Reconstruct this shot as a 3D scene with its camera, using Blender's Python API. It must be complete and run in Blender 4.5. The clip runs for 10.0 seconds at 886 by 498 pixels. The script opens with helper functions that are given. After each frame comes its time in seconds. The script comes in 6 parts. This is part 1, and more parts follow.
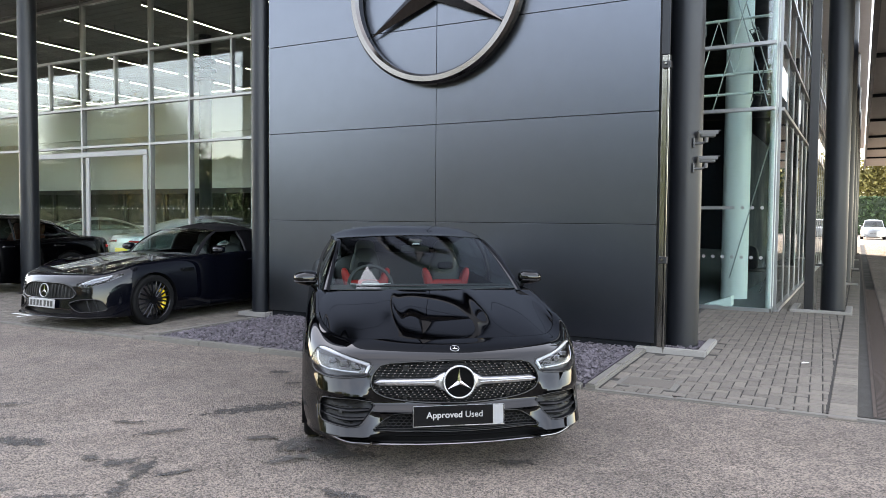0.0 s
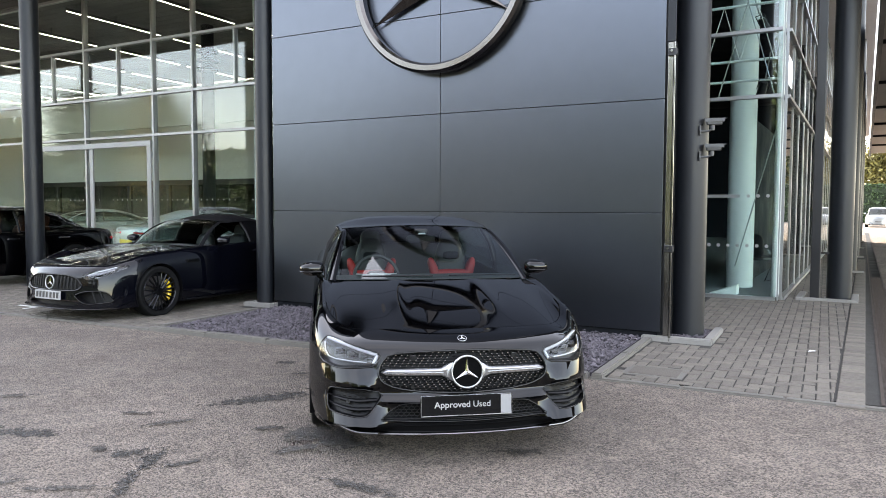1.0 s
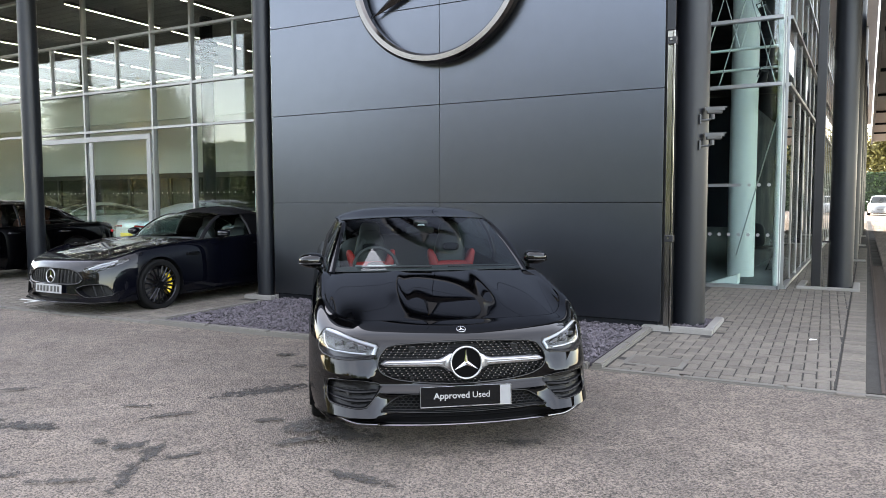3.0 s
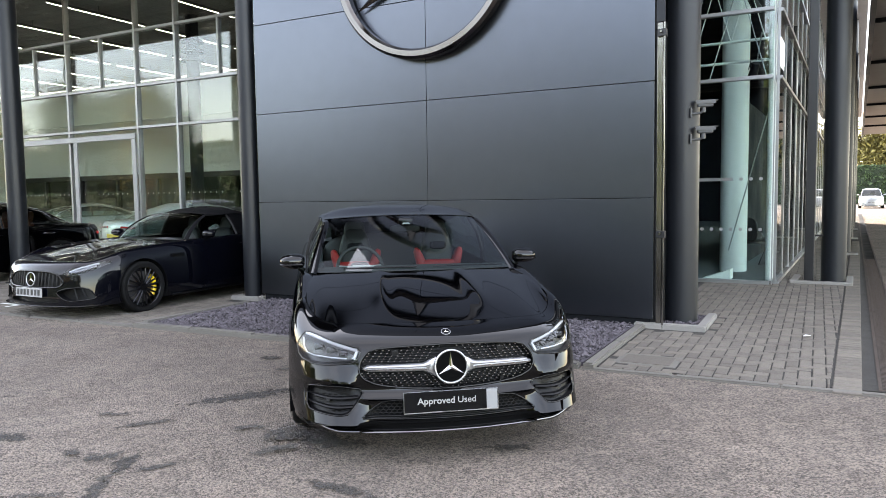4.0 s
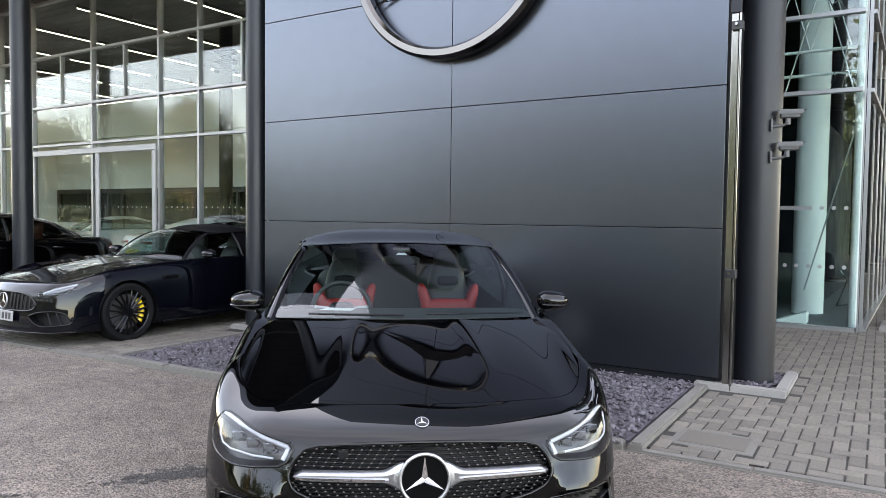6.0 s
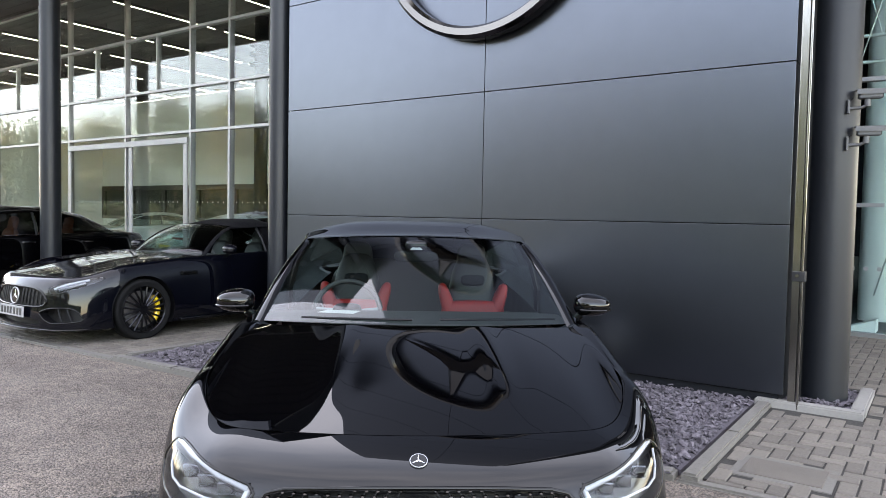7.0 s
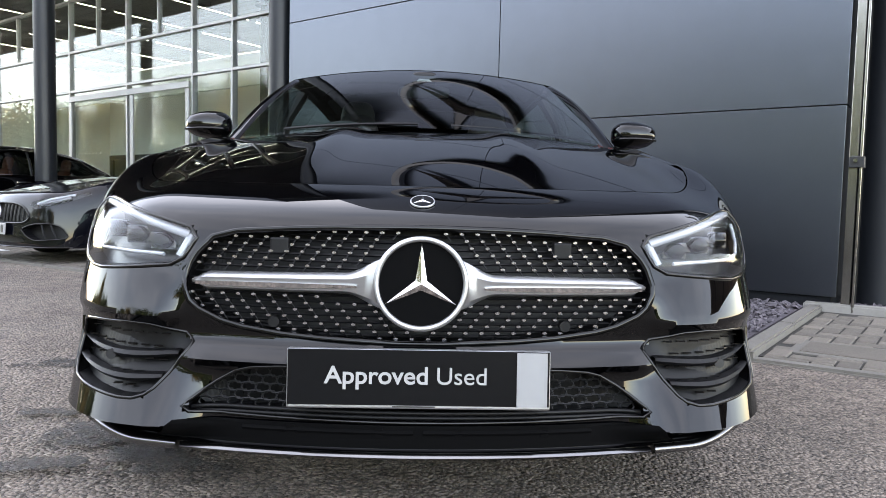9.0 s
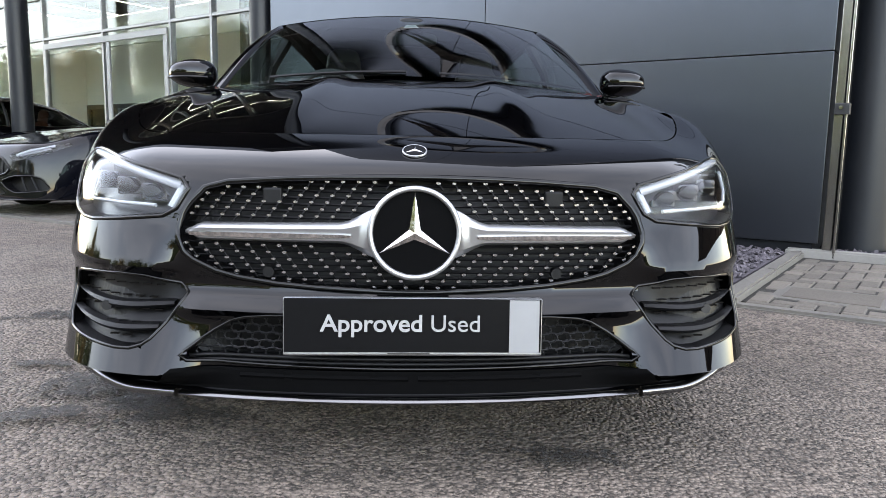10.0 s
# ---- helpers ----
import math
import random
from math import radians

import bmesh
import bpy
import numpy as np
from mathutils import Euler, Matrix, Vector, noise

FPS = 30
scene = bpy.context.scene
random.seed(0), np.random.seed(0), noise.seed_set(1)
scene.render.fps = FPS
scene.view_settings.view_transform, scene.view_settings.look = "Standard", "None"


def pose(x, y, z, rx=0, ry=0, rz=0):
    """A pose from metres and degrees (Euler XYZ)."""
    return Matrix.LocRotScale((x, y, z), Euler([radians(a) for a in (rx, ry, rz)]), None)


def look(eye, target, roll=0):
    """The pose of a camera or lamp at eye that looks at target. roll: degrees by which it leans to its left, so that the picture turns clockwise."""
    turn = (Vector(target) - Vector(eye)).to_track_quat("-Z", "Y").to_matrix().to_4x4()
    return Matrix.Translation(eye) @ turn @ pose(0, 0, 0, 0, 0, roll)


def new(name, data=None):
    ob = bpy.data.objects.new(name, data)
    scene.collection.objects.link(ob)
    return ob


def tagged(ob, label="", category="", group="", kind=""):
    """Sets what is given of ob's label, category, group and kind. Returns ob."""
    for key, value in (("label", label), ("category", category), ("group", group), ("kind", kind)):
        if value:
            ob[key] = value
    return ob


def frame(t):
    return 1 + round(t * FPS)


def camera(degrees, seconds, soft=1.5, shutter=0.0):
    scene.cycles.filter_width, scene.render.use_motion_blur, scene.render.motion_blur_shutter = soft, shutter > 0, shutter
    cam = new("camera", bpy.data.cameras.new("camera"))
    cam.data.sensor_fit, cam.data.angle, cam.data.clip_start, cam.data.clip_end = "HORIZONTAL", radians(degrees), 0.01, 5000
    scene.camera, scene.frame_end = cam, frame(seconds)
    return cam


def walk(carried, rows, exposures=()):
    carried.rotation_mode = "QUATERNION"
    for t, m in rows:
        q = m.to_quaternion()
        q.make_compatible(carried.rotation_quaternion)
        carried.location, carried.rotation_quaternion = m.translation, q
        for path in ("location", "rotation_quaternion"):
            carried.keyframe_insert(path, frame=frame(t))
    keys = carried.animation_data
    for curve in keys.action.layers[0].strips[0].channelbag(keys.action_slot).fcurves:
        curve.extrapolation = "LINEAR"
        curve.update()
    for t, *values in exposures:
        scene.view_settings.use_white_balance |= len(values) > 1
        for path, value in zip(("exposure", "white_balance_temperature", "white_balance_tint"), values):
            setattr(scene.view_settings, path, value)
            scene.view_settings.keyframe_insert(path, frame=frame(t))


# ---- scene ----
cam = camera(63.8, 10.0, soft=0.6)
PATH = [
    (0, (0.138, 0.303, 1.467), (0.074, 2.3, 1.381), 0.5),
    (0.5, (0.125, 0.313, 1.472), (0.054, 2.309, 1.373), 0.4),
    (1, (0.116, 0.318, 1.464), (0.043, 2.313, 1.35), 0.2),
    (1.5, (0.116, 0.31, 1.464), (0.045, 2.304, 1.337), 0.1),
    (2, (0.116, 0.314, 1.463), (0.043, 2.308, 1.329), 0.1),
    (2.5, (0.116, 0.319, 1.462), (0.037, 2.313, 1.327), 0.0),
    (4, (0.188, 0.482, 1.463), (0.129, 2.476, 1.317), -0.8),
    (4.5, (0.146, 0.764, 1.474), (0.095, 2.759, 1.333), -0.9),
    (5, (0.246, 1.081, 1.457), (0.184, 3.076, 1.342), -0.4),
    (5.5, (0.346, 1.438, 1.496), (0.224, 3.432, 1.405), 0.2),
    (7, (0.464, 2.413, 1.43), (0.153, 4.386, 1.34), 1.1),
    (7.5, (0.383, 2.658, 1.379), (0.036, 4.625, 1.289), 0.9),
    (7.8, (0.329, 2.801, 1.2585), (-0.027, 4.767, 1.166), 1.0),
    (8, (0.346, 2.865, 1.085), (-0.015, 4.83, 0.997), 1.0),
    (8.2, (0.365, 2.901, 0.9205), (0.004, 4.864, 0.824), 1.1),
    (8.5, (0.381, 2.935, 0.741), (0.025, 4.9, 0.641), 1.2),
    (9, (0.392, 2.938, 0.7), (0.051, 4.905, 0.57), 1.3),
    (9.5, (0.387, 2.931, 0.702), (0.068, 4.896, 0.509), 1.2),
    (10, (0.378, 2.923, 0.7), (0.083, 4.883, 0.43), 1.0),
]
walk(cam, [(t, look(eye, target, roll)) for t, eye, target, roll in PATH], [(0, 4.07, 7700, 14), (4.5, 4.07, 7700, 14), (7, 4.2, 7700, 16), (10, 4.12, 7700, 14)])

# ---- light: a clear late afternoon ----
SUN_TURN, SUN_RISE = radians(-16), radians(25)   # behind the building: the forecourt lies in its shade
world = bpy.data.worlds.new("sky")
scene.world = world
world.use_nodes = True
wn, wl = world.node_tree.nodes, world.node_tree.links
sky = wn.new("ShaderNodeTexSky")
sky.sky_type, sky.sun_disc, sky.sun_elevation, sky.sun_rotation = "NISHITA", False, SUN_RISE, SUN_TURN
sky.air_density, sky.dust_density = 1.0, 0.6
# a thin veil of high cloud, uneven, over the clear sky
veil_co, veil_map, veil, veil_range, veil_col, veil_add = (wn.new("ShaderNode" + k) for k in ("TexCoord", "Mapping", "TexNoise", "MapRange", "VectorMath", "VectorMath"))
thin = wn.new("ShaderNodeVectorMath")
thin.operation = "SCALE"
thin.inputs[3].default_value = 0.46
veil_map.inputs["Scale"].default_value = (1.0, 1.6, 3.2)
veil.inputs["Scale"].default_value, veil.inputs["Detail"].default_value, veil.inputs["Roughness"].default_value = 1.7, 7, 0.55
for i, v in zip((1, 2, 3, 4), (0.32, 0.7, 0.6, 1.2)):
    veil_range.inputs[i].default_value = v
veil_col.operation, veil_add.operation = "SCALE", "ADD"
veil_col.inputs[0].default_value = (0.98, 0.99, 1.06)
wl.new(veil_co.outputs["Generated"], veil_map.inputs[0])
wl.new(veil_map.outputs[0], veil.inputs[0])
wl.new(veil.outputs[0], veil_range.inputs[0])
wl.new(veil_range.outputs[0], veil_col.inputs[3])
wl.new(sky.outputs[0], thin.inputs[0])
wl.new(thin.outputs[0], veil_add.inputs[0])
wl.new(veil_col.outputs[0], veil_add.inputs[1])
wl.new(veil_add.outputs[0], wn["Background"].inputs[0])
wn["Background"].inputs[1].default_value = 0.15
sun = new("sun", bpy.data.lights.new("sun", "SUN"))
sun.data.energy, sun.data.angle, sun.data.color = 2.0, radians(0.5), (1.0, 0.93, 0.82)
sun.matrix_world = look((0, 0, 0), (-math.sin(SUN_TURN) * math.cos(SUN_RISE), -math.cos(SUN_TURN) * math.cos(SUN_RISE), -math.sin(SUN_RISE)))

# ---- materials ----
def mat(name, color, rough=0.5, metal=0.0, var=0.12, scale=6.0, bump=0.0, bscale=60.0, coat=0.0, stretch=(1, 1, 1), rvar=0.08, spec=0.5, coat_ior=1.5):
    """A surface with colour that varies at two scales, uneven gloss and fine relief."""
    m = bpy.data.materials.new(name)
    m.use_nodes = True
    n, l = m.node_tree.nodes, m.node_tree.links
    b = n["Principled BSDF"]
    b.inputs["Metallic"].default_value = metal
    b.inputs["Coat Weight"].default_value = coat
    b.inputs["Coat Roughness"].default_value, b.inputs["Coat IOR"].default_value = 0.015, coat_ior
    b.inputs["Specular IOR Level"].default_value = spec
    co = n.new("ShaderNodeTexCoord")
    mp = n.new("ShaderNodeMapping")
    mp.inputs["Scale"].default_value = stretch
    l.new(co.outputs["Object"], mp.inputs[0])
    big, fine = n.new("ShaderNodeTexNoise"), n.new("ShaderNodeTexNoise")
    big.inputs["Scale"].default_value, big.inputs["Detail"].default_value = scale * 0.25, 5
    fine.inputs["Scale"].default_value, fine.inputs["Detail"].default_value = scale * 6, 3
    for t in (big, fine):
        l.new(mp.outputs[0], t.inputs[0])
    mix = n.new("ShaderNodeMix")
    mix.data_type = "FLOAT"
    mix.inputs[0].default_value = 0.4
    l.new(big.outputs[0], mix.inputs[2])
    l.new(fine.outputs[0], mix.inputs[3])
    ramp = n.new("ShaderNodeMapRange")
    ramp.inputs[1].default_value, ramp.inputs[2].default_value = 0.3, 0.7
    ramp.inputs[3].default_value, ramp.inputs[4].default_value = 1 - var, 1 + var
    l.new(mix.outputs[0], ramp.inputs[0])
    mul = n.new("ShaderNodeVectorMath")
    mul.operation = "SCALE"
    mul.inputs[0].default_value = color
    l.new(ramp.outputs[0], mul.inputs[3])
    l.new(mul.outputs[0], b.inputs["Base Color"])
    rr = n.new("ShaderNodeMapRange")
    rr.inputs[1].default_value, rr.inputs[2].default_value = 0.3, 0.7
    rr.inputs[3].default_value, rr.inputs[4].default_value = max(0.0, rough - rvar * rough * 2), min(1.0, rough + rvar * rough * 2)
    l.new(big.outputs[0], rr.inputs[0])
    l.new(rr.outputs[0], b.inputs["Roughness"])
    if bump:
        bt, bp = n.new("ShaderNodeTexNoise"), n.new("ShaderNodeBump")
        bt.inputs["Scale"].default_value, bt.inputs["Detail"].default_value = bscale, 4
        l.new(mp.outputs[0], bt.inputs[0])
        l.new(bt.outputs[0], bp.inputs["Height"])
        bp.inputs["Strength"].default_value, bp.inputs["Distance"].default_value = bump, 0.02
        l.new(bp.outputs[0], b.inputs["Normal"])
    return m


def emit(name, color, power):
    m = bpy.data.materials.new(name)
    m.use_nodes = True
    b = m.node_tree.nodes["Principled BSDF"]
    b.inputs["Base Color"].default_value = (*color, 1)
    b.inputs["Emission Color"].default_value, b.inputs["Emission Strength"].default_value = (*color, 1), power
    return m


def glass(name, tint=(0.93, 0.97, 0.96), rough=0.0, gloss=0.05):
    """Thin clear pane: clear straight through, mirror by Fresnel."""
    m = bpy.data.materials.new(name)
    m.use_nodes = True
    n, l = m.node_tree.nodes, m.node_tree.links
    n.clear()
    out, mix = n.new("ShaderNodeOutputMaterial"), n.new("ShaderNodeMixShader")
    tr, gl, lw = n.new("ShaderNodeBsdfTransparent"), n.new("ShaderNodeBsdfGlossy"), n.new("ShaderNodeLayerWeight")
    tr.inputs[0].default_value = (*tint, 1)
    gl.inputs["Roughness"].default_value = rough
    lw.inputs[0].default_value = 0.5
    p5, ma = n.new("ShaderNodeMath"), n.new("ShaderNodeMath")
    p5.operation, ma.operation = "POWER", "MULTIPLY_ADD"
    p5.inputs[1].default_value = 5.0
    ma.inputs[1].default_value, ma.inputs[2].default_value = 1 - gloss, gloss
    l.new(lw.outputs["Facing"], p5.inputs[0])
    l.new(p5.outputs[0], ma.inputs[0])
    l.new(ma.outputs[0], mix.inputs[0])
    l.new(tr.outputs[0], mix.inputs[1])
    l.new(gl.outputs[0], mix.inputs[2])
    l.new(mix.outputs[0], out.inputs[0])
    return m


def asphalt_material():
    """Worn tarmac: stone chips of several greys, dark damp blotches, fine pits."""
    m = mat("asphalt", (0.1, 0.1, 0.1), 0.9, var=0.2)
    n, l = m.node_tree.nodes, m.node_tree.links
    b = n["Principled BSDF"]
    co = [x for x in n if x.type == "TEX_COORD"][0].outputs["Object"]
    vo, vf = n.new("ShaderNodeTexVoronoi"), n.new("ShaderNodeTexVoronoi")
    vo.inputs["Scale"].default_value, vf.inputs["Scale"].default_value = 86, 220
    sep, sef, mxv = n.new("ShaderNodeSeparateColor"), n.new("ShaderNodeSeparateColor"), n.new("ShaderNodeMath")
    mxv.operation = "MULTIPLY_ADD"
    mxv.inputs[1].default_value = 0.55
    half = n.new("ShaderNodeMath")
    half.operation = "MULTIPLY"
    half.inputs[1].default_value = 0.45
    for v_, s_ in ((vo, sep), (vf, sef)):
        l.new(co, v_.inputs[0])
        l.new(v_.outputs["Color"], s_.inputs[0])
    l.new(sef.outputs[0], half.inputs[0])
    l.new(sep.outputs[0], mxv.inputs[0])
    l.new(half.outputs[0], mxv.inputs[2])
    cr = n.new("ShaderNodeValToRGB")
    for k, (p, c) in enumerate([(0.16, 0.028), (0.36, 0.06), (0.46, 0.138), (0.9, 0.18)]):
        e = cr.color_ramp.elements[k] if k < 2 else cr.color_ramp.elements.new(p)
        e.position, e.color = p, (c * 1.2, c * 0.97, c * 0.8, 1)
    l.new(mxv.outputs[0], cr.inputs[0])
    # large drifts of wear and grime
    w1, w2 = n.new("ShaderNodeTexNoise"), n.new("ShaderNodeTexNoise")
    w1.inputs["Scale"].default_value, w1.inputs["Detail"].default_value = 0.7, 6
    w2.inputs["Scale"].default_value, w2.inputs["Detail"].default_value = 7.0, 5
    l.new(co, w1.inputs[0]), l.new(co, w2.inputs[0])
    r1, r2 = n.new("ShaderNodeMapRange"), n.new("ShaderNodeMapRange")
    for r, a, z, lo, hi in ((r1, 0.3, 0.7, 0.75, 1.2), (r2, 0.3, 0.7, 0.8, 1.2)):
        for i, v in zip((1, 2, 3, 4), (a, z, lo, hi)):
            r.inputs[i].default_value = v
    l.new(w1.outputs[0], r1.inputs[0]), l.new(w2.outputs[0], r2.inputs[0])
    k = n.new("ShaderNodeMath")
    k.operation = "MULTIPLY"
    l.new(r1.outputs[0], k.inputs[0]), l.new(r2.outputs[0], k.inputs[1])
    # dark binder between the chips
    gaps, kk = n.new("ShaderNodeMapRange"), n.new("ShaderNodeMath")
    for i, v in zip((1, 2, 3, 4), (0.4, 0.75, 1.0, 0.6)):
        gaps.inputs[i].default_value = v
    kk.operation = "MULTIPLY"
    l.new(vo.outputs["Distance"], gaps.inputs[0])
    l.new(gaps.outputs[0], kk.inputs[0]), l.new(k.outputs[0], kk.inputs[1])
    sc = n.new("ShaderNodeVectorMath")
    sc.operation = "SCALE"
    l.new(cr.outputs[0], sc.inputs[0]), l.new(kk.outputs[0], sc.inputs[3])
    l.new(sc.outputs[0], b.inputs["Base Color"])
    bp = n.new("ShaderNodeBump")
    bp.inputs["Strength"].default_value, bp.inputs["Distance"].default_value = 1.0, 0.012
    inv = n.new("ShaderNodeMath")
    inv.operation = "SUBTRACT"
    inv.inputs[0].default_value = 1.0
    l.new(vo.outputs["Distance"], inv.inputs[1])
    l.new(inv.outputs[0], bp.inputs["Height"])
    l.new(bp.outputs[0], b.inputs["Normal"])
    return m


def per_piece(m, spread=0.25, island=False):
    """Shift the brightness of each piece by its own random number."""
    n, l = m.node_tree.nodes, m.node_tree.links
    b = n["Principled BSDF"]
    src = b.inputs["Base Color"].links[0].from_socket
    info = n.new("ShaderNodeNewGeometry" if island else "ShaderNodeObjectInfo")
    r = n.new("ShaderNodeMapRange")
    r.inputs[3].default_value, r.inputs[4].default_value = 1 - spread, 1 + spread
    l.new(info.outputs["Random Per Island" if island else "Random"], r.inputs[0])
    s = n.new("ShaderNodeVectorMath")
    s.operation = "SCALE"
    l.new(src, s.inputs[0]), l.new(r.outputs[0], s.inputs[3])
    l.new(s.outputs[0], b.inputs["Base Color"])
    return m


M_ASPHALT = asphalt_material()
M_PANEL = mat("anthracite_panel", (0.087, 0.096, 0.114), 0.31, metal=1.0, var=0.05, scale=0.8, rvar=0.05, bump=0.01, bscale=5)
M_COLUMN = mat("anthracite_column", (0.009, 0.0105, 0.0135), 0.42, metal=0.2, var=0.08, scale=3, spec=0.35, bump=0.02, bscale=30)
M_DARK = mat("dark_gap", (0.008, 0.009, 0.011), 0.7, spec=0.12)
M_ALU = mat("silver_aluminium", (0.28, 0.285, 0.29), 0.4, metal=0.8, var=0.06, scale=3)
M_STEEL = mat("bright_steel", (0.26, 0.25, 0.235), 0.2, metal=1.0, var=0.12, scale=8, stretch=(1, 1, 0.15))
M_GREYBOX = mat("grey_housing", (0.05, 0.052, 0.054), 0.5, var=0.1)
M_DARKCHROME = mat("dark_chrome", (0.11, 0.104, 0.099), 0.12, metal=1.0, var=0.05)
M_CHROME = mat("chrome", (0.62, 0.62, 0.62), 0.05, metal=1.0, var=0.03)
M_WALLGLASS = glass("facade_glass", (0.88, 0.935, 0.925), gloss=0.06)
M_CORNERGLASS = glass("corner_glass", (0.85, 0.93, 0.92), gloss=0.05)
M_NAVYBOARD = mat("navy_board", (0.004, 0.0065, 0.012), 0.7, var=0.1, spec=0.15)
M_CONCRETE = mat("kerb_concrete", (0.11, 0.102, 0.09), 0.9, var=0.22, scale=8, bump=0.3, bscale=80)
M_WHITEKERB = mat("pale_kerb", (0.19, 0.182, 0.168), 0.85, var=0.15, scale=8, bump=0.2, bscale=80)
M_BRICK = per_piece(mat("paving_brick", (0.11, 0.096, 0.08), 0.9, var=0.22, scale=14, bump=0.4, bscale=120), 0.2)
M_BRICKS = per_piece(mat("paving_bricks", (0.11, 0.096, 0.08), 0.9, var=0.22, scale=14, bump=0.4, bscale=120), 0.2, True)
M_JOINT = mat("joint_sand", (0.02, 0.018, 0.015), 0.95, var=0.3, scale=20, bump=0.3, bscale=200)
M_SLATE = per_piece(mat("slate_chips", (0.08, 0.07, 0.08), 0.8, var=0.25, scale=20, bump=0.2, bscale=90), 0.5, True)
M_RUST = mat("rusty_iron", (0.05, 0.036, 0.029), 0.75, metal=0.3, var=0.35, scale=12, bump=0.3, bscale=70)
M_SOFFIT = per_piece(mat("soffit_slats", (0.045, 0.043, 0.042), 0.6, var=0.15, scale=4), 0.15, True)
M_INWALL = mat("showroom_wall", (0.66, 0.67, 0.64), 0.7, var=0.05, scale=1)
M_WINFRAME = mat("black_window_frame", (0.012, 0.012, 0.013), 0.5)
M_DIMGLASS = glass("dim_glass", (0.1, 0.115, 0.105), gloss=0.06)
M_CANOPY = mat("canopy_lining", (0.32, 0.29, 0.262), 0.7, var=0.1, scale=1)
M_DOORFRAME = mat("pale_grey_metal", (0.26, 0.265, 0.27), 0.4, metal=0.3, var=0.05, scale=2)
M_WHITE = mat("white_paint", (0.6, 0.61, 0.6), 0.6, var=0.04, scale=2)
M_FLOOR = mat("showroom_floor_tile", (0.35, 0.35, 0.34), 0.25, var=0.06, scale=2)
M_STRIP = emit("light_strip", (1.0, 0.97, 0.88), 1.5)
M_BARK = mat("bark", (0.14, 0.1, 0.07), 0.9, var=0.35, scale=12, bump=0.8, bscale=25, stretch=(1, 1, 0.2))
M_LEAF = per_piece(mat("leaves", (0.045, 0.07, 0.018), 0.6, var=0.3, scale=3), 0.5, True)
M_LEAFGOLD = per_piece(mat("yellow_leaves", (0.17, 0.14, 0.035), 0.6, var=0.3, scale=3), 0.45, True)
M_HEDGE = per_piece(mat("hedge_leaves", (0.035, 0.06, 0.018), 0.65, var=0.3, scale=3), 0.5, True)

M_PLASTIC_DARK = mat("black_coated_metal", (0.008, 0.008, 0.0095), 0.4, var=0.15, scale=8)

M_GREYFLOOR = mat("grey_carpet", (0.1, 0.105, 0.11), 0.9, var=0.15, scale=8)


# ---- building helpers ----
def link(name, me, material, parent=None, label="", smooth=False):
    if material:
        for q in material if isinstance(material, (list, tuple)) else [material]:
            me.materials.append(q)
    if smooth:
        me.polygons.foreach_set("use_smooth", [True] * len(me.polygons))
        if isinstance(smooth, float):
            me.set_sharp_from_angle(angle=radians(smooth))
    ob = new(name, me)
    if parent:
        ob.parent = parent
    if label:
        ob["label"] = label
    return ob


def part(name, bm, material, parent=None, label="", smooth=False):
    me = bpy.data.meshes.new(name)
    bmesh.ops.recalc_face_normals(bm, faces=bm.faces)
    bm.to_mesh(me)
    bm.free()
    return link(name, me, material, parent, label, smooth)


def raw(name, verts, faces, material, parent=None, label="", smooth=False):
    me = bpy.data.meshes.new(name)
    me.from_pydata([tuple(map(float, v)) for v in verts], [], [tuple(map(int, f)) for f in faces])
    me.update()
    return link(name, me, material, parent, label, smooth)


def thing(name, m, label, category, group="", kind=""):
    ob = new(name)
    ob.empty_display_size = 0.1
    ob.matrix_world = m
    return tagged(ob, label, category, group, kind)


def add_box(bm, x0, x1, y0, y1, z0, z1, bevel=0.0):
    vs = bmesh.ops.create_cube(bm, size=1.0)["verts"]
    for v in vs:
        v.co = Vector(((x0 + x1) / 2 + v.co.x * (x1 - x0), (y0 + y1) / 2 + v.co.y * (y1 - y0), (z0 + z1) / 2 + v.co.z * (z1 - z0)))
    if bevel:
        es = list({e for v in vs for e in v.link_edges})
        bmesh.ops.bevel(bm, geom=es, offset=bevel, segments=2, affect="EDGES", profile=0.5)


def box(name, x0, x1, y0, y1, z0, z1, material, parent=None, label="", bevel=0.0):
    bm = bmesh.new()
    add_box(bm, x0, x1, y0, y1, z0, z1, bevel)
    return part(name, bm, material, parent, label)


def add_cyl(bm, p, q, r, r2=None, seg=24):
    p, q = Vector(p), Vector(q)
    vs = bmesh.ops.create_cone(bm, cap_ends=True, segments=seg, radius1=r, radius2=r if r2 is None else r2, depth=(q - p).length)["verts"]
    m = Matrix.Translation((p + q) / 2) @ (q - p).to_track_quat("Z", "Y").to_matrix().to_4x4()
    bmesh.ops.transform(bm, matrix=m, verts=vs)


def cyl(name, p, q, r, material, parent=None, label="", r2=None, seg=24):
    bm = bmesh.new()
    add_cyl(bm, p, q, r, r2, seg)
    return part(name, bm, material, parent, label, 40.0)


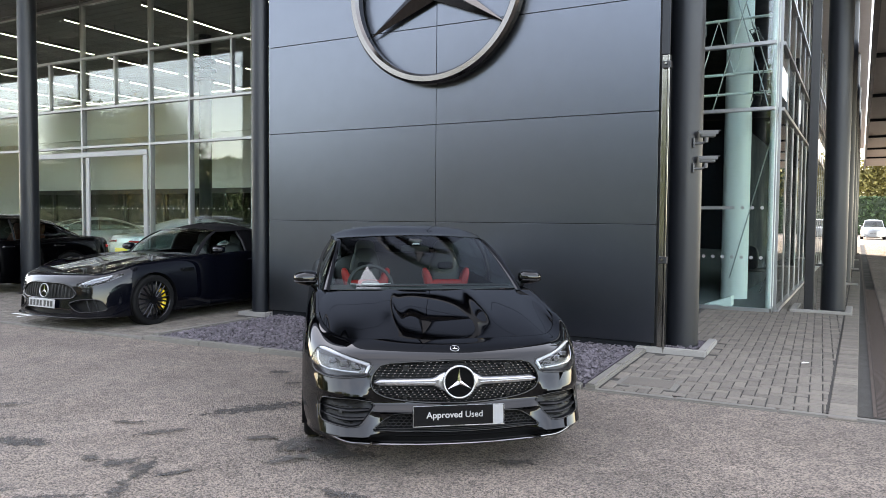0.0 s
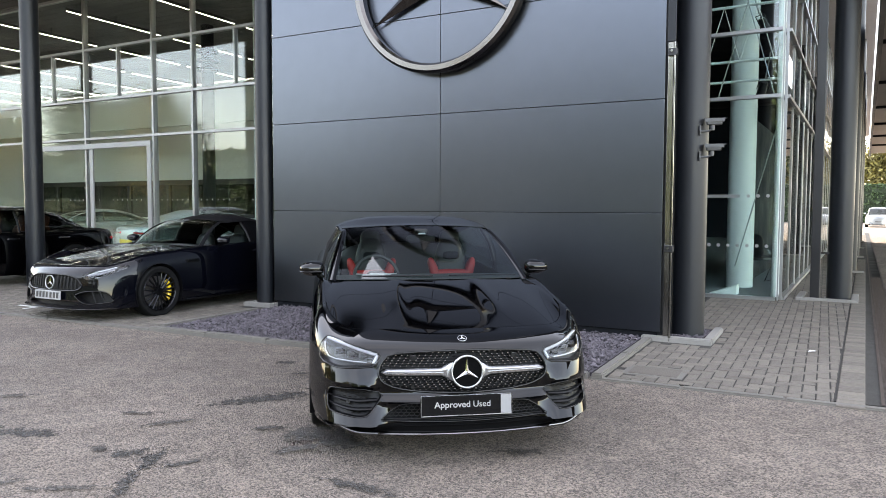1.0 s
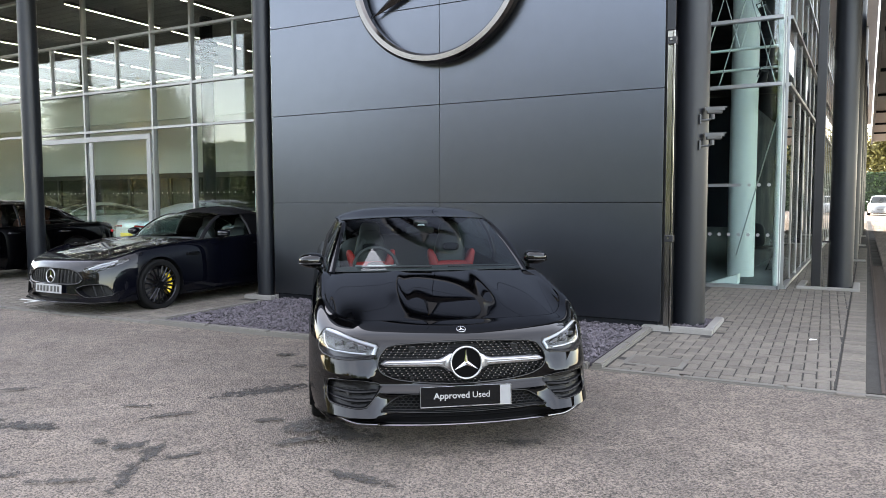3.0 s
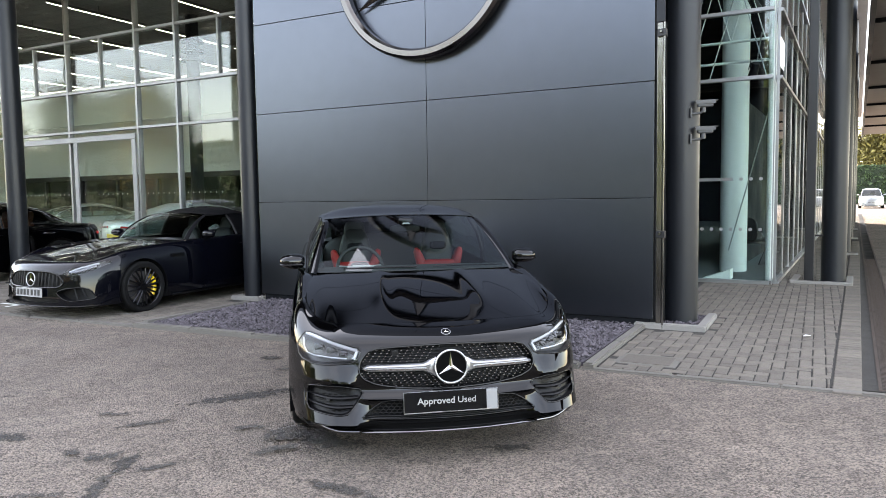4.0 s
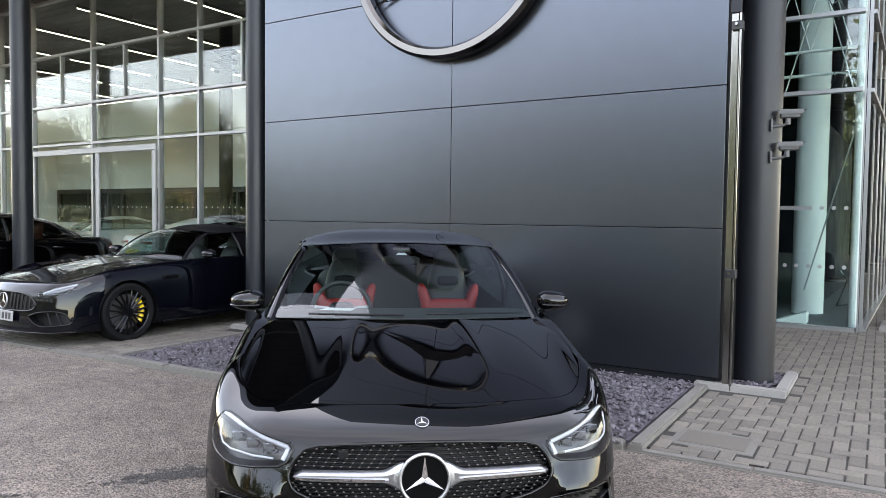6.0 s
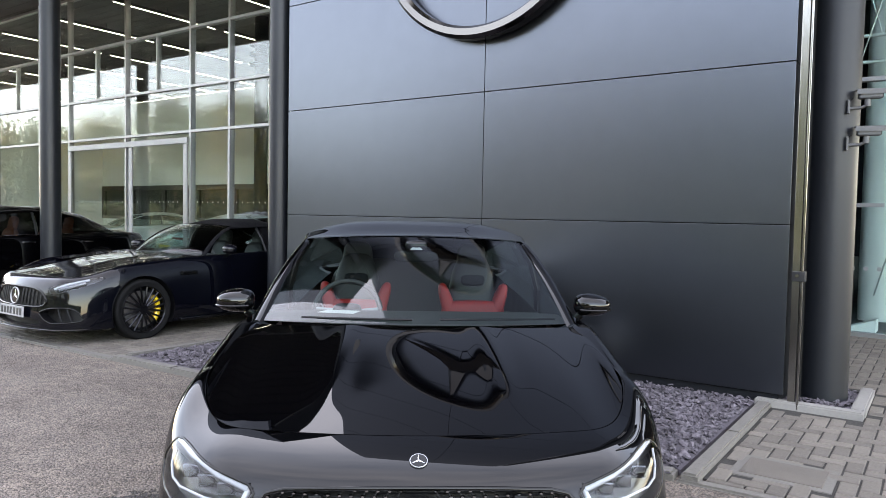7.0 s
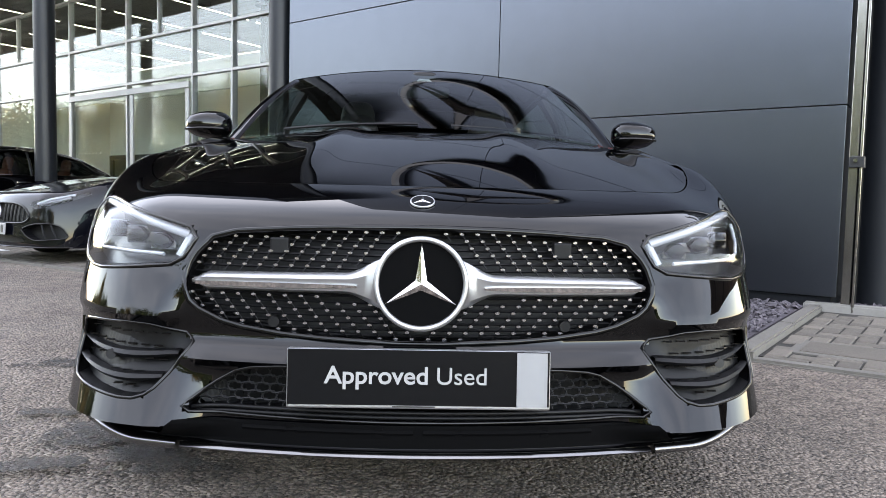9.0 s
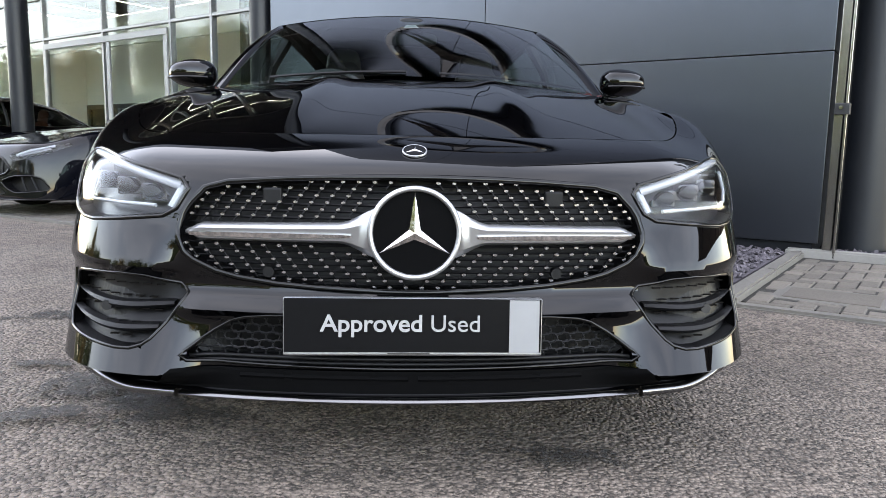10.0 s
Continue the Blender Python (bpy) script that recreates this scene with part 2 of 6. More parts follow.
def tube_bm(bm, pts, r, seg=8, closed=False, flat=1.0):
    """A round bar along a line of points."""
    pts = [Vector(p) for p in pts]
    n, rings = len(pts), []
    for i, p in enumerate(pts):
        a = pts[(i - 1) % n] if closed or i else p
        b = pts[(i + 1) % n] if closed or i < n - 1 else p
        d = (b - a).normalized()
        s = d.cross(Vector((0, 0, 1)))
        s = s.normalized() if s.length > 1e-4 else Vector((1, 0, 0))
        t = s.cross(d)
        rr = r[i] if isinstance(r, (list, tuple)) else r
        rings.append([bm.verts.new(p + (s * math.cos(2 * math.pi * k / seg) + t * flat * math.sin(2 * math.pi * k / seg)) * rr) for k in range(seg)])
    for i in range(n if closed else n - 1):
        for k in range(seg):
            bm.faces.new((rings[i][k], rings[i][(k + 1) % seg], rings[(i + 1) % n][(k + 1) % seg], rings[(i + 1) % n][k]))
    if not closed:
        bm.faces.new(rings[0][::-1]), bm.faces.new(rings[-1])


def tube(name, pts, r, material, parent=None, label="", seg=8, closed=False, flat=1.0):
    bm = bmesh.new()
    tube_bm(bm, pts, r, seg, closed, flat)
    return part(name, bm, material, parent, label, 50.0)


def prism_bm(bm, outline, y0, y1):
    """An outline of (x, z) carried from y0 to y1."""
    a = [bm.verts.new((x, y0, z)) for x, z in outline]
    b = [bm.verts.new((x, y1, z)) for x, z in outline]
    bm.faces.new(a), bm.faces.new(b[::-1])
    for i in range(len(a)):
        j = (i + 1) % len(a)
        bm.faces.new((a[i], b[i], b[j], a[j]))


BLD = pose(-0.255, 9.38, 0, 0, 0, -26.15)      # u along the dark wall, v into the building
SIDE = pose(5.05, 11.75, 0, 0, 0, -28.5)       # corner of the side glazing, y along the side street
random.seed(4)

# ---- ground ----
bm = bmesh.new()
bmesh.ops.create_grid(bm, x_segments=1, y_segments=1, size=900)
ground = tagged(part("ground", bm, M_ASPHALT), "worn grey tarmac forecourt with stone chips", "ground", kind="structure")


def front(u):
    return -2.14 + 0.037 * u


def sheet(bm, outline, z0, z1):
    a = [bm.verts.new((x, y, z0)) for x, y in outline]
    b = [bm.verts.new((x, y, z1)) for x, y in outline]
    bm.faces.new(a[::-1]), bm.faces.new(b)
    for i in range(len(a)):
        j = (i + 1) % len(a)
        bm.faces.new((a[i], a[j], b[j], b[i]))


bm = bmesh.new()
sheet(bm, [(2.68, front(2.68) + 0.12), (4.85, front(4.85) + 0.12), (5.35, 13), (6.4, 40), (2.6, 40), (2.6, 0.02), (2.68, 0.0)], 0.0, 0.012)
bed_right = tagged(part("pavement", bm, M_JOINT), "sandy joints of the paved walkway beside the glazing", "pavement", kind="structure")
bed_right.matrix_world = BLD
bm = bmesh.new()
sheet(bm, [(-30, front(-30) + 0.12), (-2.72, front(-2.72) + 0.12), (-2.72, 2.8), (-30, 2.8)], 0.0, 0.012)
bed_left = tagged(part("pavement", bm, M_JOINT), "paved display strip in front of the showroom glazing", "pavement", kind="structure")
bed_left.matrix_world = BLD

# kerbs
kerb = thing("kerb", BLD, "pale weathered concrete edging stones along the tarmac", "kerb", kind="structure")


def kerb_run(p, q, width, top, n, material=M_CONCRETE):
    d = (Vector(q) - Vector(p))
    side = Vector((-d.y, d.x)).normalized() * width
    for i in range(n):
        a, b = Vector(p) + d * (i / n), Vector(p) + d * ((i + 1) / n - 0.006 / d.length)
        bm = bmesh.new()
        sheet(bm, [a, b, b + side, a + side], -0.02, top + random.uniform(-0.002, 0.002))
        bmesh.ops.bevel(bm, geom=[e for e in bm.edges if e.verts[0].co.z > 0 and e.verts[1].co.z > 0], offset=0.012, segments=2, affect="EDGES")
        part("edging_stone", bm, material, kerb, smooth=35.0)


kerb_run((-24.0, front(-24)), (-2.72, front(-2.72)), 0.1, 0.02, 23)
kerb_run((-2.71, front(-2.71)), (2.56, front(2.56)), 0.1, 0.05, 6)
kerb_run((2.57, front(2.57)), (4.86, front(4.86)), 0.08, 0.018, 3)
kerb_run((2.68, front(2.6) + 0.02), (2.68, -0.03), 0.09, 0.055, 2)
kerb_run((-2.62, front(-2.6) + 0.14), (-2.62, -0.4), 0.1, 0.06, 2)
for x0, x1, y0, y1 in ((2.56, 3.3, -0.03, 0.95), (-3.24, -2.72, -0.13, 0.4)):
    kerb_run((x0, y0), (x1, y0), 0.1, 0.07, 1, M_WHITEKERB)
    kerb_run((x1, y0 + 0.11), (x1, y1), 0.1, 0.07, 1, M_WHITEKERB)
    if x0 < 0:
        kerb_run((x0 + 0.1, y0 + 0.11), (x0 + 0.1, y1), 0.1, 0.07, 1, M_WHITEKERB)


def chips(name, outline_box, n, size, z, material, label, m):
    """Loose flat chips of stone, heaped at random."""
    rng = np.random.default_rng(7)
    x0, x1, y0, y1 = outline_box
    base = np.array([(-1, -1, -0.35), (1, -1, -0.35), (1, 1, -0.35), (-1, 1, -0.35), (-0.6, -0.7, 0.4), (0.7, -0.5, 0.4), (0.6, 0.7, 0.4), (-0.5, 0.6, 0.4)])
    quads = np.array([(4, 5, 6, 7), (0, 1, 5, 4), (1, 2, 6, 5), (2, 3, 7, 6), (3, 0, 4, 7)])
    V, F = [], []
    for i in range(n):
        s = size * rng.uniform(0.5, 1.5)
        v = (base + rng.uniform(-0.3, 0.3, base.shape)) * (s, s * rng.uniform(0.4, 1), s * rng.uniform(0.4, 0.9))
        r = np.array(Euler((rng.normal(0, 0.45), rng.normal(0, 0.45), rng.uniform(0, 6.28))).to_matrix())
        V.append(v @ r.T + (rng.uniform(x0, x1), rng.uniform(y0, y1), z + rng.uniform(0, 0.02)))
        F.append(quads + 8 * i)
    ob = raw(name, np.concatenate(V), np.concatenate(F), material)
    ob.matrix_world = m
    return tagged(ob, label, "gravel", kind="stuff")


bm = bmesh.new()
sheet(bm, [(-2.62, front(-2.62) + 0.12), (2.56, front(2.56) + 0.12), (2.56, 0.2), (-2.62, 0.2)], 0.0, 0.035)
g = tagged(part("gravel_bed", bm, M_SLATE), "bed of purple-grey slate chippings below the dark wall", "gravel", kind="structure")
g.matrix_world = BLD
chips("slate_chippings", (-2.58, 2.54, -2.05, 0.1), 15000, 0.014, 0.035, M_SLATE, "loose purple-grey slate chippings in the bed", BLD)
chips("column_chippings", (2.6, 3.2, 0.1, 0.9), 500, 0.018, 0.03, M_SLATE, "dark slate chippings round the column foot", BLD)
chips("column_chippings", (-3.13, -2.8, -0.02, 0.35), 250, 0.018, 0.03, M_SLATE, "dark slate chippings round the column foot", BLD)

# ---- dark tower with the panelled wall ----
tower = thing("wall_tower", BLD, "anthracite metal panelled feature wall with fine joints", "wall", kind="structure")
box("core", -2.72, 2.72, 0.03, 2.95, 0.0, 13.76, M_DARK, tower)
box("core_back", -2.72, 2.1, 2.951, 7.0, 0.0, 13.76, M_NAVYBOARD, tower)
box("partition", -2.78, -2.62, 7.001, 13.0, 0.0, 6.43, M_INWALL, tower)
zs = [0.11, 1.42, 2.655, 3.89, 5.125, 6.36, 7.595, 8.83, 10.065, 11.3, 12.535, 13.77]
for z0, z1 in zip(zs, zs[1:]):
    for x0, x1 in ((-2.755, -0.004), (0.004, 2.755)):
        box("wall_panel", x0, x1, 0.0, 0.028, z0 + 0.004, z1 - 0.004, M_PANEL, tower, bevel=0.002)
    # flank panels are near-black, much darker than the anthracite front panels
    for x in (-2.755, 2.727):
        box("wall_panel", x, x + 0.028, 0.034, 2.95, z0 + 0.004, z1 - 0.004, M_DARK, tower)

# steel channel at the wall's edge, with brackets
channel = thing("steel_channel", BLD, "bright steel edge channel with clamp brackets beside the column", "trim", kind="structure")
box("channel", 2.785, 2.84, 0.0, 0.02, 0.02, 3.25, M_STEEL, channel, bevel=0.003)
box("channel_lip", 2.852, 2.868, -0.03, 0.09, 0.02, 3.25, M_STEEL, channel, bevel=0.003)
box("upper_channel", 2.775, 2.86, 0.0, 0.03, 3.26, 13.7, M_COLUMN, channel, bevel=0.003)
for z in (1.04, 3.15):
    box("bracket", 2.79, 2.88, -0.035, 0.05, z - 0.045, z + 0.03, M_PLASTIC_DARK, channel, bevel=0.004)
    cyl("bolt", (2.83, -0.06, z), (2.83, -0.04, z), 0.014, M_STEEL, channel, seg=6)

# ---- columns ----
def column(u, v, r, m, h, label):
    c = thing("column", m @ pose(u, v, 0), label, "column", "canopy columns", "structure")
    cyl("shaft", (0, 0, 0), (0, 0, h), r, M_COLUMN, c, seg=48)
    box("base_plate", -r * 1.15, r * 1.15, -r * 1.15, r * 1.15, 0.0, 0.03, M_COLUMN, c)
    return c


column(2.96, 0.5, 0.185, BLD, 13.7, "round dark grey steel column beside the wall")
column(-2.97, 0.05, 0.125, BLD, 6.44, "slim round dark grey steel column at the wall's edge")
column(-8.55, 0.05, 0.16, BLD, 6.44, "round dark grey steel column before the showroom")
column(-15.0, 0.05, 0.16, BLD, 6.44, "round dark grey steel column before the showroom")
for k in range(5):
    column(0.8 + 0.02 * k, 0.7 + 6.15 * k, 0.18, SIDE, 9.0, "round dark grey steel column along the side walk")

# ---- showroom glazing ----
def glazed(name, m, posts, rails, z1, label, halves=(), pane=M_WALLGLASS, deep=0.06, slim=()):
    """A stick-built glass front: posts, rails and a pane in each opening."""
    w = thing(name, m, label, "window", kind="structure")
    for x in posts:
        half = 0.009 if x in slim else 0.03
        box("mullion", x - half, x + half, -deep, deep, 0.0, z1, M_ALU, w, bevel=0.002 if x in slim else 0.004)
    rails = [0.0] + rails + [z1]
    for a, b in zip(posts, posts[1:]):
        for z in rails[1:-1]:
            box("transom", a + 0.031, b - 0.031, -0.057, 0.055, z - 0.028, z + 0.028, M_ALU, w, bevel=0.004)
        box("sill", a + 0.031, b - 0.031, -0.057, 0.055, 0.0, 0.07, M_ALU, w)
        for z0, z2 in zip(rails, rails[1:]):
            xs = [a, (a + b) / 2, b] if z0 in halves and b - a > 1.6 else [a, b]
            for c in xs[1:-1]:
                box("mullion", c - 0.025, c + 0.025, -0.05, 0.05, z0 + 0.029, z2 - 0.029, M_ALU, w, bevel=0.003)
            for c, d in zip(xs, xs[1:]):
                p = box("pane", c + 0.028, d - 0.028, -0.012, 0.012, z0 + 0.03, z2 - 0.03, pane, w)
                p.visible_shadow = False
    return w


LEFT = BLD @ pose(0, 2.9, 0)
glazed("window_1", LEFT, [-29.2, -26.8, -24.4, -22.0, -19.6, -17.23, -14.83, -13.4, -11.0, -8.7, -7.49, -5.1, -2.79], [3.05, 3.94, 5.1, 6.36], 6.44,
       "tall showroom glazing in silver aluminium frames", halves=(3.94,))
# double glass door within the glazing
door = thing("door_1", LEFT, "double glass showroom door in a white metal frame", "door", kind="structure")
for x in (-13.3, -10.75, -8.8):
    box("door_frame", x - 0.06, x + 0.06, -0.1, -0.061, 0.02, 2.8, M_DOORFRAME, door, bevel=0.004)
box("door_frame", -13.36, -8.74, -0.1, -0.061, 2.81, 2.93, M_DOORFRAME, door, bevel=0.004)

# side showroom glazing: a short front and the long side
glazed("window_2", SIDE @ pose(0, 0, 0, 0, 0, 1.5), [-2.7, -0.035], [3.25, 4.28, 5.3], 6.6, "corner glazing of the side showroom in silver frames", pane=M_CORNERGLASS, deep=0.022, slim=(-0.035,))
glazed("window_3", SIDE @ pose(0, 0, 0, 0, 0, 90), [0.09] + [1.25 * k for k in range(1, 22)], [3.25, 4.28, 5.3], 6.6, "long side glazing of the showroom in silver frames", pane=M_CORNERGLASS, deep=0.022, slim=(0.09,))

# ---- roof overhang and interiors ----
roof = thing("ceiling", BLD, "slatted grey soffit over the display strip", "ceiling", kind="structure")
V, F = [], []
for k in range(48):
    y0 = -1.35 + k * 0.3
    b = len(V)
    V += [(-30, y0, 6.45), (-2.79, y0, 6.45), (-2.79, y0 + 0.285, 6.45), (-30, y0 + 0.285, 6.45), (-30, y0, 6.51), (-2.79, y0, 6.51), (-2.79, y0 + 0.285, 6.51), (-30, y0 + 0.285, 6.51)]
    F += [[b + i for i in f] for f in ((0, 1, 2, 3), (7, 6, 5, 4), (0, 4, 5, 1), (1, 5, 6, 2), (2, 6, 7, 3), (3, 7, 4, 0))]
raw("soffit_slats", V, F, M_SOFFIT, roof)
box("roof_slab", -30, -2.79, -1.4, 13.2, 6.53, 7.45, M_DARK, roof)
box("roof_edge", -30, -2.79, -1.44, -1.4, 6.12, 7.5, M_PANEL, roof)

shell = thing("wall_showroom", BLD, "pale back and side walls of the showroom with a window strip", "wall", kind="structure")
box("back_wall_lower", -30, -2.8, 13.0, 13.2, 0, 1.05, M_INWALL, shell)
box("back_wall_upper", -30, -2.8, 13.0, 13.2, 2.6, 6.43, M_INWALL, shell)
box("end_wall", -30.2, -30.0, 3.0, 13.0, 0, 6.43, M_INWALL, shell)
box("bulkhead", -28, -2.8, 9.0, 9.15, 4.2, 5.0, M_INWALL, shell)
for x in np.arange(-30, -4, 2.472):
    box("window_post", x, x + 0.12, 12.95, 13.2, 1.05, 2.6, M_WINFRAME, shell)
    box("window_frame", x + 0.121, x + 2.471, 12.95, 13.0, 1.05, 1.2, M_WINFRAME, shell)
    box("window_frame", x + 0.121, x + 2.471, 12.95, 13.0, 2.4, 2.6, M_WINFRAME, shell)
    box("pane", x + 0.121, x + 2.471, 13.05, 13.07, 1.05, 2.6, M_DIMGLASS, shell)
floor_in = tagged(box("floor", -30, -2.8, 2.98, 13.0, 0.0, 0.02, M_FLOOR), "pale polished showroom floor tiles", "floor", kind="structure")
floor_in.matrix_world = BLD
for x in np.arange(-28.6, -4, 2.75):
    for y in (4.6, 7.7, 10.8):
        s = thing("strip_light", BLD @ pose(x, y, 6.2, 0, 0, 90), "slim white linear ceiling light", "ceiling light", "showroom strip lights")
        box("housing", -1.42, 1.42, -0.02, 0.02, 0.03, 0.1, M_GREYBOX, s)
        box("diffuser", -1.4, 1.4, -0.008, 0.008, 0.018, 0.029, M_STRIP, s)
        box("hanger", -0.01, 0.01, -0.01, 0.01, 0.101, 0.25, M_GREYBOX, s)

side = thing("wall_side_showroom", SIDE, "dark inner walls and slab of the side showroom", "wall", kind="structure")
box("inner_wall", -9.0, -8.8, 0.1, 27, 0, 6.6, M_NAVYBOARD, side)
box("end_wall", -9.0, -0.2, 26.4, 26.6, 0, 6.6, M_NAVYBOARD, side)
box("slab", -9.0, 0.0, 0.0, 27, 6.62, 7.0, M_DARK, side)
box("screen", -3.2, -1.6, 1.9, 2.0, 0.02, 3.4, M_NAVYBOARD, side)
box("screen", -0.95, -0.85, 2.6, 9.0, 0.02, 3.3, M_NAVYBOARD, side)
floor_b = tagged(box("floor", -8.8, -0.07, 0.08, 26.3, 0.0, 0.02, M_GREYFLOOR), "grey carpet tiles of the side showroom", "floor", kind="structure")
floor_b.matrix_world = SIDE

# drive-through canopy along the side
can = thing("ceiling", SIDE, "brown drive-through canopy soffit with dark beams", "ceiling", kind="structure")
box("canopy_soffit", 1.36, 14.0, -1.0, 46, 5.4, 5.6, M_CANOPY, can)
# added strip above the walk, only there to cover a gap of open sky
box("walk_sky_filler", 0.02, 1.24, 1.6, 46, 6.62, 6.7, M_CANOPY, can)
box("canopy_edge", 1.25, 1.35, -1.0, 46, 5.2, 5.7, M_GREYBOX, can)
for k in range(7):
    box("canopy_beam", 1.36, 14.0, 0.95 + 6.15 * k, 1.07 + 6.15 * k, 5.3, 5.39, M_DARK, can)

# drain along the walk
DRAIN = SIDE @ pose(1.27, 0, 0, 0, 0, 0.15)
drain = thing("drain", DRAIN, "rusty slotted iron drainage channel beside the paving", "drain", kind="structure")
box("trough", 0.0, 0.22, -6.25, 40, -0.02, 0.006, M_DARK, drain)
box("rail", -0.012, 0.012, -6.25, 40, 0.0, 0.016, M_RUST, drain)
box("rail", 0.208, 0.232, -6.25, 40, 0.0, 0.016, M_RUST, drain)
bar = bmesh.new()
add_box(bar, 0.016, 0.204, -0.011, 0.011, 0.007, 0.015)
bar_mesh = bpy.data.meshes.new("grating_bar")
bar.to_mesh(bar_mesh)
bar.free()
bar_mesh.materials.append(M_RUST)
for k in range(260):
    b = new("grating_bar", bar_mesh)
    b.parent = drain
    b.location = (0, -6.22 + 0.045 * k, 0)

# downpipe and pad at the side walk
pipe = thing("downpipe", SIDE @ pose(0.46, 0.6, 0), "black square downpipe with a bracket beside the column", "downpipe")
box("pipe", -0.07, 0.07, -0.05, 0.05, 0.03, 8.0, M_PLASTIC_DARK, pipe, bevel=0.01)
box("bracket", 0.075, 0.2, 0.0, 0.03, 0.75, 0.78, M_PLASTIC_DARK, pipe)
pad = thing("kerb", SIDE, "pale kerb pad round the side column", "kerb", kind="structure")
for x0, x1, y0, y1 in ((0.2, 1.08, 0.28, 0.38), (0.2, 0.3, 0.39, 1.3), (0.98, 1.08, 0.39, 1.3)):
    box("edging_stone", x0, x1, y0, y1, -0.01, 0.06, M_WHITEKERB, pad, bevel=0.012)
for k in range(1, 5):
    box("edging_stone", 0.5, 1.15, 0.3 + 6.15 * k, 0.4 + 6.15 * k, -0.01, 0.06, M_WHITEKERB, pad, bevel=0.012)

# ---- car bodies: a lofted tub between a sill line and a shoulder line ----
def smooth01(a, b, v):
    t = np.clip((v - a) / (b - a), 0, 1)
    return t * t * (3 - 2 * t)


class Shell:
    """A car body. x across, y from nose to tail, z up. The tub runs round the car, from the nose's middle (t = 0) round the
    corner (1), along the side (2) and round the tail (3); h goes from the sill (0) to the shoulder line (1)."""

    def __init__(self, W, L, zb=0.19, Wt=0.775, bow=0.25, corner=0.45, cx=0.6, nose_z=0.735, nose_in=0.15, tbow=0.22, tcorner=0.55, tcx=0.5,
                 side_z=((0.83, 0.835), (1.35, 0.93), (2.5, 0.965), (3.6, 0.99), (4.2, 1.0)), tail_z=0.98, tail_in=0.12, tail_corner=0.35,
                 wt_mid=0.80, lean=0.25, lean_pow=1.5, fillet=8.0, sculpt=None, brow=None):
        self.W, self.L, self.zb, self.Wt = W, L, zb, Wt
        self.bow, self.corner, self.cx = bow, corner, cx
        self.nose_z, self.nose_in, self.tbow, self.tcorner, self.tcx = nose_z, nose_in, tbow, tcorner, tcx
        self.side_z, self.tail_z, self.tail_in, self.tail_corner = side_z, tail_z, tail_in, tail_corner
        self.wt_mid, self.lean, self.lean_pow, self.fillet = wt_mid, lean, lean_pow, fillet
        self.sculpt, self.brow = sculpt, brow

    def ends(self, t):
        """Sill line and shoulder line at t."""
        t = np.asarray(t, float)
        front, rear = np.clip(t, 0, 1), np.clip(3 - t, 0, 1)
        a = np.where(t <= 1.5, front, rear)
        s = np.sin(a * math.pi / 2)
        x = self.W * s
        cor = np.where(t <= 1.5, self.corner, self.tail_corner)
        q = np.clip((x - self.cx) / (self.W - self.cx), 0, 1)
        by = self.bow * x * x * np.where(t <= 1.5, 1.0, 0.5) + cor * (1 - np.sqrt(np.maximum(0, 1 - q * q)))
        wt = self.Wt
        tx = wt * s
        q = np.clip((tx - self.tcx) / (wt - self.tcx), 0, 1)
        tcor = np.where(t <= 1.5, self.tcorner, self.tail_corner)
        inset = np.where(t <= 1.5, self.nose_in, self.tail_in)
        ty = inset + self.tbow * tx * tx * np.where(t <= 1.5, 1.0, 0.5) + tcor * (1 - np.sqrt(np.maximum(0, 1 - q * q)))
        by, ty = np.where(t <= 1.5, by, self.L - by), np.where(t <= 1.5, ty, self.L - ty)
        # straight side between the two corners
        k = np.clip(t - 1, 0, 1)
        side = (t > 1) & (t < 2)
        f0, f1 = self.bow * self.W ** 2 + self.corner, self.L - self.bow * 0.5 * self.W ** 2 - self.tail_corner
        g0, g1 = self.nose_in + self.tbow * wt ** 2 + self.tcorner, self.L - self.tail_in - self.tbow * 0.5 * wt ** 2 - self.tail_corner
        by = np.where(side, f0 + (f1 - f0) * k, by)
        ty = np.where(side, g0 + (g1 - g0) * k, ty)
        x = np.where(side, self.W - 0.0 * k, x)
        tx = np.where(side, wt + (self.wt_mid - wt) * np.sin(k * math.pi), tx)
        ys, zs = [p[0] for p in self.side_z], [p[1] for p in self.side_z]
        zside = np.interp(ty, ys, zs)
        zfront = self.nose_z + (zs[0] - self.nose_z) * smooth01(self.nose_in + 0.1, g0, ty)
        zrear = self.tail_z + (zs[-1] - self.tail_z) * smooth01(self.L - self.tail_in - 0.02, g1, ty)
        tz = np.where(t <= 1, zfront, np.where(t >= 2, zrear, zside))
        return x, by, tx, ty, tz

    def at(self, t, h):
        x, by, tx, ty, tz = self.ends(t)
        h = np.clip(h, -0.2, 1)
        g = self.lean * np.sign(h) * np.abs(h) ** self.lean_pow + (1 - self.lean) * (1 - np.sqrt(np.maximum(0, 1 - np.clip(h, 0, 1) ** self.fillet)))
        if self.brow:
            # above the grille the nose rolls back gently to the bonnet's edge
            h0, a, q = self.brow
            g0 = self.lean * h0 ** self.lean_pow + (1 - self.lean) * (1 - math.sqrt(1 - h0 ** self.fillet))
            k = np.clip((h - h0) / (1 - h0), 0, 1)
            soft = g0 + (1 - g0) * (a * k + (1 - a) * k ** q)
            wf = np.where(h > h0, 1 - smooth01(0.7, 1.0, np.asarray(t, float)), 0)
            g = g * (1 - wf) + soft * wf
        side = smooth01(0.6, 1.0, np.asarray(t, float)) * smooth01(2.6, 2.0, np.asarray(t, float))
